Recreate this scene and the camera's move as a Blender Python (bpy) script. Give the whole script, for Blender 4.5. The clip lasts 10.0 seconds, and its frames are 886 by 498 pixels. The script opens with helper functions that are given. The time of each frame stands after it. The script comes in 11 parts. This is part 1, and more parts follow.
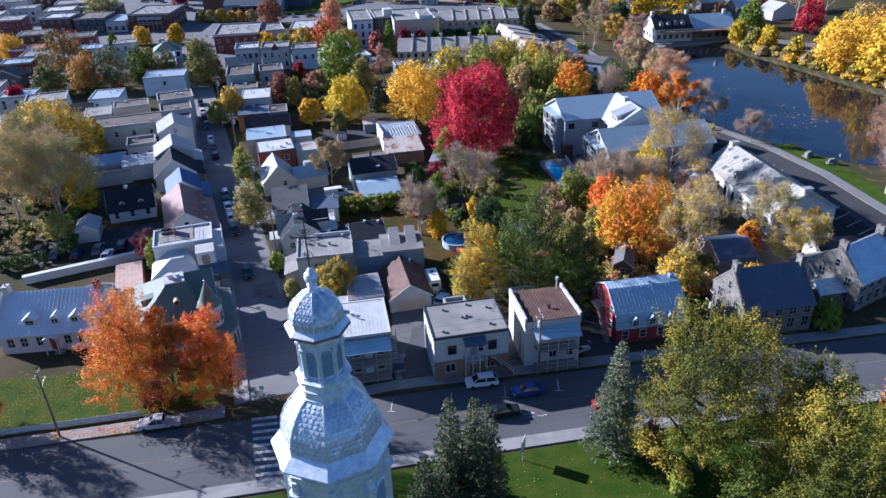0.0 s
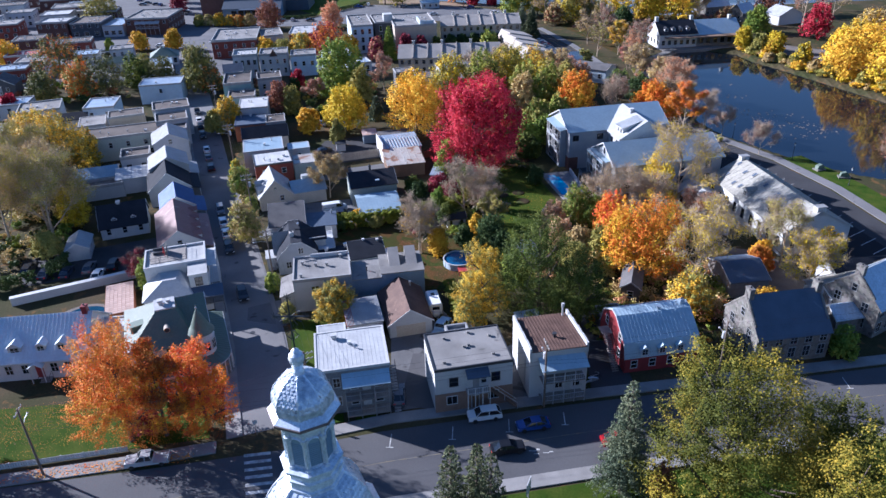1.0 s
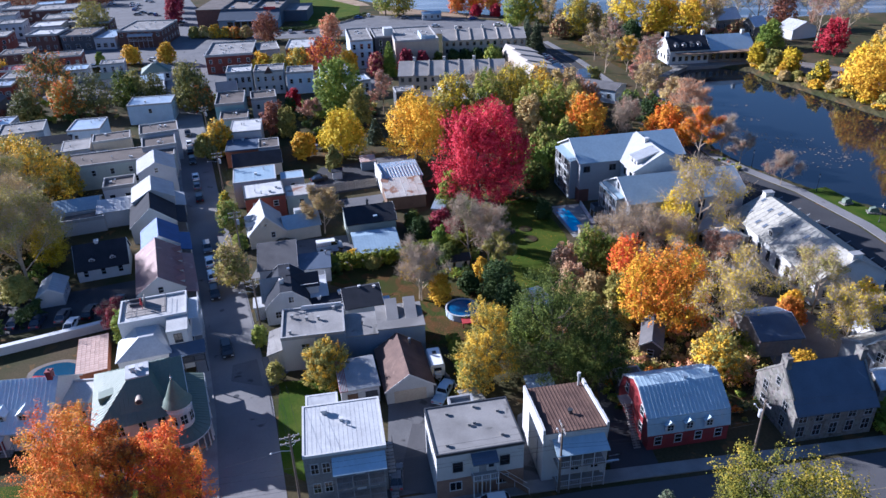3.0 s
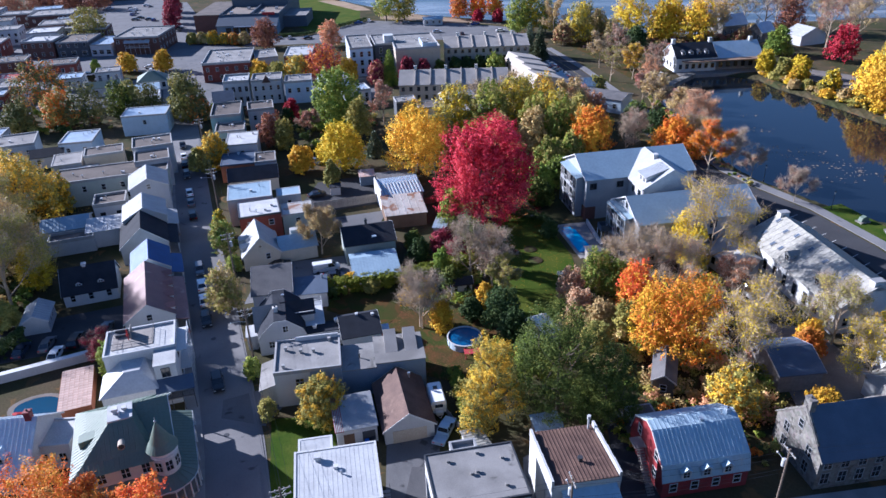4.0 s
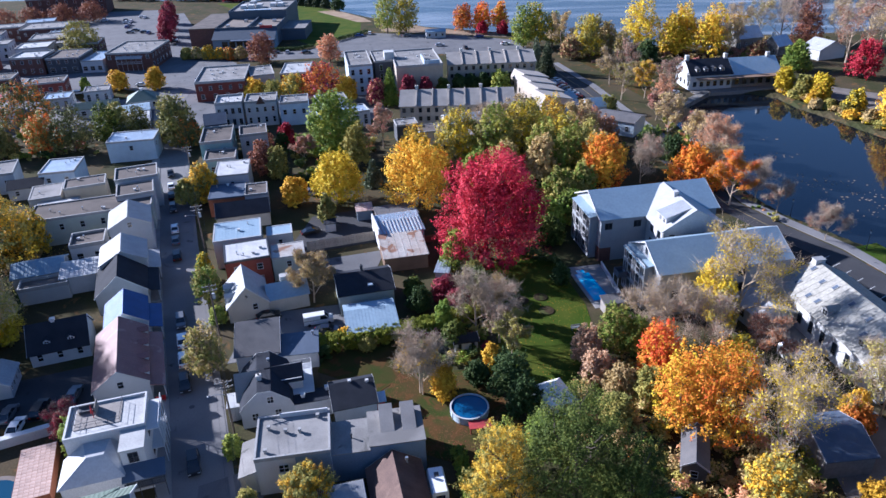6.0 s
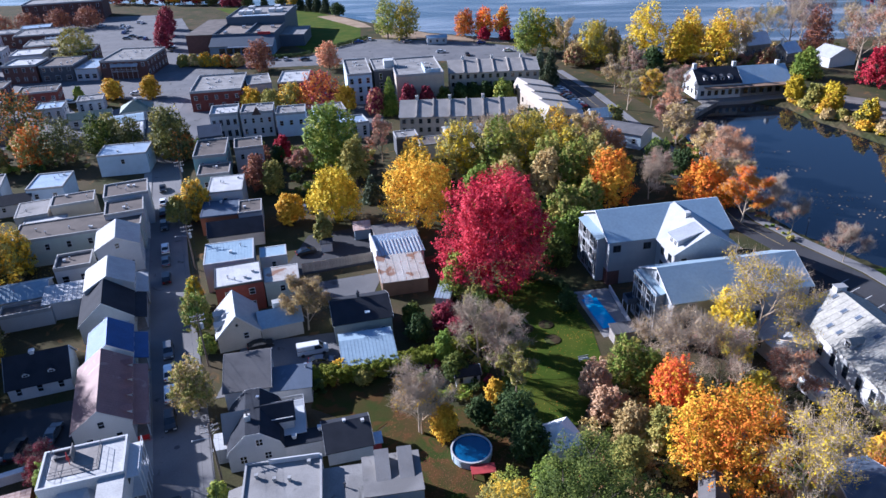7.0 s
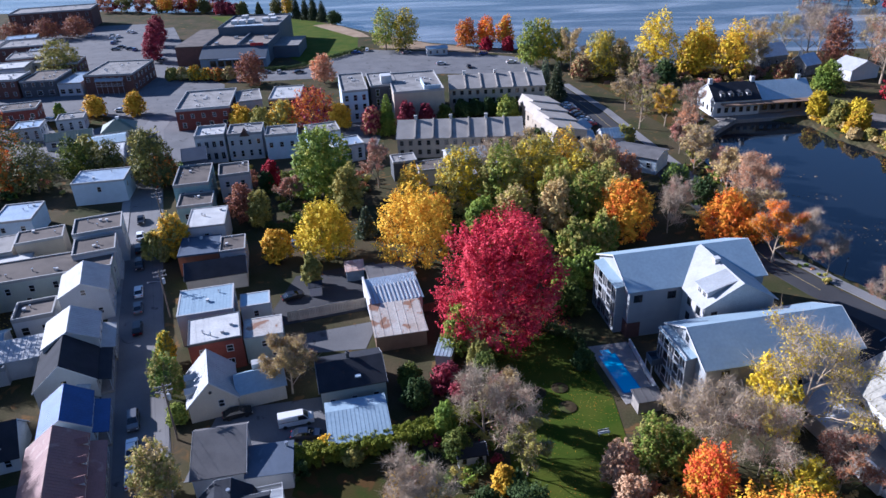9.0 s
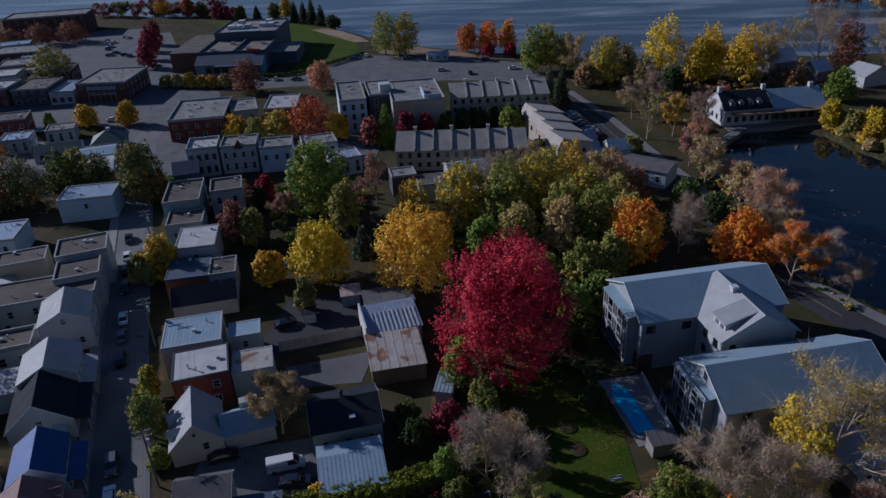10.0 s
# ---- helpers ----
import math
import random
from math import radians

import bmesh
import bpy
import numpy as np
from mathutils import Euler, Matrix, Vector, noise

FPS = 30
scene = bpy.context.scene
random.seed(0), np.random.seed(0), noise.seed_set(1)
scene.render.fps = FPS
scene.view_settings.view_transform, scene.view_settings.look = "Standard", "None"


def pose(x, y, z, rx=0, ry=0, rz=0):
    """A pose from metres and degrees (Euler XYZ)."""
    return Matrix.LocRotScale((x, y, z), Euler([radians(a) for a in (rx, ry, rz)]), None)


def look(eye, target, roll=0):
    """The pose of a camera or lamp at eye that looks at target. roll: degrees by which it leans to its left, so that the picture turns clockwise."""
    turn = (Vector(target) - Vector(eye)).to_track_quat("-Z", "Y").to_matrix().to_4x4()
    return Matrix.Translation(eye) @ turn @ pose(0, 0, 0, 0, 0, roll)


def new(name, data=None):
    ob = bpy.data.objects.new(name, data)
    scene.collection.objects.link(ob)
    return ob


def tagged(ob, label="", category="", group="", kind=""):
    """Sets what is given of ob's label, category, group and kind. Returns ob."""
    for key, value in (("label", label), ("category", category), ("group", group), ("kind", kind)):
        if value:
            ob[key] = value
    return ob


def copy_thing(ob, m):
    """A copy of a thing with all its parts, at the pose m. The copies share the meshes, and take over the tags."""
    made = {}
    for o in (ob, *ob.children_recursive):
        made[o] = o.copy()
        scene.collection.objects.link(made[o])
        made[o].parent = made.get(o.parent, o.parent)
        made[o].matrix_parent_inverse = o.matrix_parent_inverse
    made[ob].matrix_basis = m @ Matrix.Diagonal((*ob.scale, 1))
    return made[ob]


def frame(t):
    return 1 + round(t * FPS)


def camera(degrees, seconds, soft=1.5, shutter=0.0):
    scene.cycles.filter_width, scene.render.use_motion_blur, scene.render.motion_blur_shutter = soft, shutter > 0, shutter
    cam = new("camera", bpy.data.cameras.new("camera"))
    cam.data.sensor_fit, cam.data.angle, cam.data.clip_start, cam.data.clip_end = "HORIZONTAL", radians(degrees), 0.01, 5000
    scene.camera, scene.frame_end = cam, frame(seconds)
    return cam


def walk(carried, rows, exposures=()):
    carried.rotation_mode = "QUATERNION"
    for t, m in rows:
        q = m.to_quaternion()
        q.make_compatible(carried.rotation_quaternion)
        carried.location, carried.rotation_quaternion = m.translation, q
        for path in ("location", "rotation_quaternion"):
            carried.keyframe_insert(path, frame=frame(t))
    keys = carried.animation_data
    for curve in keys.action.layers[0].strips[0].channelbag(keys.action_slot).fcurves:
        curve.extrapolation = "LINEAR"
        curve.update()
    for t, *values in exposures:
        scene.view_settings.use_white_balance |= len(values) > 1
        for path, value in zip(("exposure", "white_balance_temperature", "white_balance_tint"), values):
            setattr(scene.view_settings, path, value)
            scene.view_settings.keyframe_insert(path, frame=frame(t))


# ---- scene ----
cam = camera(64.0, 10.0)
EXPO, KELVIN, TINT = 1.6, 4830, 20
PATH = [
    (0, (1.998, -7.03, 65.743), (1.877, -5.011, 64.651), -1.9),
    (0.5, (1.815, -4.162, 66.445), (1.693, -2.142, 65.351), -1.9),
    (1, (1.74, -1.427, 67.052), (1.616, 0.592, 65.958), -1.9),
    (1.5, (1.557, 1.654, 67.667), (1.434, 3.674, 66.575), -1.8),
    (2, (1.388, 4.959, 68.246), (1.262, 6.979, 67.153), -1.8),
    (2.5, (1.135, 8.213, 68.708), (1.009, 10.234, 67.619), -1.8),
    (4, (0.7, 18.553, 70.37), (0.567, 20.576, 69.284), -1.9),
    (4.5, (0.583, 22.123, 70.932), (0.447, 24.147, 69.848), -2.0),
    (5, (0.452, 25.697, 71.401), (0.314, 27.723, 70.32), -2.0),
    (5.5, (0.367, 29.365, 71.914), (0.225, 31.392, 70.834), -2.1),
    (7, (0.166, 40.826, 73.324), (0.014, 42.854, 72.248), -2.3),
    (7.5, (0.014, 44.761, 73.539), (-0.139, 46.79, 72.466), -2.4),
    (8, (-0.222, 48.922, 73.726), (-0.376, 50.952, 72.654), -2.4),
    (8.5, (-0.44, 53.254, 73.917), (-0.596, 55.283, 72.846), -2.4),
    (9, (-0.59, 57.531, 74.017), (-0.746, 59.56, 72.947), -2.5),
    (9.5, (-0.736, 61.789, 74.275), (-0.894, 63.82, 73.206), -2.6),
    (10, (-0.759, 66.186, 74.627), (-0.921, 68.216, 73.557), -2.7),
]
walk(cam, [(t, look(eye, target, roll)) for t, eye, target, roll in PATH],
     exposures=[(0, EXPO, KELVIN, TINT), (8.6, EXPO, KELVIN, TINT), (9.0, EXPO - 0.15, KELVIN, TINT), (9.5, EXPO - 0.95, KELVIN, TINT), (10.0, EXPO - 1.9, KELVIN, TINT)])

# ---- daylight: low autumn sun from the west ----
SUN_AZ = Vector((-0.927, 0.375))          # towards the sun, on the plan
SUN_EL = 23.5
world = bpy.data.worlds.new("sky")
scene.world = world
world.use_nodes = True
wn = world.node_tree
sky = wn.nodes.new("ShaderNodeTexSky")
sky.sky_type, sky.sun_disc = "NISHITA", False
sky.sun_elevation = radians(SUN_EL)
sky.sun_rotation = math.atan2(SUN_AZ.x, SUN_AZ.y)
sky.air_density, sky.dust_density, sky.ozone_density = 1.1, 0.3, 3.6
wn.links.new(sky.outputs[0], wn.nodes["Background"].inputs[0])
wn.nodes["Background"].inputs[1].default_value = 0.040
sun_data = bpy.data.lights.new("sun", "SUN")
sun_data.energy, sun_data.angle, sun_data.color = 4.4, radians(0.6), (1.0, 0.87, 0.69)
sun = new("sun", sun_data)
ce, se = math.cos(radians(SUN_EL)), math.sin(radians(SUN_EL))
sun_way = Vector((SUN_AZ.x * ce, SUN_AZ.y * ce, se)).normalized()
sun.matrix_world = Matrix.Translation((-80, 60, 120)) @ sun_way.to_track_quat("Z", "Y").to_matrix().to_4x4()


# ---- materials ----
def rgb(h):
    """Linear colour from a hex string."""
    v = [int(h[i:i + 2], 16) / 255 for i in (0, 2, 4)]
    return tuple(a / 12.92 if a <= 0.04045 else ((a + 0.055) / 1.055) ** 2.4 for a in v)


def surface(name, base, other=None, rough=0.8, metal=0.0, scale=0.6, fine=9.0, amount=0.5, bump=0.15, spec=0.4, grime=None, grime_at=0.62, fleck=0.5):
    """Two-scale mottled surface: broad patches between base and other, fine grain in brightness and relief, optional stains."""
    m = bpy.data.materials.new(name)
    m.use_nodes = True
    nt = m.node_tree
    b = nt.nodes["Principled BSDF"]
    tc = nt.nodes.new("ShaderNodeTexCoord")
    n1 = nt.nodes.new("ShaderNodeTexNoise")
    n1.inputs["Scale"].default_value, n1.inputs["Detail"].default_value = scale, 5
    n2 = nt.nodes.new("ShaderNodeTexNoise")
    n2.inputs["Scale"].default_value, n2.inputs["Detail"].default_value = fine, 4
    for n in (n1, n2):
        nt.links.new(tc.outputs["Object"], n.inputs["Vector"])
    other = other or tuple(v * 0.72 for v in base)
    mix = nt.nodes.new("ShaderNodeMix")
    mix.data_type = "RGBA"
    mix.inputs["A"].default_value, mix.inputs["B"].default_value = (*base, 1), (*other, 1)
    r1 = nt.nodes.new("ShaderNodeMapRange")
    r1.inputs[1].default_value, r1.inputs[2].default_value, r1.inputs[4].default_value = 0.35, 0.7, amount * 1.6
    nt.links.new(n1.outputs["Fac"], r1.inputs[0])
    nt.links.new(r1.outputs[0], mix.inputs["Factor"])
    grain = nt.nodes.new("ShaderNodeMix")
    grain.data_type, grain.blend_type = "RGBA", "MULTIPLY"
    grain.inputs["Factor"].default_value = fleck
    g = nt.nodes.new("ShaderNodeMapRange")
    g.inputs[1].default_value, g.inputs[2].default_value, g.inputs[3].default_value, g.inputs[4].default_value = 0.3, 0.7, 0.6, 1.25
    nt.links.new(n2.outputs["Fac"], g.inputs[0])
    nt.links.new(mix.outputs["Result"], grain.inputs["A"])
    nt.links.new(g.outputs[0], grain.inputs["B"])
    out = grain.outputs["Result"]
    if grime:
        n3 = nt.nodes.new("ShaderNodeTexNoise")
        n3.inputs["Scale"].default_value, n3.inputs["Detail"].default_value, n3.inputs["Distortion"].default_value = 0.33, 8, 0.8
        nt.links.new(tc.outputs["Object"], n3.inputs["Vector"])
        r3 = nt.nodes.new("ShaderNodeMapRange")
        r3.inputs[1].default_value, r3.inputs[2].default_value, r3.inputs[4].default_value = grime_at, grime_at + 0.06, 0.85
        nt.links.new(n3.outputs["Fac"], r3.inputs[0])
        gm = nt.nodes.new("ShaderNodeMix")
        gm.data_type = "RGBA"
        gm.inputs["B"].default_value = (*grime, 1)
        nt.links.new(r3.outputs[0], gm.inputs["Factor"])
        nt.links.new(out, gm.inputs["A"])
        out = gm.outputs["Result"]
    oi = nt.nodes.new("ShaderNodeObjectInfo")
    orr = nt.nodes.new("ShaderNodeMapRange")
    orr.inputs[3].default_value, orr.inputs[4].default_value = 0.9, 1.1
    nt.links.new(oi.outputs["Random"], orr.inputs[0])
    vary = nt.nodes.new("ShaderNodeMix")
    vary.data_type, vary.blend_type = "RGBA", "MULTIPLY"
    vary.inputs["Factor"].default_value = 1.0
    nt.links.new(out, vary.inputs["A"])
    nt.links.new(orr.outputs[0], vary.inputs["B"])
    nt.links.new(vary.outputs["Result"], b.inputs["Base Color"])
    bp = nt.nodes.new("ShaderNodeBump")
    bp.inputs["Strength"].default_value, bp.inputs["Distance"].default_value = bump, 0.05
    nt.links.new(n2.outputs["Fac"], bp.inputs["Height"])
    nt.links.new(bp.outputs[0], b.inputs["Normal"])
    b.inputs["Roughness"].default_value, b.inputs["Metallic"].default_value = rough, metal
    b.inputs["Specular IOR Level"].default_value = spec
    return m


def siding(name, base, step=0.16, along="Z", **kw):
    """Painted clapboard or board siding: shallow relief bands every step metres."""
    m = surface(name, base, **kw)
    nt = m.node_tree
    b, tc = nt.nodes["Principled BSDF"], next(n for n in nt.nodes if n.type == "TEX_COORD")
    w = nt.nodes.new("ShaderNodeTexWave")
    w.wave_profile, w.bands_direction = "SAW", along
    w.inputs["Scale"].default_value, w.inputs["Distortion"].default_value = 0.314 / step, 0.0
    nt.links.new(tc.outputs["Object"], w.inputs["Vector"])
    bp = nt.nodes.new("ShaderNodeBump")
    bp.inputs["Strength"].default_value, bp.inputs["Distance"].default_value = 0.5, 0.03
    nt.links.new(w.outputs["Fac"], bp.inputs["Height"])
    old = next(n for n in nt.nodes if n.type == "BUMP" and n != bp)
    nt.links.new(old.outputs[0], bp.inputs["Normal"])
    nt.links.new(bp.outputs[0], b.inputs["Normal"])
    return m


def masonry(name, base, other, joint, bw=0.22, bh=0.075):
    """Coursed brickwork; courses are laid on whichever wall direction via x + y."""
    m = surface(name, base, other, rough=0.9, bump=0.2)
    nt = m.node_tree
    b, tc = nt.nodes["Principled BSDF"], next(n for n in nt.nodes if n.type == "TEX_COORD")
    sep, add, comb = (nt.nodes.new(k) for k in ("ShaderNodeSeparateXYZ", "ShaderNodeMath", "ShaderNodeCombineXYZ"))
    nt.links.new(tc.outputs["Object"], sep.inputs[0])
    nt.links.new(sep.outputs[0], add.inputs[0])
    nt.links.new(sep.outputs[1], add.inputs[1])
    nt.links.new(add.outputs[0], comb.inputs[0])
    nt.links.new(sep.outputs[2], comb.inputs[1])
    br = nt.nodes.new("ShaderNodeTexBrick")
    br.inputs["Scale"].default_value, br.inputs["Brick Width"].default_value, br.inputs["Row Height"].default_value = 1.0, bw, bh
    br.inputs["Mortar Size"].default_value = bh * 0.12
    br.inputs["Color1"].default_value, br.inputs["Color2"].default_value, br.inputs["Mortar"].default_value = (1, 1, 1, 1), (0.72, 0.72, 0.72, 1), (*joint, 1)
    nt.links.new(comb.outputs[0], br.inputs["Vector"])
    mul = nt.nodes.new("ShaderNodeMix")
    mul.data_type, mul.blend_type = "RGBA", "MULTIPLY"
    mul.inputs["Factor"].default_value = 1.0
    src = b.inputs["Base Color"].links[0].from_socket
    nt.links.new(src, mul.inputs["A"])
    nt.links.new(br.outputs["Color"], mul.inputs["B"])
    nt.links.new(mul.outputs["Result"], b.inputs["Base Color"])
    return m


def rubble(name, base, other, size=0.45):
    """Field-stone masonry in irregular blocks with pale joints."""
    m = surface(name, base, other, rough=0.95, bump=0.2)
    nt = m.node_tree
    b, tc = nt.nodes["Principled BSDF"], next(n for n in nt.nodes if n.type == "TEX_COORD")
    v = nt.nodes.new("ShaderNodeTexVoronoi")
    v.inputs["Scale"].default_value = 1 / size
    nt.links.new(tc.outputs["Object"], v.inputs["Vector"])
    e = nt.nodes.new("ShaderNodeTexVoronoi")
    e.feature = "DISTANCE_TO_EDGE"
    e.inputs["Scale"].default_value = 1 / size
    nt.links.new(tc.outputs["Object"], e.inputs["Vector"])
    hsv = nt.nodes.new("ShaderNodeHueSaturation")
    hsv.inputs["Saturation"].default_value = 0.08
    nt.links.new(v.outputs["Color"], hsv.inputs["Color"])
    mul = nt.nodes.new("ShaderNodeMix")
    mul.data_type, mul.blend_type = "RGBA", "SOFT_LIGHT"
    mul.inputs["Factor"].default_value = 0.8
    nt.links.new(b.inputs["Base Color"].links[0].from_socket, mul.inputs["A"])
    nt.links.new(hsv.outputs[0], mul.inputs["B"])
    nt.links.new(mul.outputs["Result"], b.inputs["Base Color"])
    bp = nt.nodes.new("ShaderNodeBump")
    bp.inputs["Strength"].default_value, bp.inputs["Distance"].default_value = 0.8, 0.05
    nt.links.new(e.outputs["Distance"], bp.inputs["Height"])
    nt.links.new(bp.outputs[0], b.inputs["Normal"])
    return m


def leaves(name, *cols, glow=0.15, patch=0.25):
    """Foliage: the colours drift in patches through the crown and from leaf to leaf, and light passes through."""
    m = bpy.data.materials.new(name)
    m.use_nodes = True
    nt = m.node_tree
    b, out = nt.nodes["Principled BSDF"], nt.nodes["Material Output"]
    geo, tc, oi = nt.nodes.new("ShaderNodeNewGeometry"), nt.nodes.new("ShaderNodeTexCoord"), nt.nodes.new("ShaderNodeObjectInfo")
    n = nt.nodes.new("ShaderNodeTexNoise")
    n.inputs["Scale"].default_value, n.inputs["Detail"].default_value = patch, 2
    nt.links.new(tc.outputs["Object"], n.inputs["Vector"])
    mr = nt.nodes.new("ShaderNodeMapRange")
    mr.inputs[1].default_value, mr.inputs[2].default_value = 0.28, 0.72
    nt.links.new(n.outputs["Fac"], mr.inputs[0])
    a1 = nt.nodes.new("ShaderNodeMath")
    a1.operation, a1.inputs[1].default_value, a1.inputs[2].default_value = "MULTIPLY_ADD", 0.55, -0.27
    nt.links.new(geo.outputs["Random Per Island"], a1.inputs[0])
    a2 = nt.nodes.new("ShaderNodeMath")
    nt.links.new(mr.outputs[0], a2.inputs[0])
    nt.links.new(a1.outputs[0], a2.inputs[1])
    ramp = nt.nodes.new("ShaderNodeValToRGB")
    els = ramp.color_ramp.elements
    for i, c in enumerate(cols):
        e = els[i] if i < 2 else els.new(0.5)
        e.color = (*c, 1)
    for i, e in enumerate(els):
        e.position = i / max(1, len(cols) - 1)
    for i, c in enumerate(cols):
        els[i].color = (*c, 1)
    nt.links.new(a2.outputs[0], ramp.inputs[0])
    hs = nt.nodes.new("ShaderNodeHueSaturation")
    hv = nt.nodes.new("ShaderNodeMapRange")
    hv.inputs[3].default_value, hv.inputs[4].default_value = 0.95, 1.3
    nt.links.new(oi.outputs["Random"], hv.inputs[0])
    nt.links.new(hv.outputs[0], hs.inputs["Value"])
    nt.links.new(ramp.outputs[0], hs.inputs["Color"])
    b.inputs["Roughness"].default_value, b.inputs["Specular IOR Level"].default_value = 0.65, 0.12
    nt.links.new(hs.outputs[0], b.inputs["Base Color"])
    tr = nt.nodes.new("ShaderNodeBsdfTranslucent")
    nt.links.new(hs.outputs[0], tr.inputs["Color"])
    ms = nt.nodes.new("ShaderNodeMixShader")
    ms.inputs[0].default_value = glow
    nt.links.new(b.outputs[0], ms.inputs[1])
    nt.links.new(tr.outputs[0], ms.inputs[2])
    nt.links.new(ms.outputs[0], out.inputs["Surface"])
    return m


def plain(name, col, rough=0.4, metal=0.0, spec=0.5):
    m = bpy.data.materials.new(name)
    m.use_nodes = True
    b = m.node_tree.nodes["Principled BSDF"]
    b.inputs["Base Color"].default_value = (*col, 1)
    b.inputs["Roughness"].default_value, b.inputs["Metallic"].default_value, b.inputs["Specular IOR Level"].default_value = rough, metal, spec
    return m


def water(name, col, wave=0.6, strength=0.12, rough=0.04):
    m = plain(name, col, rough, 0.0, 0.5)
    nt = m.node_tree
    b = nt.nodes["Principled BSDF"]
    tc = nt.nodes.new("ShaderNodeTexCoord")
    n = nt.nodes.new("ShaderNodeTexNoise")
    n.inputs["Scale"].default_value, n.inputs["Detail"].default_value = wave, 5
    nt.links.new(tc.outputs["Object"], n.inputs["Vector"])
    bp = nt.nodes.new("ShaderNodeBump")
    bp.inputs["Strength"].default_value, bp.inputs["Distance"].default_value = strength, 0.2
    nt.links.new(n.outputs["Fac"], bp.inputs["Height"])
    nt.links.new(bp.outputs[0], b.inputs["Normal"])
    return m


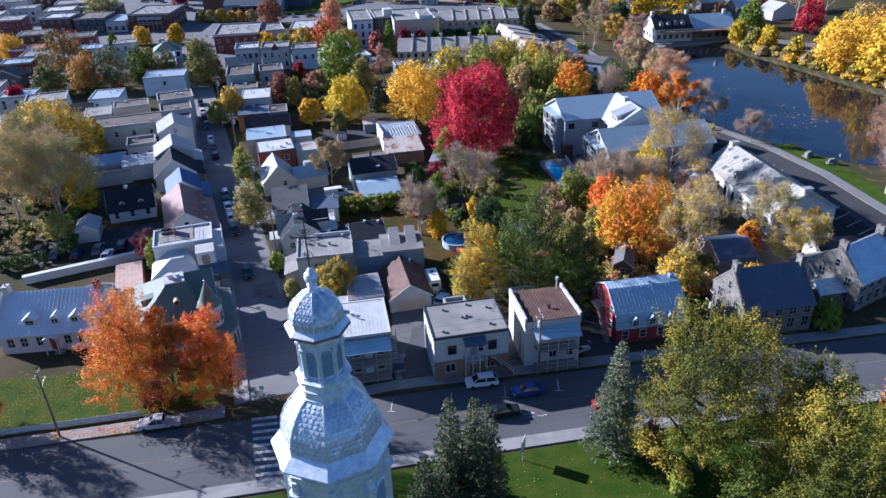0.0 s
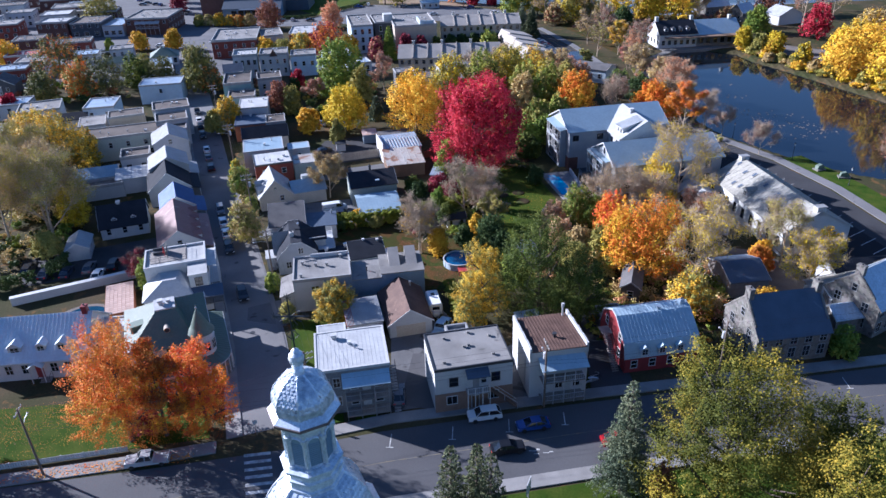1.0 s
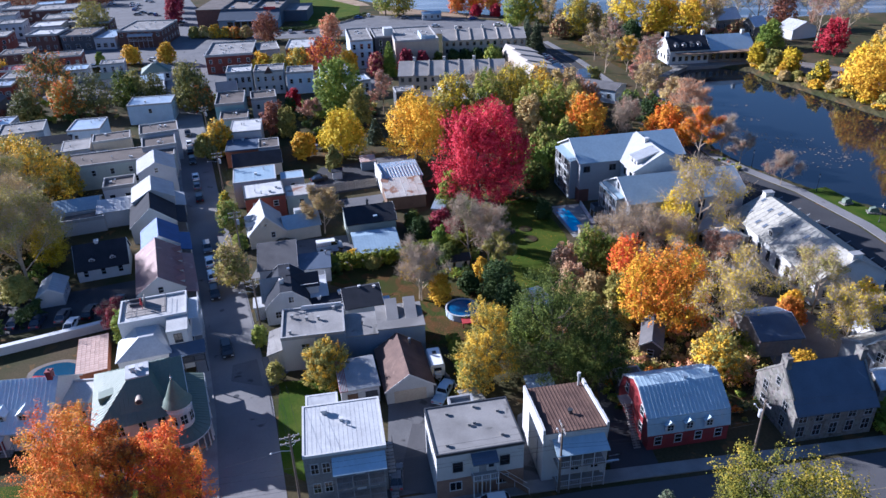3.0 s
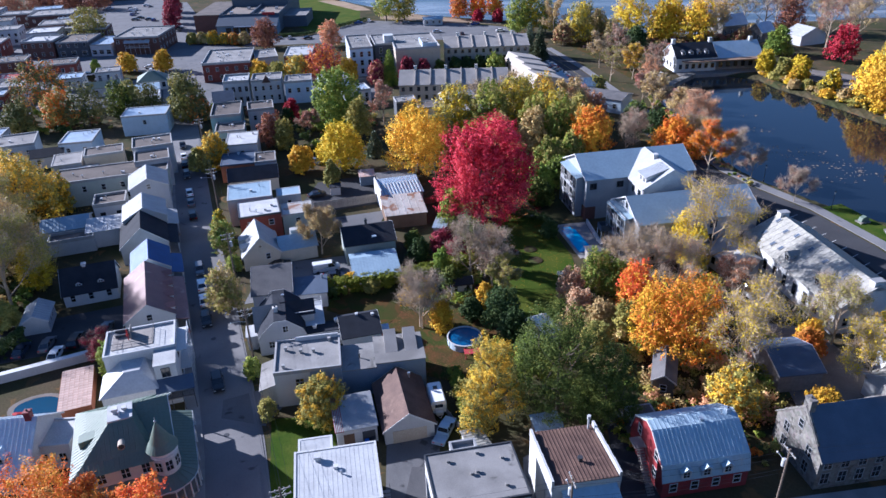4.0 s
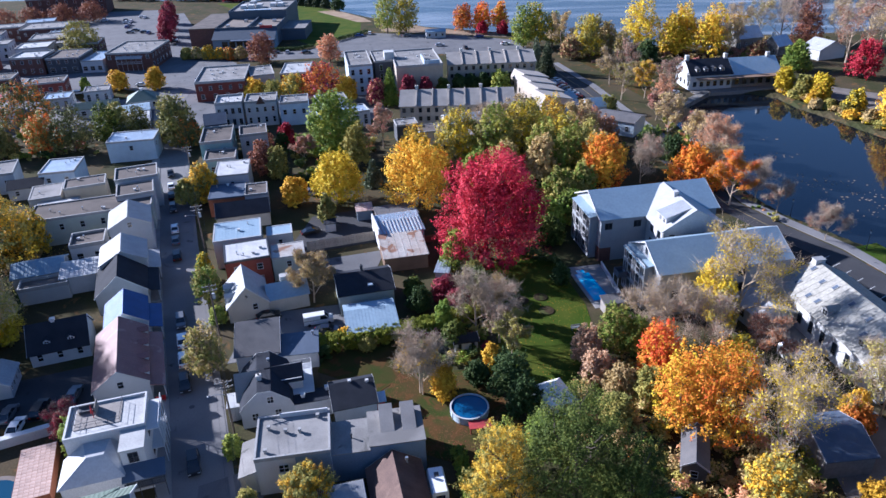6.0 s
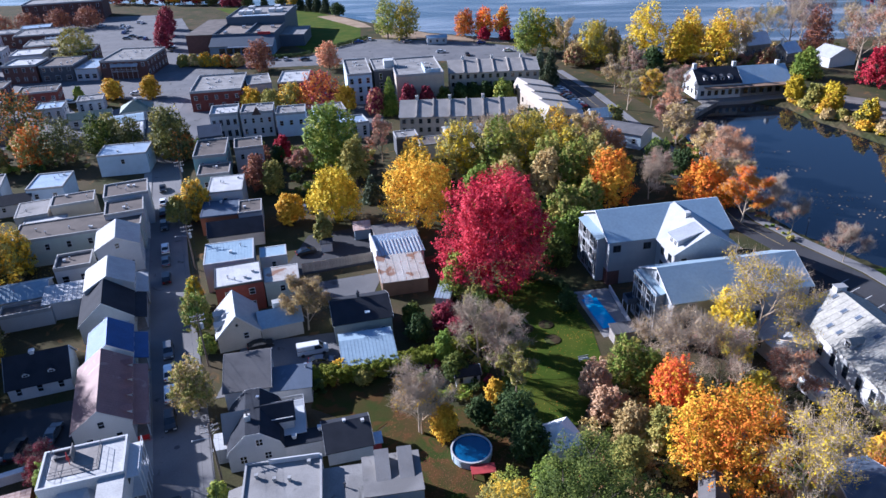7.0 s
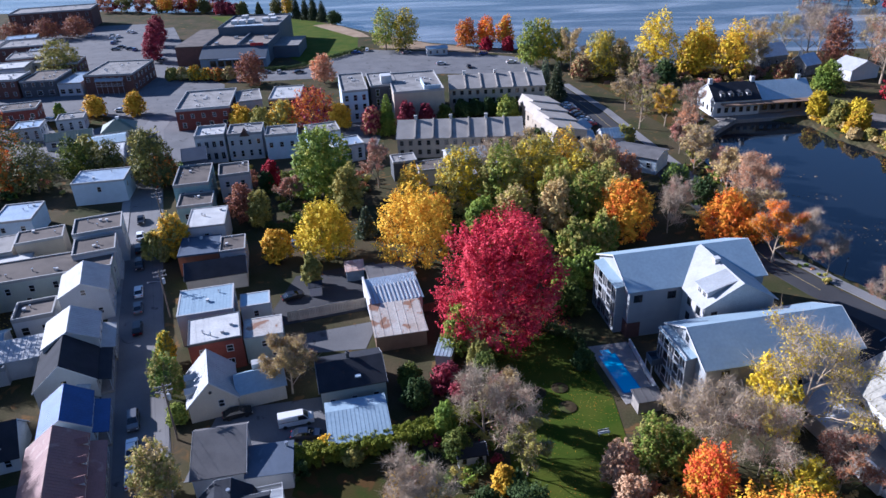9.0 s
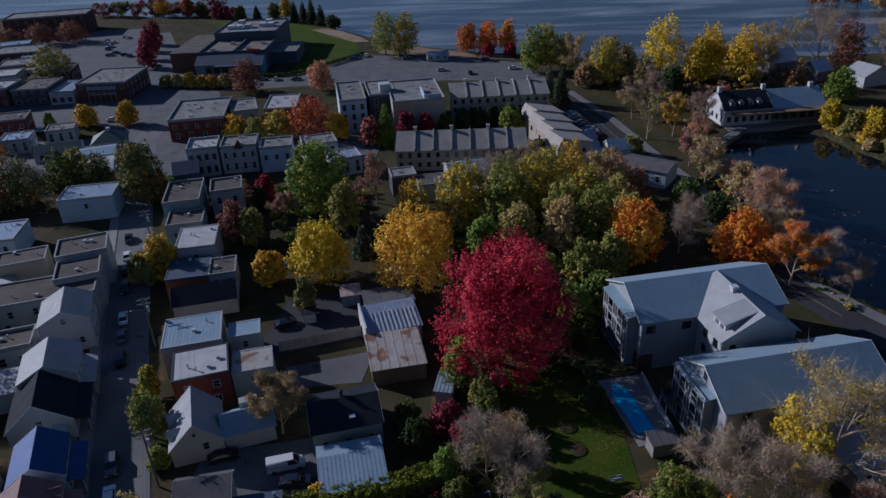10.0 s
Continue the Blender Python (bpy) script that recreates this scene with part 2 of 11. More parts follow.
MAT = {
    "asphalt": surface("asphalt", (0.052, 0.052, 0.056), (0.034, 0.034, 0.038), 0.9, scale=0.12, fine=14, spec=0.25, grime=(0.025, 0.025, 0.028), grime_at=0.66),
    # darker copy of the asphalt, with the mill's shadow put into its colour
    "shaded_asphalt": surface("shaded_asphalt", (0.028, 0.029, 0.033), (0.02, 0.021, 0.025), 0.9, scale=0.12, fine=14, spec=0.15),
    "street_asphalt": surface("street_asphalt", (0.09, 0.089, 0.094), (0.062, 0.061, 0.066), 0.9, scale=0.1, fine=14, grime=(0.045, 0.045, 0.05), grime_at=0.7),
    "lot_asphalt": surface("lot_asphalt", (0.142, 0.141, 0.145), (0.098, 0.098, 0.103), 0.92, scale=0.15, fine=10, spec=0.25, grime=(0.045, 0.045, 0.047), grime_at=0.62),
    "concrete": surface("concrete", (0.27, 0.258, 0.245), (0.18, 0.172, 0.165), 0.9, scale=0.4, fine=12),
    "gravel": surface("gravel", (0.21, 0.185, 0.165), (0.13, 0.115, 0.1), 0.95, scale=0.3, fine=12, bump=0.4, spec=0.06),
    "ground": surface("ground", (0.040, 0.044, 0.018), (0.075, 0.058, 0.034), 0.95, scale=0.09, fine=3.0, amount=0.7, bump=0.5, grime=(0.13, 0.075, 0.03), grime_at=0.6, spec=0.06),
    "lawn": surface("lawn", (0.040, 0.070, 0.006), (0.085, 0.092, 0.012), 0.95, scale=0.15, fine=5, amount=0.55, bump=0.5, grime=(0.11, 0.075, 0.025), grime_at=0.74, spec=0.06),
    # darker copy of the lawn: long tree shadows are put into its colour
    "shaded_lawn": surface("shaded_lawn", (0.028, 0.058, 0.005), (0.056, 0.076, 0.010), 0.95, scale=0.3, fine=3.5, amount=0.75, bump=0.6, grime=(0.09, 0.065, 0.018), grime_at=0.68, spec=0.06),
    "lawn_leafy": surface("lawn_leafy", (0.036, 0.050, 0.010), (0.062, 0.044, 0.015), 0.95, scale=0.2, fine=6, amount=0.9, bump=0.5, grime=(0.085, 0.045, 0.016), grime_at=0.52, spec=0.06),
    "dirt": surface("dirt", (0.055, 0.040, 0.022), (0.03, 0.027, 0.014), 0.95, scale=0.3, fine=6, bump=0.5, grime=(0.055, 0.065, 0.02), grime_at=0.5, spec=0.06),
    "sand": surface("sand", (0.33, 0.25, 0.17), (0.22, 0.16, 0.1), 0.95, scale=0.15, fine=5, spec=0.06),
    "white_metal": surface("white_metal", (0.41, 0.415, 0.415), (0.32, 0.322, 0.322), 0.6, 0.0, scale=0.5, fine=3, amount=0.45, bump=0.08, spec=0.25, grime=(0.28, 0.24, 0.20), grime_at=0.7, fleck=0.22),
    # whitish roof metal with the blue of skylit shade mixed into the colour
    "shade_blue_metal": surface("shade_blue_metal", (0.27, 0.355, 0.42), (0.23, 0.305, 0.365), 0.5, 0.05, scale=0.3, fine=2, amount=0.45, bump=0.04, spec=0.4, fleck=0.22),
    "sky_metal": surface("sky_metal", (0.36, 0.45, 0.51), (0.29, 0.375, 0.43), 0.5, 0.05, scale=0.3, fine=2, amount=0.5, bump=0.05, spec=0.35, grime=(0.40, 0.42, 0.42), grime_at=0.64, fleck=0.22),
    "tin": surface("tin", (0.46, 0.53, 0.60), (0.36, 0.42, 0.49), 0.34, 0.35, scale=0.5, fine=3, amount=0.5, bump=0.06, grime=(0.36, 0.27, 0.19), grime_at=0.76),
    "bright_tin": surface("bright_tin", (0.345, 0.33, 0.285), (0.26, 0.25, 0.215), 0.6, 0.0, scale=0.7, fine=2.5, amount=0.6, bump=0.1, spec=0.3, grime=(0.22, 0.175, 0.14), grime_at=0.68),
    "rusty_tin": surface("rusty_tin", (0.50, 0.47, 0.42), (0.40, 0.34, 0.28), 0.5, 0.2, scale=0.3, fine=3, amount=0.7, bump=0.1, grime=(0.24, 0.11, 0.05), grime_at=0.54),
    "steeple_tin": surface("steeple_tin", (0.74, 0.79, 0.85), (0.52, 0.58, 0.65), 0.36, 0.25, scale=2.2, fine=9, amount=0.7, bump=0.05, spec=0.7, grime=(0.32, 0.35, 0.4), grime_at=0.66),
    "pale_tin": surface("pale_tin", (0.56, 0.62, 0.66), (0.48, 0.54, 0.58), 0.5, 0.05, scale=0.4, fine=3, amount=0.5, bump=0.05, spec=0.35, fleck=0.22),
    "slate_wall": siding("slate_wall", (0.075, 0.095, 0.125), step=0.6, along="Z", amount=0.3, rough=0.6),
    "scale_tin": surface("scale_tin", (0.70, 0.75, 0.80), (0.40, 0.46, 0.54), 0.3, 0.3, scale=3.5, fine=14, amount=0.8, bump=0.12, spec=0.7, grime=(0.26, 0.29, 0.34), grime_at=0.63),
    "brown_roof": surface("brown_roof", (0.125, 0.078, 0.06), (0.085, 0.052, 0.042), 0.75, scale=0.5, fine=6, amount=0.8, bump=0.2, spec=0.2, grime=(0.14, 0.092, 0.07), grime_at=0.62),
    "burgundy_roof": surface("burgundy_roof", (0.25, 0.135, 0.12), (0.20, 0.105, 0.095), 0.55, 0.0, scale=0.4, fine=6, bump=0.05, spec=0.3, grime=(0.31, 0.205, 0.18), grime_at=0.62),
    "royal_roof": surface("royal_roof", (0.035, 0.085, 0.25), (0.025, 0.06, 0.19), 0.55, 0.2, scale=0.4, fine=5, bump=0.06),
    "green_roof": surface("green_roof", (0.125, 0.16, 0.125), (0.095, 0.13, 0.102), 0.6, 0.0, scale=0.4, fine=4, bump=0.05, spec=0.4, fleck=0.25),
    "dark_shingle": surface("dark_shingle", (0.030, 0.033, 0.042), (0.02, 0.022, 0.028), 0.85, scale=0.5, fine=14, bump=0.4, spec=0.12),
    "grey_shingle": surface("grey_shingle", (0.13, 0.125, 0.125), (0.085, 0.083, 0.085), 0.85, scale=0.4, fine=14, bump=0.4, spec=0.12),
    "slate": surface("slate", (0.075, 0.098, 0.14), (0.05, 0.068, 0.1), 0.6, scale=0.4, fine=10, bump=0.2, grime=(0.13, 0.16, 0.2), grime_at=0.66),
    "taupe_shingle": surface("taupe_shingle", (0.30, 0.28, 0.255), (0.21, 0.195, 0.18), 0.8, scale=0.3, fine=12, bump=0.3),
    "taupe_roof": surface("taupe_roof", (0.20, 0.165, 0.135), (0.14, 0.115, 0.095), 0.9, scale=0.1, fine=6, amount=0.7, grime=(0.09, 0.085, 0.08), grime_at=0.64),
    "tan_roof": surface("tan_roof", (0.38, 0.34, 0.29), (0.28, 0.25, 0.215), 0.8, scale=0.3, fine=12, bump=0.3),
    "membrane": surface("membrane", (0.25, 0.24, 0.228), (0.17, 0.163, 0.155), 0.85, scale=0.25, fine=9, amount=0.8, spec=0.2, grime=(0.09, 0.086, 0.08), grime_at=0.62),
    "dark_membrane": surface("dark_membrane", (0.135, 0.115, 0.10), (0.09, 0.077, 0.068), 0.9, scale=0.25, fine=9, amount=0.7, spec=0.2, grime=(0.06, 0.055, 0.05), grime_at=0.66),
    "white_membrane": surface("white_membrane", (0.47, 0.468, 0.45), (0.35, 0.346, 0.335), 0.6, scale=0.35, fine=5, amount=0.6, grime=(0.33, 0.31, 0.28), grime_at=0.65),
    "condo_wall": siding("condo_wall", (0.30, 0.32, 0.34), amount=0.25, rough=0.7),
    "white_wall": siding("white_wall", (0.50, 0.50, 0.495), amount=0.25, rough=0.65),
    "white_plaster": surface("white_plaster", (0.51, 0.51, 0.50), (0.42, 0.42, 0.41), 0.8, amount=0.3),
    "beige_wall": siding("beige_wall", (0.50, 0.45, 0.36), amount=0.25, rough=0.7),
    "grey_wall": siding("grey_wall", (0.46, 0.47, 0.47), amount=0.25, rough=0.7),
    "pale_grey_wall": surface("pale_grey_wall", (0.44, 0.45, 0.46), (0.36, 0.37, 0.38), 0.75, amount=0.3),
    "blue_grey_wall": siding("blue_grey_wall", (0.20, 0.26, 0.33), amount=0.25, rough=0.7),
    "teal_wall": siding("teal_wall", (0.26, 0.38, 0.38), amount=0.25, rough=0.7),
    "pale_blue_wall": siding("pale_blue_wall", (0.45, 0.54, 0.62), amount=0.25, rough=0.65),
    "sage_wall": siding("sage_wall", (0.36, 0.40, 0.36), amount=0.25, rough=0.7),
    "dark_wall": siding("dark_wall", (0.07, 0.075, 0.085), amount=0.3, rough=0.7),
    "tan_wall": surface("tan_wall", (0.42, 0.36, 0.28), (0.34, 0.28, 0.22), 0.8, amount=0.3),
    "red_brick": masonry("red_brick", (0.24, 0.065, 0.045), (0.17, 0.045, 0.035), (0.75, 0.7, 0.65)),
    "brown_brick": masonry("brown_brick", (0.15, 0.075, 0.06), (0.11, 0.055, 0.045), (0.75, 0.7, 0.65)),
    "tan_brick": masonry("tan_brick", (0.30, 0.20, 0.15), (0.22, 0.145, 0.11), (0.8, 0.76, 0.7)),
    "pale_asphalt": surface("pale_asphalt", (0.188, 0.183, 0.183), (0.132, 0.129, 0.132), 0.92, scale=0.12, fine=12, spec=0.25, grime=(0.06, 0.059, 0.06), grime_at=0.66),
    "grey_brick": masonry("grey_brick", (0.29, 0.29, 0.29), (0.2, 0.2, 0.205), (0.7, 0.7, 0.7)),
    "red_paint": surface("red_paint", (0.24, 0.03, 0.035), (0.16, 0.02, 0.025), 0.6),
    "orange_wall": surface("orange_wall", (0.36, 0.13, 0.06), (0.26, 0.09, 0.04), 0.8),
    "stone": rubble("stone", (0.135, 0.126, 0.112), (0.085, 0.08, 0.072)),
    "pale_stone": surface("pale_stone", (0.62, 0.60, 0.55), (0.46, 0.44, 0.4), 0.8, amount=0.5),
    "aged_copper": surface("aged_copper", (0.21, 0.165, 0.165), (0.14, 0.11, 0.115), 0.5, 0.3, scale=2, fine=8),
    "trim": surface("trim", (0.52, 0.52, 0.515), (0.44, 0.44, 0.435), 0.55, amount=0.3),
    "dark_trim": plain("dark_trim", (0.035, 0.037, 0.042), 0.5),
    "edge_grey": surface("edge_grey", (0.34, 0.335, 0.325), (0.25, 0.247, 0.24), 0.7, amount=0.5),
    "grey_trim": surface("grey_trim", (0.3, 0.3, 0.3), (0.22, 0.22, 0.22), 0.55),
    "brown_trim": surface("brown_trim", (0.16, 0.10, 0.065), (0.11, 0.07, 0.045), 0.6),
    "red_trim": plain("red_trim", (0.4, 0.02, 0.02), 0.5),
    "glass": plain("glass", (0.012, 0.016, 0.022), 0.06, 0.0, 0.8),
    "wood": surface("wood", (0.24, 0.155, 0.095), (0.16, 0.10, 0.065), 0.8, scale=1.5, fine=12),
    "grey_wood": surface("grey_wood", (0.27, 0.245, 0.22), (0.18, 0.165, 0.15), 0.85, scale=1.5, fine=12),
    "pole_wood": surface("pole_wood", (0.17, 0.13, 0.10), (0.11, 0.085, 0.065), 0.9, scale=2, fine=12),
    "terracotta": surface("terracotta", (0.48, 0.36, 0.31), (0.36, 0.24, 0.19), 0.9, scale=0.5, fine=5, amount=0.8, grime=(0.58, 0.5, 0.44), grime_at=0.58),
    "steel": plain("steel", (0.5, 0.51, 0.52), 0.35, 0.8),
    "cable": plain("cable", (0.03, 0.03, 0.03), 0.6),
    "paint_line": surface("paint_line", (0.55, 0.55, 0.53), (0.3, 0.3, 0.29), 0.8, scale=1.5, amount=0.8),
    "faded_line": surface("faded_line", (0.21, 0.175, 0.11), (0.125, 0.118, 0.11), 0.85, scale=0.9, amount=0.9),
    "yellow_line": surface("yellow_line", (0.45, 0.34, 0.1), (0.2, 0.16, 0.08), 0.8, scale=1.5, amount=0.9),
    "bark": surface("bark", (0.13, 0.10, 0.08), (0.08, 0.06, 0.05), 0.95, scale=1.5, fine=10, bump=0.5),
    "grey_bark": surface("grey_bark", (0.45, 0.36, 0.26), (0.31, 0.245, 0.175), 0.95, scale=1.5, fine=10, bump=0.4, spec=0.1),
    "tyre": plain("tyre", (0.02, 0.02, 0.021), 0.8),
    "rim": plain("rim", (0.45, 0.45, 0.46), 0.35, 0.7),
    "lamp_glass": plain("lamp_glass", (0.7, 0.7, 0.68), 0.2),
    "tail_red": plain("tail_red", (0.4, 0.01, 0.01), 0.3),
    "pool_shell": surface("pool_shell", (0.03, 0.20, 0.46), (0.025, 0.16, 0.38), 0.5, scale=0.8),
    "pond": water("pond", (0.006, 0.009, 0.014), 0.9, 0.05, 0.03),
    "river": water("river", (0.085, 0.092, 0.10), 0.22, 0.75, 0.2),
    "plastic_blue": plain("plastic_blue", (0.02, 0.1, 0.45), 0.4),
    "tarp_red": surface("tarp_red", (0.35, 0.04, 0.04), (0.2, 0.03, 0.03), 0.6),
    "tent_white": surface("tent_white", (0.75, 0.74, 0.70), (0.65, 0.64, 0.6), 0.7),
}
rv = MAT["river"].node_tree
tc = rv.nodes.new("ShaderNodeTexCoord")
mp = rv.nodes.new("ShaderNodeMapping")
mp.inputs["Scale"].default_value = (0.012, 0.05, 1.0)
ns = rv.nodes.new("ShaderNodeTexNoise")
ns.inputs["Scale"].default_value, ns.inputs["Detail"].default_value, ns.inputs["Distortion"].default_value = 1.0, 9, 0.6
mr = rv.nodes.new("ShaderNodeMapRange")
mr.inputs[1].default_value, mr.inputs[2].default_value = 0.46, 0.68
mx = rv.nodes.new("ShaderNodeMix")
mx.data_type = "RGBA"
mx.inputs["A"].default_value, mx.inputs["B"].default_value = (0.05, 0.058, 0.068, 1), (0.26, 0.27, 0.28, 1)
rv.links.new(tc.outputs["Object"], mp.inputs[0])
rv.links.new(mp.outputs[0], ns.inputs["Vector"])
rv.links.new(ns.outputs["Fac"], mr.inputs[0])
rv.links.new(mr.outputs[0], mx.inputs["Factor"])
rv.links.new(mx.outputs["Result"], rv.nodes["Principled BSDF"].inputs["Base Color"])
FOL = {
    "basswood": leaves("leaf_basswood", (0.034, 0.044, 0.007), (0.115, 0.115, 0.013), (0.38, 0.27, 0.025), patch=0.10, glow=0.1),
    "red": leaves("leaf_red", (0.20, 0.012, 0.02), (0.42, 0.022, 0.045), (0.56, 0.075, 0.09)),
    "gold": leaves("leaf_gold", (0.36, 0.20, 0.015), (0.66, 0.40, 0.022), (0.72, 0.52, 0.05)),
    "yellow": leaves("leaf_yellow", (0.36, 0.27, 0.012), (0.60, 0.44, 0.014), (0.68, 0.51, 0.03)),
    "orange": leaves("leaf_orange", (0.68, 0.36, 0.022), (0.70, 0.25, 0.02), (0.66, 0.12, 0.017)),
    "flame": leaves("leaf_flame", (0.58, 0.40, 0.026), (0.60, 0.27, 0.02), (0.58, 0.10, 0.016), patch=0.16),
    "rust": leaves("leaf_rust", (0.50, 0.26, 0.05), (0.58, 0.20, 0.025), (0.55, 0.095, 0.018)),
    "green": leaves("leaf_green", (0.03, 0.048, 0.008), (0.085, 0.11, 0.018), (0.24, 0.24, 0.04), patch=0.12, glow=0.1),
    "lime": leaves("leaf_lime", (0.12, 0.175, 0.03), (0.24, 0.28, 0.042), (0.42, 0.38, 0.05)),
    "olive": leaves("leaf_olive", (0.16, 0.165, 0.04), (0.31, 0.275, 0.062), (0.47, 0.37, 0.085)),
    "moss": leaves("leaf_moss", (0.062, 0.072, 0.022), (0.125, 0.125, 0.035), (0.26, 0.20, 0.05), patch=0.12),
    "hedge": leaves("leaf_hedge", (0.12, 0.15, 0.018), (0.24, 0.25, 0.024), (0.40, 0.35, 0.03), patch=0.12),
    "mid": leaves("leaf_mid", (0.095, 0.15, 0.022), (0.17, 0.23, 0.03), (0.28, 0.29, 0.04)),
    "tan": leaves("leaf_tan", (0.28, 0.20, 0.085), (0.44, 0.32, 0.13), (0.56, 0.43, 0.16)),
    "brownred": leaves("leaf_brownred", (0.171, 0.0775, 0.0543), (0.295, 0.116, 0.0697), (0.403, 0.202, 0.0775)),
    "wine": leaves("leaf_wine", (0.13, 0.0234, 0.0364), (0.247, 0.039, 0.0585), (0.39, 0.052, 0.065)),
    "peach": leaves("leaf_peach", (0.42, 0.18, 0.085), (0.56, 0.28, 0.14), (0.52, 0.33, 0.17)),
    "pinkwhite": leaves("leaf_pinkwhite", (0.38, 0.22, 0.12), (0.52, 0.34, 0.20), (0.60, 0.44, 0.28)),
    "mauve": leaves("leaf_mauve", (0.25, 0.16, 0.11), (0.38, 0.22, 0.15), (0.50, 0.18, 0.14)),
    "spruce": leaves("leaf_spruce", (0.026, 0.040, 0.018), (0.062, 0.078, 0.038), (0.15, 0.15, 0.07), glow=0.1),
    "bluespruce": leaves("leaf_bluespruce", (0.06, 0.085, 0.055), (0.12, 0.145, 0.085), (0.24, 0.25, 0.14), glow=0.15),
    "scarlet": leaves("leaf_scarlet", (0.68, 0.30, 0.03), (0.66, 0.13, 0.03), (0.58, 0.07, 0.03), patch=0.3),
    "darkgreen": leaves("leaf_darkgreen", (0.026, 0.046, 0.014), (0.05, 0.08, 0.022), (0.10, 0.125, 0.035)),
}


# ---- mesh building ----
class Geo:
    """Gathers vertices and faces for one mesh."""

    def __init__(self):
        self.v, self.f = [], []

    def add(self, vs, fs):
        n = len(self.v)
        self.v += [tuple(p) for p in vs]
        self.f += [tuple(i + n for i in f) for f in fs]
        return self

    def box(self, x0, y0, z0, x1, y1, z1, m=None):
        vs = [Vector(p) for p in ((x0, y0, z0), (x1, y0, z0), (x1, y1, z0), (x0, y1, z0), (x0, y0, z1), (x1, y0, z1), (x1, y1, z1), (x0, y1, z1))]
        if m:
            vs = [m @ p for p in vs]
        return self.add(vs, ((3, 2, 1, 0), (4, 5, 6, 7), (0, 1, 5, 4), (1, 2, 6, 5), (2, 3, 7, 6), (3, 0, 4, 7)))

    def prism(self, poly, z0, z1):
        """Upright prism over a counter-clockwise plan."""
        n = len(poly)
        vs = [(x, y, z0) for x, y in poly] + [(x, y, z1) for x, y in poly]
        fs = [tuple(range(n - 1, -1, -1)), tuple(range(n, 2 * n))]
        fs += [(i, (i + 1) % n, (i + 1) % n + n, i + n) for i in range(n)]
        return self.add(vs, fs)

    def extrude(self, poly, axis, a, b):
        """Polygon given in (s, z), swept along x or y from a to b; s runs along the other axis."""
        n = len(poly)
        P = (lambda s, z, t: (t, s, z)) if axis == "x" else (lambda s, z, t: (s, t, z))
        vs = [P(s, z, a) for s, z in poly] + [P(s, z, b) for s, z in poly]
        fs = [tuple(range(n)), tuple(range(2 * n - 1, n - 1, -1))]
        fs += [(i, i + n, (i + 1) % n + n, (i + 1) % n) for i in range(n)]
        return self.add(vs, fs)

    def ring(self, rows, n=16, cx=0, cy=0, turn=0.0, cap=True):
        """Surface of revolution (or an n-gon one) from rows of (radius, z)."""
        vs, fs = [], []
        for r, z in rows:
            vs += [(cx + r * math.cos(2 * math.pi * (i + turn) / n), cy + r * math.sin(2 * math.pi * (i + turn) / n), z) for i in range(n)]
        for k in range(len(rows) - 1):
            fs += [(k * n + i, k * n + (i + 1) % n, (k + 1) * n + (i + 1) % n, (k + 1) * n + i) for i in range(n)]
        if cap:
            fs += [tuple(range(n - 1, -1, -1)), tuple(range((len(rows) - 1) * n, len(rows) * n))]
        return self.add(vs, fs)

    def rod(self, p, q, r, r2=None, n=6):
        """Tapered rod from p to q."""
        p, q = Vector(p), Vector(q)
        d = q - p
        if d.length < 1e-6:
            return self
        a = d.orthogonal().normalized()
        b = d.cross(a).normalized()
        r2 = r if r2 is None else r2
        vs = [p + (a * math.cos(2 * math.pi * i / n) + b * math.sin(2 * math.pi * i / n)) * r for i in range(n)]
        vs += [q + (a * math.cos(2 * math.pi * i / n) + b * math.sin(2 * math.pi * i / n)) * r2 for i in range(n)]
        fs = [(i, (i + 1) % n, (i + 1) % n + n, i + n) for i in range(n)] + [tuple(range(n - 1, -1, -1)), tuple(range(n, 2 * n))]
        return self.add(vs, fs)

    def mesh(self, name, mat):
        me = bpy.data.meshes.new(name)
        me.from_pydata(self.v, [], self.f)
        me.update()
        bm = bmesh.new()
        bm.from_mesh(me)
        bmesh.ops.recalc_face_normals(bm, faces=bm.faces)
        bm.to_mesh(me)
        bm.free()
        if mat:
            me.materials.append(mat)
        return me


def part(name, geo, mat, parent, label="", at=None):
    """One mesh under a thing or under a part."""
    me = geo if isinstance(geo, bpy.types.Mesh) else geo.mesh(name, mat)
    ob = new(name, me)
    ob.parent = parent
    if at is not None:
        ob.matrix_basis = at
    if label:
        tagged(ob, label)
    return ob


def thing(name, label, category, m=None, group="", kind=""):
    ob = new(name)
    ob.empty_display_size = 0.5
    if m is not None:
        ob.matrix_basis = m
    return tagged(ob, label, category, group, kind)


def solid(name, geo, mat, label, category, group="", kind="", m=None):
    ob = new(name, geo.mesh(name, mat))
    if m is not None:
        ob.matrix_basis = m
    return tagged(ob, label, category, group, kind)


rng = random.Random(7)


# ---- ground, water ----
def seg_dist(px, py, line, closed):
    d = np.full(px.shape, 1e9)
    pts = list(line) + ([line[0]] if closed else [])
    for (ax, ay), (bx, by) in zip(pts, pts[1:]):
        vx, vy = bx - ax, by - ay
        t = np.clip(((px - ax) * vx + (py - ay) * vy) / (vx * vx + vy * vy + 1e-9), 0, 1)
        d = np.minimum(d, np.hypot(px - ax - t * vx, py - ay - t * vy))
    return d


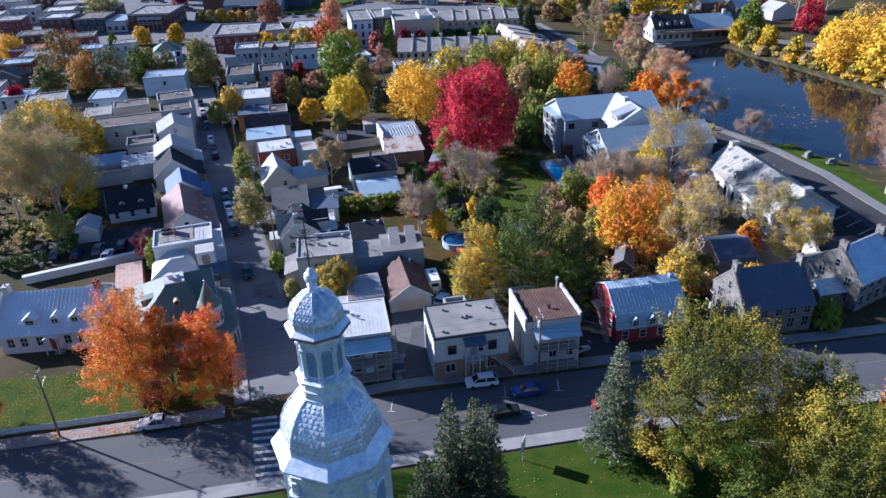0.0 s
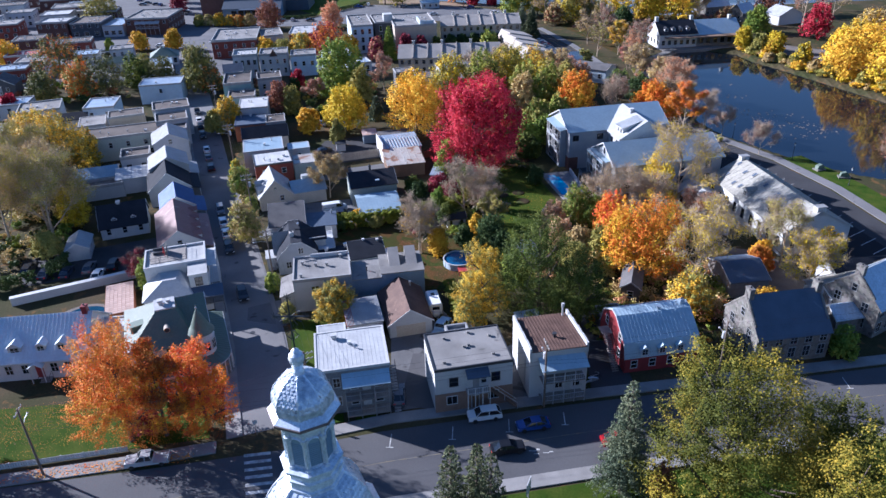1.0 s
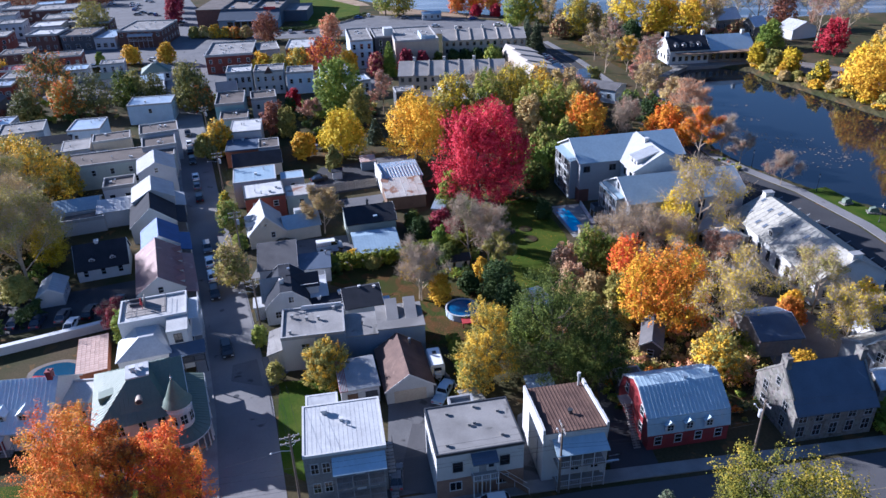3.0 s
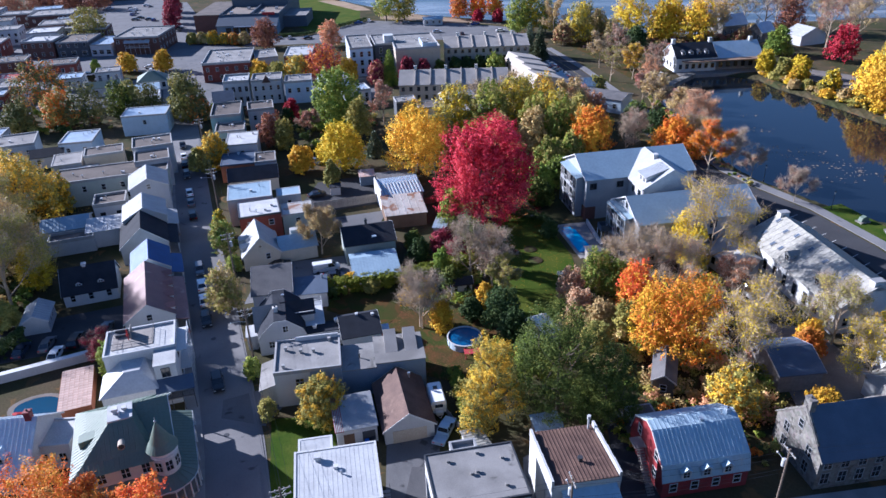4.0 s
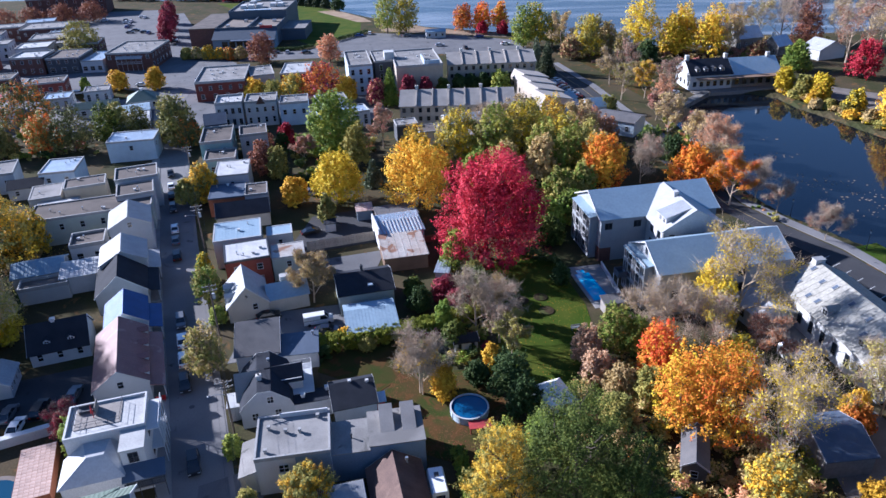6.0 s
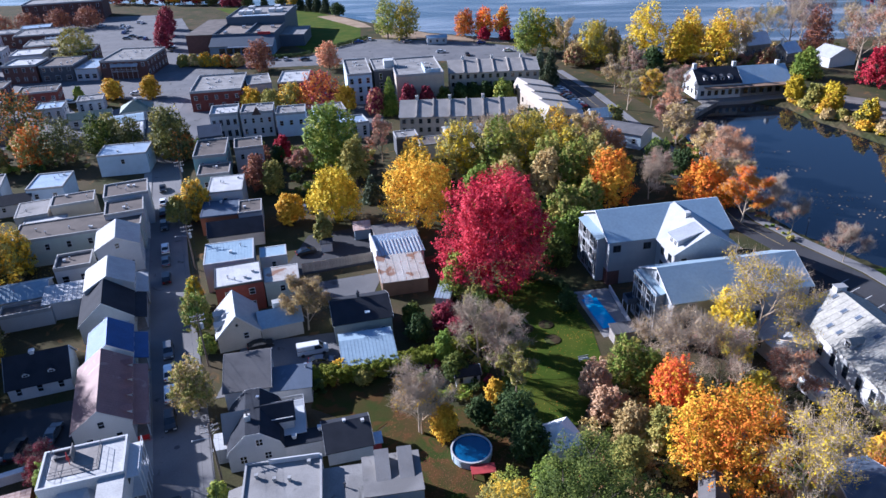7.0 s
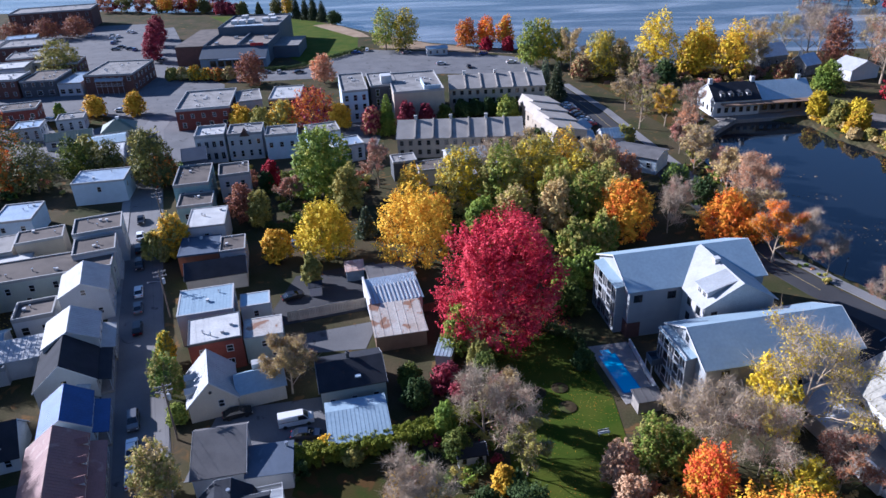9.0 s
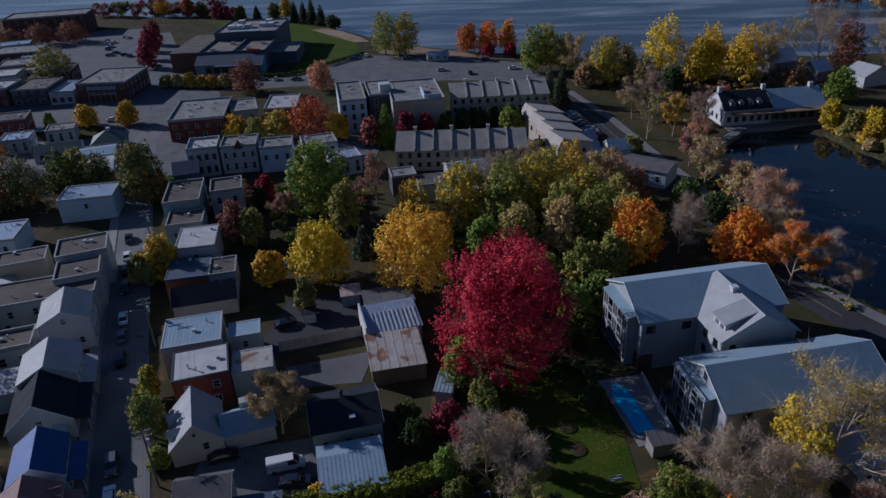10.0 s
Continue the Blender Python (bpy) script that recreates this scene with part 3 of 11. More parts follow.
def inside(px, py, poly):
    r = np.zeros(px.shape, bool)
    for (ax, ay), (bx, by) in zip(poly, poly[1:] + poly[:1]):
        c = (ay > py) != (by > py)
        r ^= c & (px < (bx - ax) * (py - ay) / (by - ay + 1e-12) + ax)
    return r


POND = [(59.5, 268), (61, 248), (64, 225), (65.5, 200), (69.5, 188), (76, 178.5), (82.5, 169), (92, 160), (105, 152), (125, 146), (150, 150),
        (146, 178), (135, 203), (126, 216), (117, 238), (108, 260), (103, 270), (101, 281), (94, 287), (82, 290), (74, 281), (66, 274)]
RIVER = [(-900, 700), (-260, 560), (-190, 545), (-130, 520), (-104, 499), (-68, 458), (-31, 424), (8, 405), (30, 400), (48, 385), (62, 377), (80, 366), (100, 362),
         (112, 372), (122, 386), (150, 384), (186, 390), (300, 400), (900, 420), (2500, 700), (2500, 2500), (-2500, 2500)]


def axis_marks(lo, hi, step, far):
    mid = list(np.arange(lo, hi + 0.01, step))
    out, d, g = [], step, 1.35
    a = lo
    while a > -far:
        d *= g
        a -= d
        out.insert(0, a)
    b, d, tail = hi, step, []
    while b < far:
        d *= g
        b += d
        tail.append(b)
    return np.array(out + mid + tail)


gx, gy = axis_marks(-130, 180, 2.0, 2400), axis_marks(20, 500, 2.0, 2400)
PX, PY = np.meshgrid(gx, gy)
wet = inside(PX, PY, POND) | inside(PX, PY, RIVER)
shore = np.minimum(seg_dist(PX, PY, POND, True), seg_dist(PX, PY, RIVER, True))
sd = np.where(wet, shore, -shore)
PZ = -0.012 - 0.02 * np.sin(PX * 0.11) * np.cos(PY * 0.07) - 3.0 / (1 + np.exp(-(sd - 0.6) / 0.9))
PZ = np.where(sd < -8, -0.02, PZ)
me = bpy.data.meshes.new("ground")
nx, ny = len(gx), len(gy)
idx = np.arange(nx * ny).reshape(ny, nx)
quads = np.stack([idx[:-1, :-1], idx[:-1, 1:], idx[1:, 1:], idx[1:, :-1]], -1).reshape(-1, 4)
me.from_pydata(np.stack([PX, PY, PZ], -1).reshape(-1, 3).tolist(), [], quads.tolist())
me.update()
me.materials.append(MAT["ground"])
tagged(new("ground", me), "worn autumn ground of grass, soil and fallen leaves", "ground", kind="structure")

W_LEVEL = -1.0
g = Geo().add([(40, 130, W_LEVEL), (170, 130, W_LEVEL), (170, 300, W_LEVEL), (40, 300, W_LEVEL)], [(0, 1, 2, 3)])
solid("pond_water", g, MAT["pond"], "still dark mill pond reflecting the sky", "water", kind="structure")
g = Geo().add([(-2400, 360, W_LEVEL), (2400, 360, W_LEVEL), (2400, 2400, W_LEVEL), (-2400, 2400, W_LEVEL)], [(0, 1, 2, 3)])
solid("river_water", g, MAT["river"], "wide rippled grey-blue river", "water", kind="structure")


def sheet(name, poly, mat, label, z=0.02, category="ground", thick=0.3):
    """A flat surfaced area with a shallow edge."""
    if sum(a[0] * b[1] - b[0] * a[1] for a, b in zip(poly, poly[1:] + poly[:1])) < 0:
        poly = poly[::-1]
    return solid(name, Geo().prism(poly, z - thick, z), MAT[mat], label, category, kind="structure")


def offset_line(pts, d):
    """The line moved d metres to its left."""
    out = []
    for i, p in enumerate(pts):
        a, b = Vector(pts[max(0, i - 1)]), Vector(pts[min(len(pts) - 1, i + 1)])
        t = (b - a).normalized()
        out.append((p[0] - t.y * d, p[1] + t.x * d))
    return out


def strip(name, pts, d0, d1, mat, label, z, category="road", thick=0.3):
    a, b = offset_line(pts, d0), offset_line(pts, d1)
    n = len(pts)
    geo = Geo()
    vs = [(x, y, zz) for zz in (z - thick, z) for x, y in a + b]
    o = 2 * n
    fs = []
    for i in range(n - 1):
        fs += [(o + i, o + i + 1, o + n + i + 1, o + n + i), (i, n + i, n + i + 1, i + 1),
               (i, i + 1, o + i + 1, o + i), (n + i + 1, n + i, o + n + i, o + n + i + 1)]
    fs += [(0, o, o + n, n), (n - 1, 2 * n - 1, o + 2 * n - 1, o + n - 1)]
    return solid(name, geo.add(vs, fs), MAT[mat], label, category, kind="structure")


# side street, from the crossing up to the far avenue (its west kerb)
SIDE = [(-30.6, 69.5), (-37.9, 89.6), (-50.2, 118.4), (-60.5, 141.4), (-72.9, 169.2), (-91.0, 212.5), (-105, 246), (-121, 285), (-124, 302)]
# main street (its south kerb)
MAIN = [(-140, 31), (-90, 42), (-62, 47.2), (-38.8, 51.9), (-22.5, 55.5), (-8.9, 59.3), (16.8, 65.0), (58.2, 72.8), (100, 81), (170, 95)]
strip("road_side_street", SIDE, 0.0, -8.2, "pale_asphalt", "worn grey asphalt side street", 0.03)
strip("road_main_street", MAIN, 0.0, 11.6, "street_asphalt", "worn asphalt main street with long shadows", 0.034)
strip("pavement_side_west", SIDE[:-1], 2.1, 0.0, "concrete", "raised concrete pavement along the side street", 0.16, "pavement")
strip("pavement_side_east", [(-26.5, 80), (-33.5, 98), (-43.5, 121), (-53.5, 144), (-65.8, 171.5), (-83.5, 213), (-97.4, 247)], 0.0, -0.7, "pale_asphalt", "narrow worn asphalt kerb along the side street", 0.1, "pavement")
strip("pavement_main_north_east", [(-20.0, 69.0), (-10.2, 72.2), (17.0, 77.6), (58.0, 85.2), (100, 93), (170, 107)], 0.0, 2.0, "concrete", "raised concrete pavement in front of the houses", 0.16, "pavement")
strip("pavement_main_north_west", [(-140, 42.6), (-90, 53.6), (-62, 59.2), (-43.8, 63.3), (-33.2, 66.2)], 0.0, 2.2, "concrete", "raised concrete pavement below a white fence", 0.16, "pavement")
strip("pavement_main_south", MAIN[2:], -2.0, 0.0, "concrete", "raised concrete pavement beside the church lawn", 0.17, "pavement")
# riverside road, promenade and verge
RIV = [(20, 352), (27, 335), (38, 298), (44, 270), (51.5, 238), (57, 210), (60.5, 192), (66, 181), (74, 168), (80.5, 150), (83.5, 134), (86.5, 120), (91, 102), (96, 92)]
strip("road_riverside", RIV, 0.0, -6.5, "asphalt", "dark asphalt riverside road", 0.03)
strip("pavement_riverside", RIV[1:], 3.4, 0.6, "pale_asphalt", "pale promenade path beside the pond", 0.1, "pavement")
strip("road_line", RIV[:8], -3.1, -3.25, "yellow_line", "faded yellow road line", 0.036, "road marking")
sheet("lawn_bank", [(36, 346), (46, 318), (53, 290), (59, 272), (66, 278), (72, 292), (62, 330), (48, 352)], "lawn_leafy", "leafy grass bank beside the inn", 0.02, "lawn")
# the mill's shade on this strip is carried by its dark asphalt
sheet("lot_riverside", [(60, 168), (66.5, 172), (71.5, 166), (75.6, 149), (78.0, 133), (81.0, 119), (85.0, 103), (76, 101), (64.2, 139), (58, 158)], "shaded_asphalt", "asphalt parking strip with white bays, darkened for the mill's shade", 0.024, "parking lot")
for i in range(15):
    a = Vector((70.6, 165.5)).lerp(Vector((75.4, 147.0)), i / 6) if i < 7 else Vector((75.4, 147.0)).lerp(Vector((80.6, 119.0)), (i - 6) / 8)
    b = a + Vector((-4.2, -3.0))
    d = (b - a).normalized() * 0.08
    n = Vector((-d.y, d.x))
    solid("bay_line", Geo().add([(*(a + n), 0.05), (*(a - n), 0.05), (*(b - n), 0.05), (*(b + n), 0.05)], [(0, 1, 2, 3)]), MAT["paint_line"], "white painted parking bay line", "road marking", "riverside bay lines")
strip("road_centre_line", MAIN[2:], 5.9, 6.02, "faded_line", "faded yellow centre line of the main street", 0.042, "road marking")
# far avenue and its lots
strip("road_avenue", [(-330, 268), (-184, 305), (-120, 308), (-96, 302), (-60, 300)], 0.0, 9.0, "lot_asphalt", "wide pale asphalt avenue", 0.028)
strip("road_avenue_north", [(-122, 309), (-140, 345), (-160, 400), (-200, 480)], 0.0, -12, "lot_asphalt", "pale asphalt side road towards the river park", 0.03)
sheet("lot_north_west", [(-250, 430), (-165, 385), (-150, 400), (-205, 500), (-270, 495)], "lot_asphalt", "parking lot with a few cars", 0.024, "parking lot")
sheet("lot_river", [(-112, 350), (-66, 355), (-20, 357), (24, 352), (12, 384), (-10, 396), (-60, 408), (-70, 398), (-84, 372), (-112, 364)], "lot_asphalt", "riverside parking lot with a few cars", 0.022, "parking lot")
sheet("lawn_park", [(-180, 520), (-133, 515), (-104, 492), (-72, 452), (-66, 412), (-84, 380), (-100, 400), (-120, 440)], "lawn", "open green park lawn by the river", 0.016, "lawn")
sheet("sand_play", [(-60, 446), (-30, 418), (8, 399), (10, 391), (-20, 400), (-55, 412)], "sand", "sandy playground strip with fallen leaves", 0.026, "playground")
sheet("path_park", [(-103, 478), (-92, 482), (-70, 452), (-64, 440), (-72, 440)], "sand", "pale gravel park terrace", 0.027, "path")
sheet("lot_town", [(-300, 250), (-170, 244), (-128, 256), (-108, 254), (-60, 262), (-36, 262), (-36, 300), (-60, 300), (-96, 302), (-112, 348), (-140, 372), (-160, 392), (-240, 440), (-330, 470)], "lot_asphalt", "paved ground between the shops of the town centre", 0.012, "paving")
# yards between the houses
sheet("lawn_square", [(-166, 303), (-149, 284), (-137, 293), (-139, 304), (-150, 308)], "lawn_leafy", "small square lawn with fallen leaves", 0.03, "lawn")
sheet("drive_house_gap", [(-9.9, 76.0), (-9.0, 88.0), (-5.2, 88.0), (-4.6, 75.0)], "street_asphalt", "asphalt drive between two houses", 0.032, "driveway")
sheet("pad_concrete", [(-4.4, 73.4), (-0.6, 74.3), (-1.0, 76.2), (-4.8, 75.2)], "concrete", "pale concrete slab before a shaded storey", 0.18, "paving")
sheet("front_lawn_grey", [(-20.4, 71.6), (-17.2, 72.4), (-17.6, 74.0), (-20.9, 73.2)], "shaded_lawn", "small shaded front lawn", 0.12, "lawn")
sheet("front_lawn_steps", [(-15.6, 72.7), (-12.8, 73.4), (-13.2, 75.0), (-16.0, 74.3)], "shaded_lawn", "small shaded front lawn", 0.12, "lawn")
sheet("lawn_garden", [(-1, 160), (6, 167), (14, 164), (18.5, 147), (19, 138), (14, 124), (9, 117), (2.5, 125), (1.5, 140)], "lawn", "sunlit garden lawn striped by tree shadows", 0.03, "lawn")
# these two back lawns take the dark leafy colour to stand for shade
sheet("lawn_pool", [(-14, 126), (-1, 127), (6, 113), (0, 104), (-12, 109), (-17, 119)], "lawn_leafy", "back lawn strewn with leaves round a pool", 0.028, "lawn")
sheet("lawn_middle", [(-28, 134), (-13, 139), (-11, 128), (-17, 121), (-28, 126)], "lawn_leafy", "small back lawn beside a hedge", 0.024, "lawn")
sheet("lawn_corner", [(-26.0, 79.0), (-30.5, 97), (-20, 98), (-20, 88), (-22, 77)], "shaded_lawn", "shaded corner lawn beside a grey house", 0.026, "lawn")
sheet("lawn_west", [(-70, 62.6), (-46, 66.6), (-35, 69), (-37, 75), (-48, 77), (-70, 74)], "shaded_lawn", "front lawn covered in maple leaves", 0.028, "lawn")
sheet("lawn_church", [(-140, 25), (-62, 44.5), (-22, 53), (-9, 56.8), (16, 62.4), (57, 70.2), (100, 78), (170, 90), (170, -60), (-140, -60)], "shaded_lawn", "mown church lawn with fallen leaves", 0.022, "lawn")
strip("lawn_promenade", RIV[8:], 9.0, 3.42, "shaded_lawn", "green verge between the path and the pond", 0.05, "lawn")
sheet("drive_front", [(-13.2, 95), (-6, 97), (-5.5, 93), (-5.0, 76), (-11.0, 74.5)], "lot_asphalt", "patched asphalt driveway between two houses", 0.03, "driveway")
sheet("drive_red", [(18.2, 100), (21.5, 100), (24, 80), (17.5, 78.6)], "asphalt", "dark shaded driveway", 0.03, "driveway")
sheet("drive_white", [(5.9, 90), (8.4, 92), (8.6, 77.5), (5.6, 76.8)], "lot_asphalt", "narrow paved side passage", 0.03, "driveway")
sheet("drive_court", [(-44, 143), (-27, 147), (-22, 134), (-30, 133), (-35, 131), (-44, 128)], "lot_asphalt", "paved courtyard with a van", 0.03, "driveway")
sheet("drive_yard", [(-44, 166), (-42, 186), (-26, 192), (-24, 173)], "asphalt", "dark walled yard behind the houses", 0.03, "driveway")
sheet("drive_pale", [(-37, 158), (-23, 160), (-22, 169), (-37, 164)], "lot_asphalt", "pale concrete yard with cracks", 0.034, "driveway")
sheet("lot_west", [(-84, 108), (-62, 116), (-66, 128), (-80, 122), (-90, 118)], "asphalt", "dark gravelled parking yard behind the houses", 0.026, "parking lot")
# pale sheet overlapping the street, painted in for a patch of sunlight
sheet("lot_corner", [(-38, 97), (-31, 95.5), (-29, 101), (-33, 104), (-39, 101)], "lot_asphalt", "pale asphalt sheet laid as a patch of sunlight", 0.04, "driveway")
sheet("path_mill", [(51.6, 143.4), (54.0, 143.6), (56.4, 132.0), (51.0, 132.0)], "concrete", "concrete strip beside the mill wall", 0.034, "paving")
sheet("lot_mill", [(47, 123), (56, 121), (60, 110), (58, 95), (46, 100)], "gravel", "gravel yard behind the long mill", 0.028, "yard")
sheet("road_island", [(106, 306), (150, 270), (178, 236), (160, 220), (136, 246), (112, 286)], "gravel", "gravel lane across the pond", 0.03, "lane")
sheet("yard_soil", [(16, 122), (30, 128), (46, 128), (50, 112), (44, 96), (30, 96), (20, 104)], "dirt", "rough garden soil and weeds", 0.012, "yard")
for k, (cx, cy, r) in enumerate([(6.6, 148.1, 1.5), (10.3, 149.3, 1.4), (11.1, 144.6, 1.5)]):
    geo = Geo().ring([(r, 0.0), (r * 0.95, 0.16), (r * 0.5, 0.26)], 14, cx, cy)
    solid("flower_bed", geo, MAT["dirt"], "round flower bed of bare autumn soil", "flower bed", "lawn flower beds")
# crossing stripes and parking marks
for i in range(9):
    y0 = 56.2 + i * 1.25
    x0 = -22.3 - i * 0.42
    geo = Geo().add([(x0 - 3.6, y0 - 0.7, 0.045), (x0 - 0.2, y0 - 0.1, 0.045), (x0 - 0.35, y0 + 0.42, 0.045), (x0 - 3.75, y0 - 0.18, 0.045)], [(0, 1, 2, 3)])
    solid("crossing_stripe", geo, MAT["paint_line"], "worn white crosswalk stripe on the asphalt", "road marking", "crosswalk stripes")
for x, y in ((-10.4, 69.8), (-2.2, 71.4), (5.4, 72.9), (13.0, 74.4), (46.6, 81.0), (54.0, 82.4)):
    geo = Geo().box(x - 0.06, y - 2.2, 0.036, x + 0.06, y + 0.3, 0.046).box(x - 0.5, y - 2.25, 0.036, x + 0.5, y - 2.13, 0.047)
    solid("bay_mark", geo, MAT["paint_line"], "white T-shaped parking mark", "road marking", "main street bay marks")


# ---- houses ----
def window_mesh(w, h, style):
    """Frame (one closed ring), glazing bar and pane of a window, sill at z = 0."""
    t = 0.09
    o = [(-w / 2 - t, -t), (w / 2 + t, -t), (w / 2 + t, h + t), (-w / 2 - t, h + t)]
    i = [(-w / 2, 0), (w / 2, 0), (w / 2, h), (-w / 2, h)]
    vs = [(x, y, z) for y in (-0.06, 0.02) for x, z in o + i]
    fs = []
    for k in range(4):
        j = (k + 1) % 4
        fs += [(k, j, 4 + j, 4 + k), (8 + j, 8 + k, 12 + k, 12 + j), (j, k, 8 + k, 8 + j), (4 + k, 4 + j, 12 + j, 12 + k)]
    c, m = 0.032, h * 0.5
    if style == "bar":
        poly = [(-w / 2, m - c), (w / 2, m - c), (w / 2, m + c), (-w / 2, m + c)]
    elif style == "split":
        poly = [(-c, 0), (c, 0), (c, h), (-c, h)]
    else:
        poly = [(-c, 0), (c, 0), (c, m - c), (w / 2, m - c), (w / 2, m + c), (c, m + c), (c, h), (-c, h), (-c, m + c), (-w / 2, m + c), (-w / 2, m - c), (-c, m - c)]
    return Geo().add(vs, fs), Geo().extrude(poly, "y", -0.045, -0.015), Geo().box(-w / 2, -0.012, 0, w / 2, 0.02, h)


_wm = {}


def window(house, side, u, z, w=0.9, h=1.4, style="bar", frame_mat="trim", w_d=None, y=None):
    """A window in the wall of a house; u along the wall seen from outside, z the sill."""
    W, D = house["plan"][0], house["plan"][1]
    m = {"f": pose(u, 0, z, 0, 0, 0), "b": pose(W - u, D, z, 0, 0, 180), "l": pose(0, D - u, z, 0, 0, -90), "r": pose(W, u, z, 0, 0, 90)}[side]
    if y is not None:
        m = pose(u, y, z)
    key = (round(w, 2), round(h, 2), style, frame_mat)
    if key not in _wm:
        fr, ba, pa = window_mesh(w, h, style)
        _wm[key] = (fr.mesh("window", MAT[frame_mat]), pa.mesh("pane", MAT["glass"]), ba.mesh("glazing_bar", MAT[frame_mat]))
    fo = part("window", _wm[key][0], None, house, at=m)
    part("pane", _wm[key][1], None, fo)
    part("glazing_bar", _wm[key][2], None, fo)
    return fo


def door(house, side, u, w=0.95, h=2.05, mat="red_paint", z=0.15):
    W, D = house["plan"][0], house["plan"][1]
    m = {"f": pose(u, 0, z), "b": pose(W - u, D, z, 0, 0, 180), "l": pose(0, D - u, z, 0, 0, -90), "r": pose(W, u, z, 0, 0, 90)}[side]
    g = Geo().box(-w / 2, -0.06, 0, w / 2, 0.02, h)
    d = part("door", g, MAT[mat], house, at=m)
    f = Geo().box(-w / 2 - 0.1, -0.05, 0, -w / 2, 0.02, h).box(w / 2, -0.05, 0, w / 2 + 0.1, 0.02, h).box(-w / 2 - 0.1, -0.05, h, w / 2 + 0.1, 0.02, h + 0.1)
    part("door_frame", f, MAT["trim"], d)
    return d


def windows(house, side, z, n, w=0.9, h=1.4, style="bar", frame_mat="trim", lo=None, hi=None):
    W, D = house["plan"][0], house["plan"][1]
    L = W if side in "fb" else D
    lo = 0.0 if lo is None else lo
    hi = L if hi is None else hi
    for i in range(n):
        window(house, side, lo + (hi - lo) * (i + 0.5) / n, z, w, h, style, frame_mat)


def base(name, label, x, y, rot, w, d, category="house", group=""):
    ob = thing(name, label, category, pose(x, y, 0, 0, 0, rot), group)
    ob["plan"] = (w, d)
    return ob


def stack(house, x, y, z, r=0.11, h=0.7, mat="steel", name="vent_pipe"):
    g = Geo().ring([(r, z), (r, z + h * 0.75), (r * 1.7, z + h * 0.78), (r * 1.7, z + h)], 10, x, y)
    return part(name, g, MAT[mat], house)


def hood(house, x, y, z, s=0.45, h=0.55, mat="trim"):
    g = Geo().box(x - s / 2, y - s / 2, z, x + s / 2, y + s / 2, z + h * 0.6).box(x - s * 0.7, y - s * 0.7, z + h * 0.6, x + s * 0.7, y + s * 0.7, z + h)
    return part("roof_vent", g, MAT[mat], house)


def chimney(house, x, y, z0, z1, sx=0.7, sy=0.7, mat="stone"):
    g = Geo().box(x - sx / 2, y - sy / 2, z0, x + sx / 2, y + sy / 2, z1).box(x - sx / 2 - 0.07, y - sy / 2 - 0.07, z1 - 0.22, x + sx / 2 + 0.07, y + sy / 2 + 0.07, z1 - 0.05)
    c = part("chimney", g, MAT[mat], house)
    part("flue", Geo().ring([(0.13, z1), (0.12, z1 + 0.3)], 8, x, y), MAT["dark_trim"], c)
    return c


def flat(house, x0, y0, x1, y1, h, wall, roof, edge="trim", lip=0.35, z0=0.0, thick=0.22, seams=0.0):
    """A box of walls with a sunk flat roof and a parapet round it."""
    part("wall", Geo().box(x0, y0, z0 - 0.05, x1, y1, h - 0.02), MAT[wall], house)
    part("roof", Geo().box(x0 + thick, y0 + thick, h - 0.02, x1 - thick, y1 - thick, h + 0.03), MAT[roof], house)
    o = 0.05
    z0, z1 = h - 0.28, h + lip
    sq = lambda k: [(x0 - k, y0 - k), (x1 + k, y0 - k), (x1 + k, y1 + k), (x0 - k, y1 + k)]
    vs = [(x, y, z) for z in (z0, z1) for x, y in sq(o) + sq(-thick)]
    fs = []
    for i in range(4):
        j = (i + 1) % 4
        fs += [(i, j, 8 + j, 8 + i), (4 + j, 4 + i, 12 + i, 12 + j), (8 + i, 8 + j, 12 + j, 12 + i), (j, i, 4 + i, 4 + j)]
    part("parapet", Geo().add(vs, fs), MAT[edge], house)
    if seams:
        g = Geo()
        n = int((x1 - x0) / seams)
        for i in range(1, n):
            xx = x0 + (x1 - x0) * i / n
            g.box(xx - 0.02, y0 + thick, h + 0.03, xx + 0.02, y1 - thick, h + 0.05)
        tagged(part("roof_seam", g, MAT[roof], house), kind="stuff")


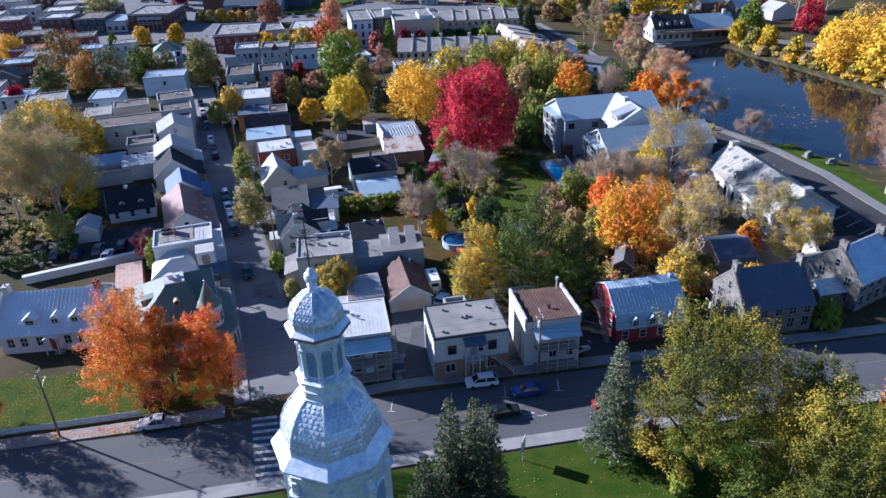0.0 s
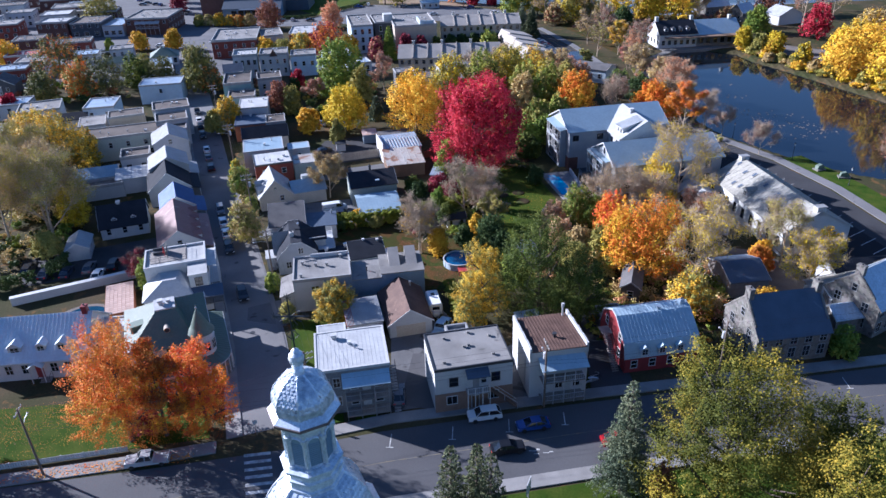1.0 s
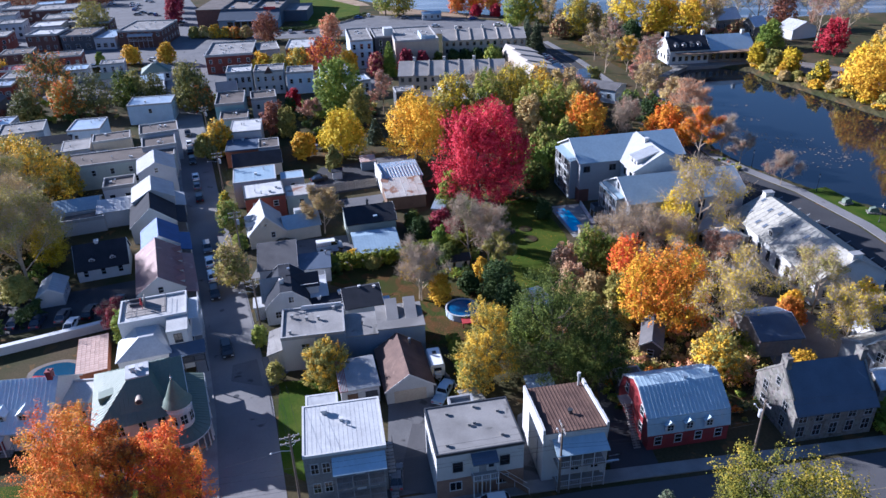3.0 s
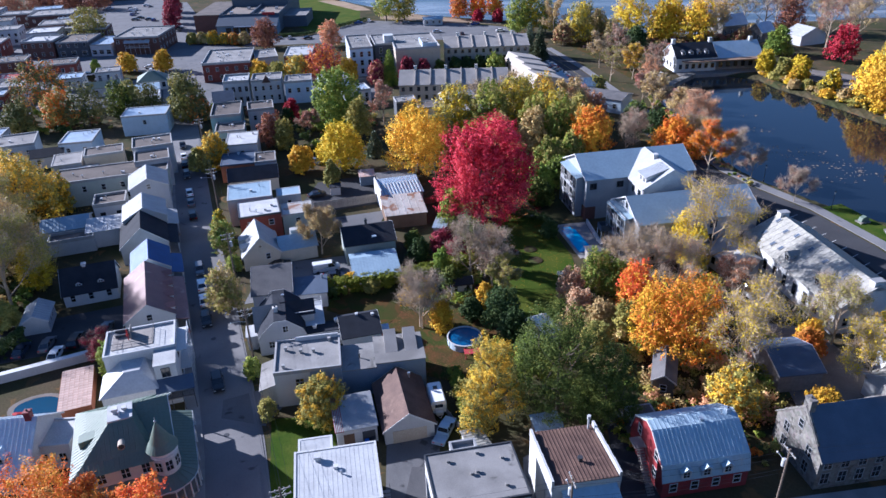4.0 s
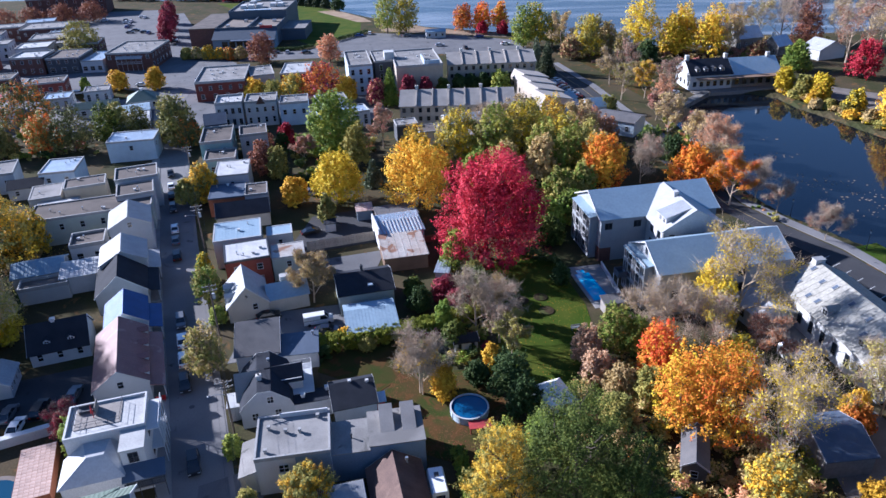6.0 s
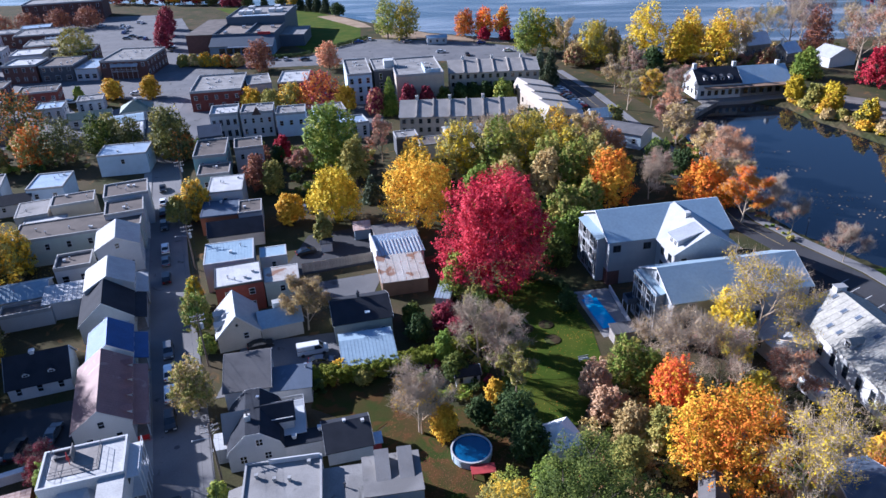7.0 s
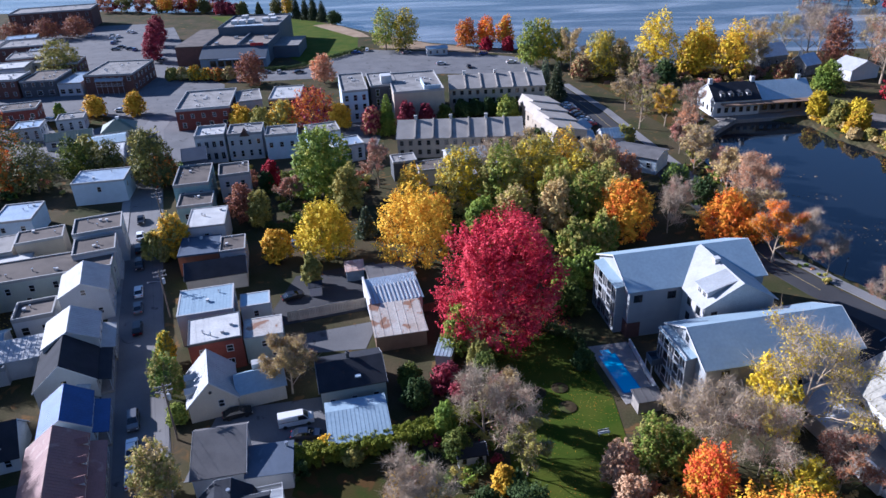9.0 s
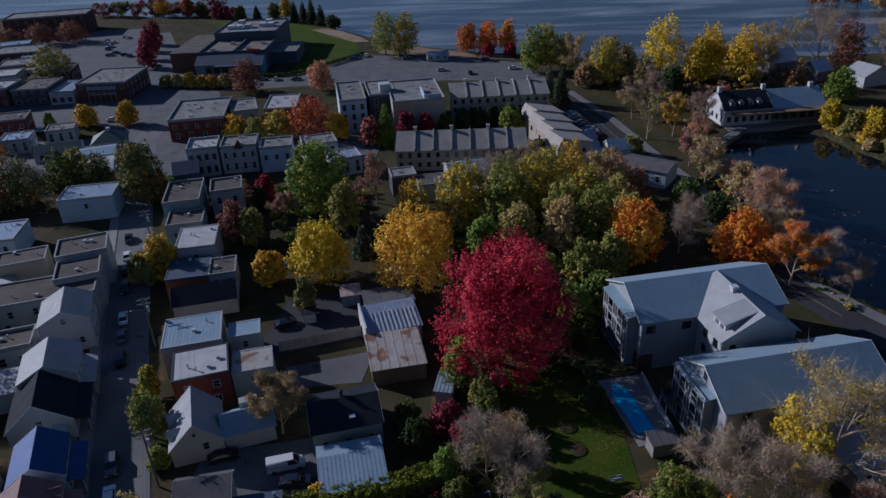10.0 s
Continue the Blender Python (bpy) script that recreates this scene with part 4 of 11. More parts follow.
def pitched(house, x0, y0, x1, y1, prof, axis, wall, roof, over=0.35, seams=0.0, edge="trim", thick=0.14, z0=0.0, gable_over=0.25):
    """Walls under a folded roof. prof: (share of the span, height) points from one eave to the other; the ridge runs along axis."""
    a, b = (y0, y1) if axis == "x" else (x0, x1)
    e0, e1 = (x0, x1) if axis == "x" else (y0, y1)
    pts = [(a + (b - a) * s, z) for s, z in prof]
    part("wall", Geo().extrude([(a, z0 - 0.05)] + pts + [(b, z0 - 0.05)], axis, e0, e1), MAT[wall], house)
    up = list(pts)
    (s0, za), (s1, zb) = up[0], up[1]
    k = over / math.hypot(s1 - s0, zb - za)
    up[0] = (s0 - (s1 - s0) * k, za - (zb - za) * k)
    (s0, za), (s1, zb) = up[-1], up[-2]
    k = over / math.hypot(s1 - s0, zb - za)
    up[-1] = (s0 - (s1 - s0) * k, za - (zb - za) * k)
    shell = [(s, z + 0.02) for s, z in up] + [(s, z + 0.02 + thick) for s, z in reversed(up)]
    rf = part("roof", Geo().extrude(shell, axis, e0 - gable_over, e1 + gable_over), MAT[roof], house)
    for ee in (e0 - gable_over - 0.04, e1 + gable_over + 0.005):
        part("bargeboard", Geo().extrude([(s, z - 0.08) for s, z in up] + [(s, z + 0.05 + thick) for s, z in reversed(up)], axis, ee, ee + 0.035), MAT[edge], house)
    if seams:
        g = Geo()
        n = max(2, int((e1 - e0) / seams))
        for i in range(n + 1):
            t = e0 + (e1 - e0) * i / n
            for (sa, za), (sb, zb) in zip(up, up[1:]):
                g.extrude([(sa, za + thick + 0.01), (sb, zb + thick + 0.01), (sb, zb + thick + 0.06), (sa, za + thick + 0.06)], axis, t - 0.028, t + 0.028)
        tagged(part("roof_seam", g, MAT[roof], house), kind="stuff")
    return rf


def gable(lo, hi, at=0.5):
    return [(0, lo), (at, hi), (1, lo)]


def dormer(house, x, y, z, w=1.3, d=2.0, h=1.3, face="f", wall="trim", roof="tin", split="split"):
    """A small gabled dormer looking out of the roof; its front foot at x, y, z."""
    turn = {"f": 0, "r": 90, "l": -90, "b": 180}[face]
    m = pose(x, y, z, 0, 0, turn)
    dm = part("dormer", Geo().extrude([(-w / 2, 0), (w / 2, 0), (w / 2, h), (0, h + w * 0.36), (-w / 2, h)], "y", 0, d), MAT[wall], house, at=m)
    sh = [(-w / 2 - 0.15, h - 0.1), (0, h + w * 0.38), (w / 2 + 0.15, h - 0.1), (w / 2 + 0.15, h), (0, h + w * 0.38 + 0.1), (-w / 2 - 0.15, h)]
    part("dormer_roof", Geo().extrude(sh, "y", -0.15, d), MAT[roof], dm)
    part("pane", Geo().box(-w * 0.3, -0.03, 0.2, w * 0.3, 0.02, h * 0.92), MAT["glass"], dm)
    part("glazing_bar", Geo().box(-0.03, -0.05, 0.2, 0.03, -0.03, h * 0.92).box(-w * 0.3, -0.05, 0.2 + h * 0.34, w * 0.3, -0.03, 0.25 + h * 0.34), MAT["trim"], dm)


def gallery(house, x0, x1, y, d, z, h=1.0, posts=4, mat="trim", floor="grey_wood", base_z=0.0, roof=None, roof_z=None):
    """A balcony or veranda in front of a wall (towards -y): floor, posts, rails, and a lean-to roof when given."""
    deck = part("balcony", Geo().box(x0, y - d, z - 0.12, x1, y, z), MAT[floor], house)
    g = Geo()
    for i in range(posts):
        x = x0 + 0.06 + (x1 - x0 - 0.12) * i / (posts - 1)
        part("post", Geo().box(x - 0.05, y - d, base_z, x + 0.05, y - d + 0.1, roof_z if roof_z else z + h), MAT[mat], deck)
    g.box(x0, y - d + 0.02, z + h - 0.06, x1, y - d + 0.08, z + h).box(x0, y - d + 0.02, z + 0.1, x1, y - d + 0.08, z + 0.15)
    g.box(x0, y - d, z + h - 0.06, x0 + 0.06, y, z + h).box(x1 - 0.06, y - d, z + h - 0.06, x1, y, z + h)
    n = int((x1 - x0) / 0.28)
    for i in range(n):
        x = x0 + (x1 - x0) * (i + 0.5) / n
        g.box(x - 0.015, y - d + 0.035, z + 0.15, x + 0.015, y - d + 0.065, z + h - 0.06)
    part("railing", g, MAT[mat], deck)
    if roof:
        rz = roof_z
        part("porch_roof", Geo().extrude([(y - d - 0.35, rz - 0.05), (y, rz + 0.75), (y, rz + 0.87), (y - d - 0.35, rz + 0.07)], "x", x0 - 0.25, x1 + 0.25), MAT[roof], house)
    return deck


def steps(house, x, y0, y1, z1, w=1.0, mat="grey_wood", n=None):
    """A straight outside stair from the ground at y0 up to z1 at y1."""
    n = n or max(3, int(z1 / 0.2))
    st = part("stair", Geo().rod((x + w * 0.5, y0, 0.0), (x + w * 0.5, y1, z1 - 0.15), 0.07), MAT[mat], house)
    run = abs(y1 - y0) / n
    me = Geo().box(0, 0, -0.06, w, run, 0).mesh("step", MAT[mat])
    for i in range(n):
        part("step", me, None, st, at=pose(x, min(y0 + (y1 - y0) * i / n, y0 + (y1 - y0) * (i + 1) / n), z1 * (i + 1) / n))
    r = Geo()
    for xx in (x, x + w):
        r.rod((xx, y0, 1.0), (xx, y1, z1 + 1.0), 0.03).rod((xx, y0, 0.0), (xx, y0, 1.0), 0.03).rod((xx, y1, z1), (xx, y1, z1 + 1.0), 0.03).rod((xx, y0, 0.05), (xx, y1, z1 - 0.1), 0.05)
    part("handrail", r, MAT["dark_trim"], st)
# ---- front row, north of the main street ----
def grey_brick_house():
    h = base("house", "grey brick duplex with white metal roof and verandas", -20.6, 73.6, 13.0, 10.0, 9.2)
    flat(h, 0, 0, 10, 9.2, 7.5, "grey_brick", "white_metal", "white_plaster", lip=0.12, seams=0.55)
    flat(h, 0.4, 9.2, 4.6, 12.2, 6.8, "white_wall", "white_metal", "trim", lip=0.08)
    for x in (0.5, 1.9):
        window(h, "f", x + 0.7, 4.6, 0.85, 1.5, "cross")
        window(h, "f", x + 0.7, 1.4, 0.85, 1.5, "cross")
    gallery(h, 3.6, 9.6, 0, 1.9, 3.3, posts=4, mat="grey_trim", roof="sky_metal", roof_z=5.9)
    gallery(h, 3.6, 9.6, 0, 1.9, 0.7, posts=4, mat="grey_trim")
    for z in (3.5, 0.9):
        window(h, "f", 4.9, z + 0.4, 1.0, 1.5, "bar")
        window(h, "f", 8.3, z + 0.4, 1.0, 1.5, "bar")
        door(h, "f", 6.6, mat="white_plaster", z=z)
    windows(h, "l", 4.6, 3, 0.9, 1.4, "bar")
    windows(h, "l", 1.5, 3, 0.9, 1.4, "bar")
    windows(h, "r", 4.6, 3, 0.9, 1.4, "bar")
    steps(h, 10.1, -1.6, 5.0, 3.3, 1.0, "grey_trim")
    hood(h, 2.8, 7.4, 7.5, 0.6, 0.8)
    hood(h, 4.9, 5.6, 7.5, 0.4, 0.5)
    stack(h, 5.5, 4.6, 7.5, 0.1, 0.6)


def cream_block():
    h = base("house", "cream flat-roofed two-storey block with grey roof", -4.6, 74.2, 13.6, 10.9, 8.6)
    flat(h, 0, 0, 10.9, 8.6, 7.4, "white_plaster", "membrane", "dark_trim", lip=0.16, thick=0.14)
    # shade on the plastered lower storey, put in as a darker tan facing
    part("brick_storey", Geo().box(-0.03, -0.03, -0.05, 10.93, 0.4, 3.3), MAT["tan_brick"], h)
    flat(h, 3.4, 8.6, 6.6, 10.2, 7.0, "white_plaster", "membrane", "grey_trim", lip=0.5)
    for x in (2.6, 8.5):
        window(h, "f", x, 4.4, 1.1, 1.4, "bar", "dark_trim")
        window(h, "f", x - 0.3, 1.4, 1.4, 1.3, "split", y=-0.03)
    part("canopy", Geo().extrude([(-1.5, 6.3), (0, 6.9), (0, 7.0), (-1.5, 6.45)], "x", 4.2, 7.4), MAT["slate"], h)
    gallery(h, 4.2, 7.4, 0, 1.5, 3.7, posts=4, mat="white_plaster", floor="concrete")
    door(h, "f", 5.7, mat="grey_trim", z=3.75)
    window(h, "f", 6.8, 4.3, 0.7, 1.3, "bar")
    door(h, "f", 5.6, mat="brown_trim", z=0.2)
    s = part("stair", Geo().rod((7.5, -0.95, 3.5), (11.2, -0.95, 0.0), 0.08), MAT["brown_trim"], h)
    me = Geo().box(0, -1.45, 0, 0.27, -0.45, 0.06).mesh("step", MAT["brown_trim"])
    for i in range(14):
        part("step", me, None, s, at=pose(7.5 + i * 0.27, 0, 3.6 - i * 0.26))
    part("handrail", Geo().rod((7.5, -1.45, 4.7), (11.3, -1.45, 1.0), 0.04).rod((7.5, -0.45, 4.7), (11.3, -0.45, 1.0), 0.04).rod((11.3, -1.45, 0), (11.3, -1.45, 1.0), 0.04).rod((9.4, -1.45, 1.8), (9.4, -1.45, 2.85), 0.04), MAT["steel"], s)
    windows(h, "l", 4.4, 2, 0.9, 1.2)
    for x, y in ((1.6, 1.4), (2.6, 6.9), (5.0, 4.4), (5.7, 4.6), (8.6, 1.9), (9.1, 6.2), (6.3, 7.6)):
        hood(h, x, y, 7.4, 0.3, 0.4, "membrane")


def white_block():
    h = base("house", "white two-storey house with brown metal roof and balconies", 8.4, 77.6, 12.0, 8.3, 9.4)
    part("wall", Geo().extrude([(0, -0.05), (0, 7.9), (9.4, 7.2), (9.4, -0.05)], "x", 0, 8.3), MAT["white_plaster"], h)
    part("roof", Geo().extrude([(-0.1, 7.92), (-0.1, 8.04), (9.5, 7.34), (9.5, 7.22)], "x", 0.25, 8.05), MAT["brown_roof"], h)
    g = Geo()
    for i in range(17):
        x = 0.5 + i * 0.46
        g.extrude([(-0.05, 8.04), (-0.05, 8.11), (9.5, 7.41), (9.5, 7.34)], "x", x - 0.03, x + 0.03)
    tagged(part("roof_seam", g, MAT["brown_roof"], h), kind="stuff")
    for xx in (-0.06, 8.08):
        pr = []
        for k in range(4):
            pr += [(2.35 * k, 8.55 - k * 0.18), (2.35 * (k + 1), 8.55 - k * 0.18)]
        part("parapet", Geo().extrude([(0, 6.9)] + pr + [(9.4, 6.9)], "x", xx, xx + 0.3), MAT["white_plaster"], h)
    gallery(h, 1.4, 7.6, 0, 1.9, 3.8, posts=5, mat="trim", roof="sky_metal", roof_z=6.1)
    gallery(h, 1.4, 7.6, 0, 1.9, 0.6, posts=5, mat="trim")
    for z in (4.0, 0.8):
        door(h, "f", 3.0, mat="white_plaster", z=z)
        door(h, "f", 5.6, mat="white_plaster", z=z)
        window(h, "f", 4.3, z + 0.5, 1.0, 1.3, "split")
        window(h, "f", 6.9, z + 0.5, 0.9, 1.3, "bar")
    stack(h, 4.4, 3.2, 7.7, 0.2, 0.8, "dark_trim")
    stack(h, 7.4, 8.8, 7.3, 0.14, 2.2, "white_plaster")
    s = part("stair", Geo().rod((8.45, -1.7, 3.5), (8.9, 1.5, 0.0), 0.05), MAT["steel"], h)
    me = Geo().box(0, 0, 0, 0.9, 0.25, 0.06).mesh("step", MAT["steel"])
    for i in range(15):
        part("step", me, None, s, at=pose(8.0 + 1.3 * math.sin(i * 0.19), -1.7 + i * 0.22, 3.6 - i * 0.24))
    r = Geo()
    pts = [(8.9 + 1.3 * math.sin(i * 0.19), -1.6 + i * 0.22, 4.6 - i * 0.24) for i in range(15)]
    for a, b in zip(pts, pts[1:]):
        r.rod(a, b, 0.035)
    part("handrail", r, MAT["steel"], s)
    part("drainpipe", Geo().rod((-0.08, 2.2, 0.2), (-0.08, 2.2, 5.2), 0.06), MAT["steel"], h)


def red_gambrel():
    h = base("house", "red house with dormers and metal gambrel roof tinted shade-blue", 22.8, 83.4, 12.5, 11.4, 10.0)
    prof = [(0, 2.7), (0.06, 4.7), (0.42, 7.3), (0.58, 7.6), (0.9, 5.7), (1, 3.1)]
    # whitish gambrel metal; the blue of its shaded slope is in the colour
    pitched(h, 0, 0, 11.4, 10.0, prof, "x", "red_paint", "sky_metal", over=0.25, seams=0.55, gable_over=0.15)
    for x in (2.9, 5.6, 8.4):
        dormer(h, x, -0.15, 2.9, 1.25, 1.7, 1.1, wall="white_wall", roof="sky_metal")
    windows(h, "f", 0.8, 4, 0.9, 1.3)
    windows(h, "l", 1.3, 2)
    windows(h, "l", 4.0, 2)
    s = part("stair", Geo().rod((-1.0, 0.6, 0.0), (-1.0, 5.2, 3.5), 0.08), MAT["grey_wood"], h)
    me = Geo().box(-1.5, 0, 0, -0.5, 0.27, 0.06).mesh("step", MAT["grey_wood"])
    for i in range(17):
        part("step", me, None, s, at=pose(0, 0.6 + i * 0.27, 0.22 * i))
    part("handrail", Geo().rod((-1.5, 0.6, 1), (-1.5, 5.2, 4.7), 0.04).rod((-0.5, 0.6, 1), (-0.5, 5.2, 4.7), 0.04), MAT["grey_wood"], s)
    part("landing", Geo().box(-1.6, 5.2, 3.6, -0.02, 7.2, 3.74), MAT["grey_wood"], h)
    flat(h, 0.4, 10.0, 4.2, 13.6, 3.2, "dark_wall", "dark_membrane", "grey_trim", lip=0.05)
    stack(h, 6.6, 4.6, 7.3, 0.2, 0.7, "tin")
    chimney(h, 10.6, 5.3, 6.9, 8.3, 0.6, 0.6, "tin")


def stone_house(x, y, rot, w, d, eave, ridge, roof="slate"):
    h = base("house", "old fieldstone house with steep blue-grey roof and gable chimneys", x, y, rot, w, d)
    pitched(h, 0, 0, w, d, gable(eave, ridge), "x", "stone", roof, over=0.5, gable_over=0.02, edge="stone")
    for xx in (0.03, w - 0.33):
        k0, k1 = d * 0.12, d * 0.88
        zl = eave + (ridge - eave) * 0.24
        part("gable_parapet", Geo().extrude([(k0, zl), (d * 0.5, ridge), (k1, zl), (k1, zl + 0.34), (d * 0.5, ridge + 0.34), (k0, zl + 0.34)], "x", xx, xx + 0.3), MAT["stone"], h)
    for xx in (0.5, w - 0.5):
        chimney(h, xx, d * 0.5, ridge - 1.2, ridge + 1.35, 0.8, 1.3, "stone")
    windows(h, "f", 0.9, 5, 1.05, 1.7, "cross", "grey_trim")
    windows(h, "f", eave - 1.6, 5, 1.05, 1.3, "cross", "grey_trim")
    windows(h, "l", 1.0, 2, 1.0, 1.6, "cross", "grey_trim")
    windows(h, "l", eave - 1.4, 2, 1.0, 1.5, "cross", "grey_trim")
    windows(h, "l", eave + 1.3, 1, 0.8, 1.2, "bar", "grey_trim")
    windows(h, "r", eave - 1.4, 2, 1.0, 1.5, "cross", "grey_trim")
    return h


def brown_garage():
    h = base("garage", "cream garage with brown gable roof and wide door", -13.0, 92.0, 16.0, 7.0, 10.4, "garage")
    pitched(h, 0, 0, 7.0, 10.4, gable(2.5, 4.9), "y", "white_wall", "brown_roof", over=0.4)
    part("garage_door", Geo().box(1.1, -0.06, 0.0, 5.9, 0.02, 2.15).box(1.1, -0.075, 0.52, 5.9, -0.05, 0.56).box(1.1, -0.075, 1.05, 5.9, -0.05, 1.09).box(1.1, -0.075, 1.58, 5.9, -0.05, 1.62), MAT["tan_wall"], h)
    stack(h, 5.2, 9.0, 3.2, 0.13, 1.6)


def striped_shed():
    h = base("shed", "white shed with striped corrugated roof and bins", -19.5, 91.2, 17.0, 5.6, 6.3, "shed")
    part("wall", Geo().extrude([(0, -0.05), (0, 3.0), (6.3, 3.6), (6.3, -0.05)], "x", 0, 5.6), MAT["white_wall"], h)
    part("roof", Geo().extrude([(-0.3, 2.99), (-0.3, 3.07), (6.5, 3.75), (6.5, 3.67)], "x", 1.0, 5.8), MAT["white_metal"], h)
    part("red_roof_panel", Geo().extrude([(-0.3, 2.99), (-0.3, 3.07), (6.5, 3.75), (6.5, 3.67)], "x", -0.2, 1.0), MAT["tarp_red"], h)
    g = Geo()
    for i in range(26):
        x = -0.1 + i * 0.23
        g.extrude([(-0.32, 3.07), (-0.32, 3.17), (6.5, 3.85), (6.5, 3.75)], "x", x - 0.05, x + 0.05)
    part("roof_ribs", g, MAT["white_metal"], h)
    part("door", Geo().box(0.9, -0.05, 0, 2.4, 0.02, 2.2), MAT["brown_trim"], h)
    part("opening", Geo().box(3.5, -0.03, 0, 5.3, 0.02, 2.3), MAT["dark_wall"], h)
    part("shutter", Geo().box(0.8, -0.07, 2.25, 5.4, 0.02, 2.4), MAT["trim"], h)
    for x, m in ((4.0, "plastic_blue"), (4.9, "dark_trim")):
        p = h.matrix_basis @ Vector((x, -0.6, 0))
        solid("wheelie_bin", Geo().box(-0.28, -0.3, 0.05, 0.28, 0.3, 1.0).box(-0.31, -0.35, 1.0, 0.31, 0.34, 1.08).rod((-0.25, 0.3, 0.1), (0.25, 0.3, 0.1), 0.1), MAT[m], "blue recycling bin by a shed" if m == "plastic_blue" else "dark wheelie bin by a shed", "bin", m=pose(p.x, p.y, 0, 0, 0, 17))


grey_brick_house()
cream_block()
white_block()
red_gambrel()
stone_house(42.0, 85.2, 11.5, 11.8, 9.4, 4.9, 9.5)
stone_house(62.6, 92.4, 33.0, 11.0, 9.0, 5.2, 9.6, "tin")
brown_garage()
striped_shed()


def lean_shed(x, y, rot, w, d, h0, h1, wall, roof, label, name="shed", seams=0.5, win=0):
    h = base(name, label, x, y, rot, w, d, "shed")
    part("wall", Geo().extrude([(0, -0.05), (0, h0), (d, h1), (d, -0.05)], "x", 0, w), MAT[wall], h)
    part("roof", Geo().extrude([(-0.3, h0 - 0.02), (-0.3, h0 + 0.08), (d + 0.25, h1 + 0.12), (d + 0.25, h1 + 0.02)], "x", -0.25, w + 0.25), MAT[roof], h)
    g = Geo()
    n = max(2, int(w / seams))
    for i in range(n + 1):
        xx = w * i / n
        g.extrude([(-0.3, h0 + 0.08), (-0.3, h0 + 0.13), (d + 0.25, h1 + 0.17), (d + 0.25, h1 + 0.12)], "x", xx - 0.03, xx + 0.03)
    part("roof_seams", g, MAT[roof], h)
    if win:
        windows(h, "f", h0 * 0.4, win, 0.8, 0.9)
    return h


def gabled(x, y, rot, w, d, lo, hi, axis, wall, roof, label, name="house", seams=0.0, over=0.35, wins=(), category="house", at=0.5, edge="trim"):
    """A plain gabled building; wins: (side, sill, count, width, height)."""
    h = base(name, label, x, y, rot, w, d, category)
    pitched(h, 0, 0, w, d, gable(lo, hi, at), axis, wall, roof, over=over, seams=seams, edge=edge)
    for s, z, n, ww, wh in wins:
        windows(h, s, z, n, ww, wh)
    return h


def flathouse(x, y, rot, w, d, ht, wall, roof, label, edge="trim", lip=0.3, wins=(), vents=3, name="house", seams=0.0, style="bar", frame_mat="trim", category="house"):
    h = base(name, label, x, y, rot, w, d, category)
    flat(h, 0, 0, w, d, ht, wall, roof, "edge_grey" if edge == "trim" else edge, lip, seams=seams)
    for s, z, n, ww, wh in wins:
        windows(h, s, z, n, ww, wh, style, frame_mat)
    r = random.Random(int(abs(x) * 13 + abs(y) * 7))
    for i in range(vents + (4 if y > 240 else 0)):
        xx, yy = r.uniform(0.15, 0.85) * w, r.uniform(0.15, 0.85) * d
        (hood if i % 2 else stack)(h, xx, yy, ht)
    return h


lean_shed(8.0, 91.6, 15, 3.6, 3.2, 2.7, 3.1, "grey_wood", "tin", "small shed with corrugated tin roof", seams=0.25)
lean_shed(2.6, 87.2, 115, 6.2, 2.6, 2.5, 2.8, "white_wall", "bright_tin", "long narrow shed with bright metal roof", seams=0.5)
gabled(25.6, 103.4, -15, 3.2, 7.2, 2.8, 3.9, "y", "dark_wall", "grey_shingle", "small dark garden studio with grey roof", "shed", wins=(("l", 1.0, 3, 0.9, 1.1), ("f", 1.0, 1, 0.9, 1.1)), category="shed")
gabled(44.2, 104.0, 9, 6.8, 8.6, 3.2, 4.8, "x", "grey_wood", "slate", "brown wooden barn with blue-grey roof", "shed", category="shed")
h = gabled(57.0, 93.0, 14, 9.0, 4.0, 3.0, 4.4, "x", "stone", "tin", "low stone annex with pale metal roof", seams=0.6)
h = gabled(58.5, 98.5, 20, 10.0, 6.0, 3.6, 5.2, "x", "white_wall", "bright_tin", "low outbuilding with bright metal roof", "outbuilding", seams=0.6)
gabled(62.0, 104.5, 8, 16, 6.0, 3.8, 5.4, "x", "white_wall", "dark_shingle", "long low building with dark roof", "outbuilding")

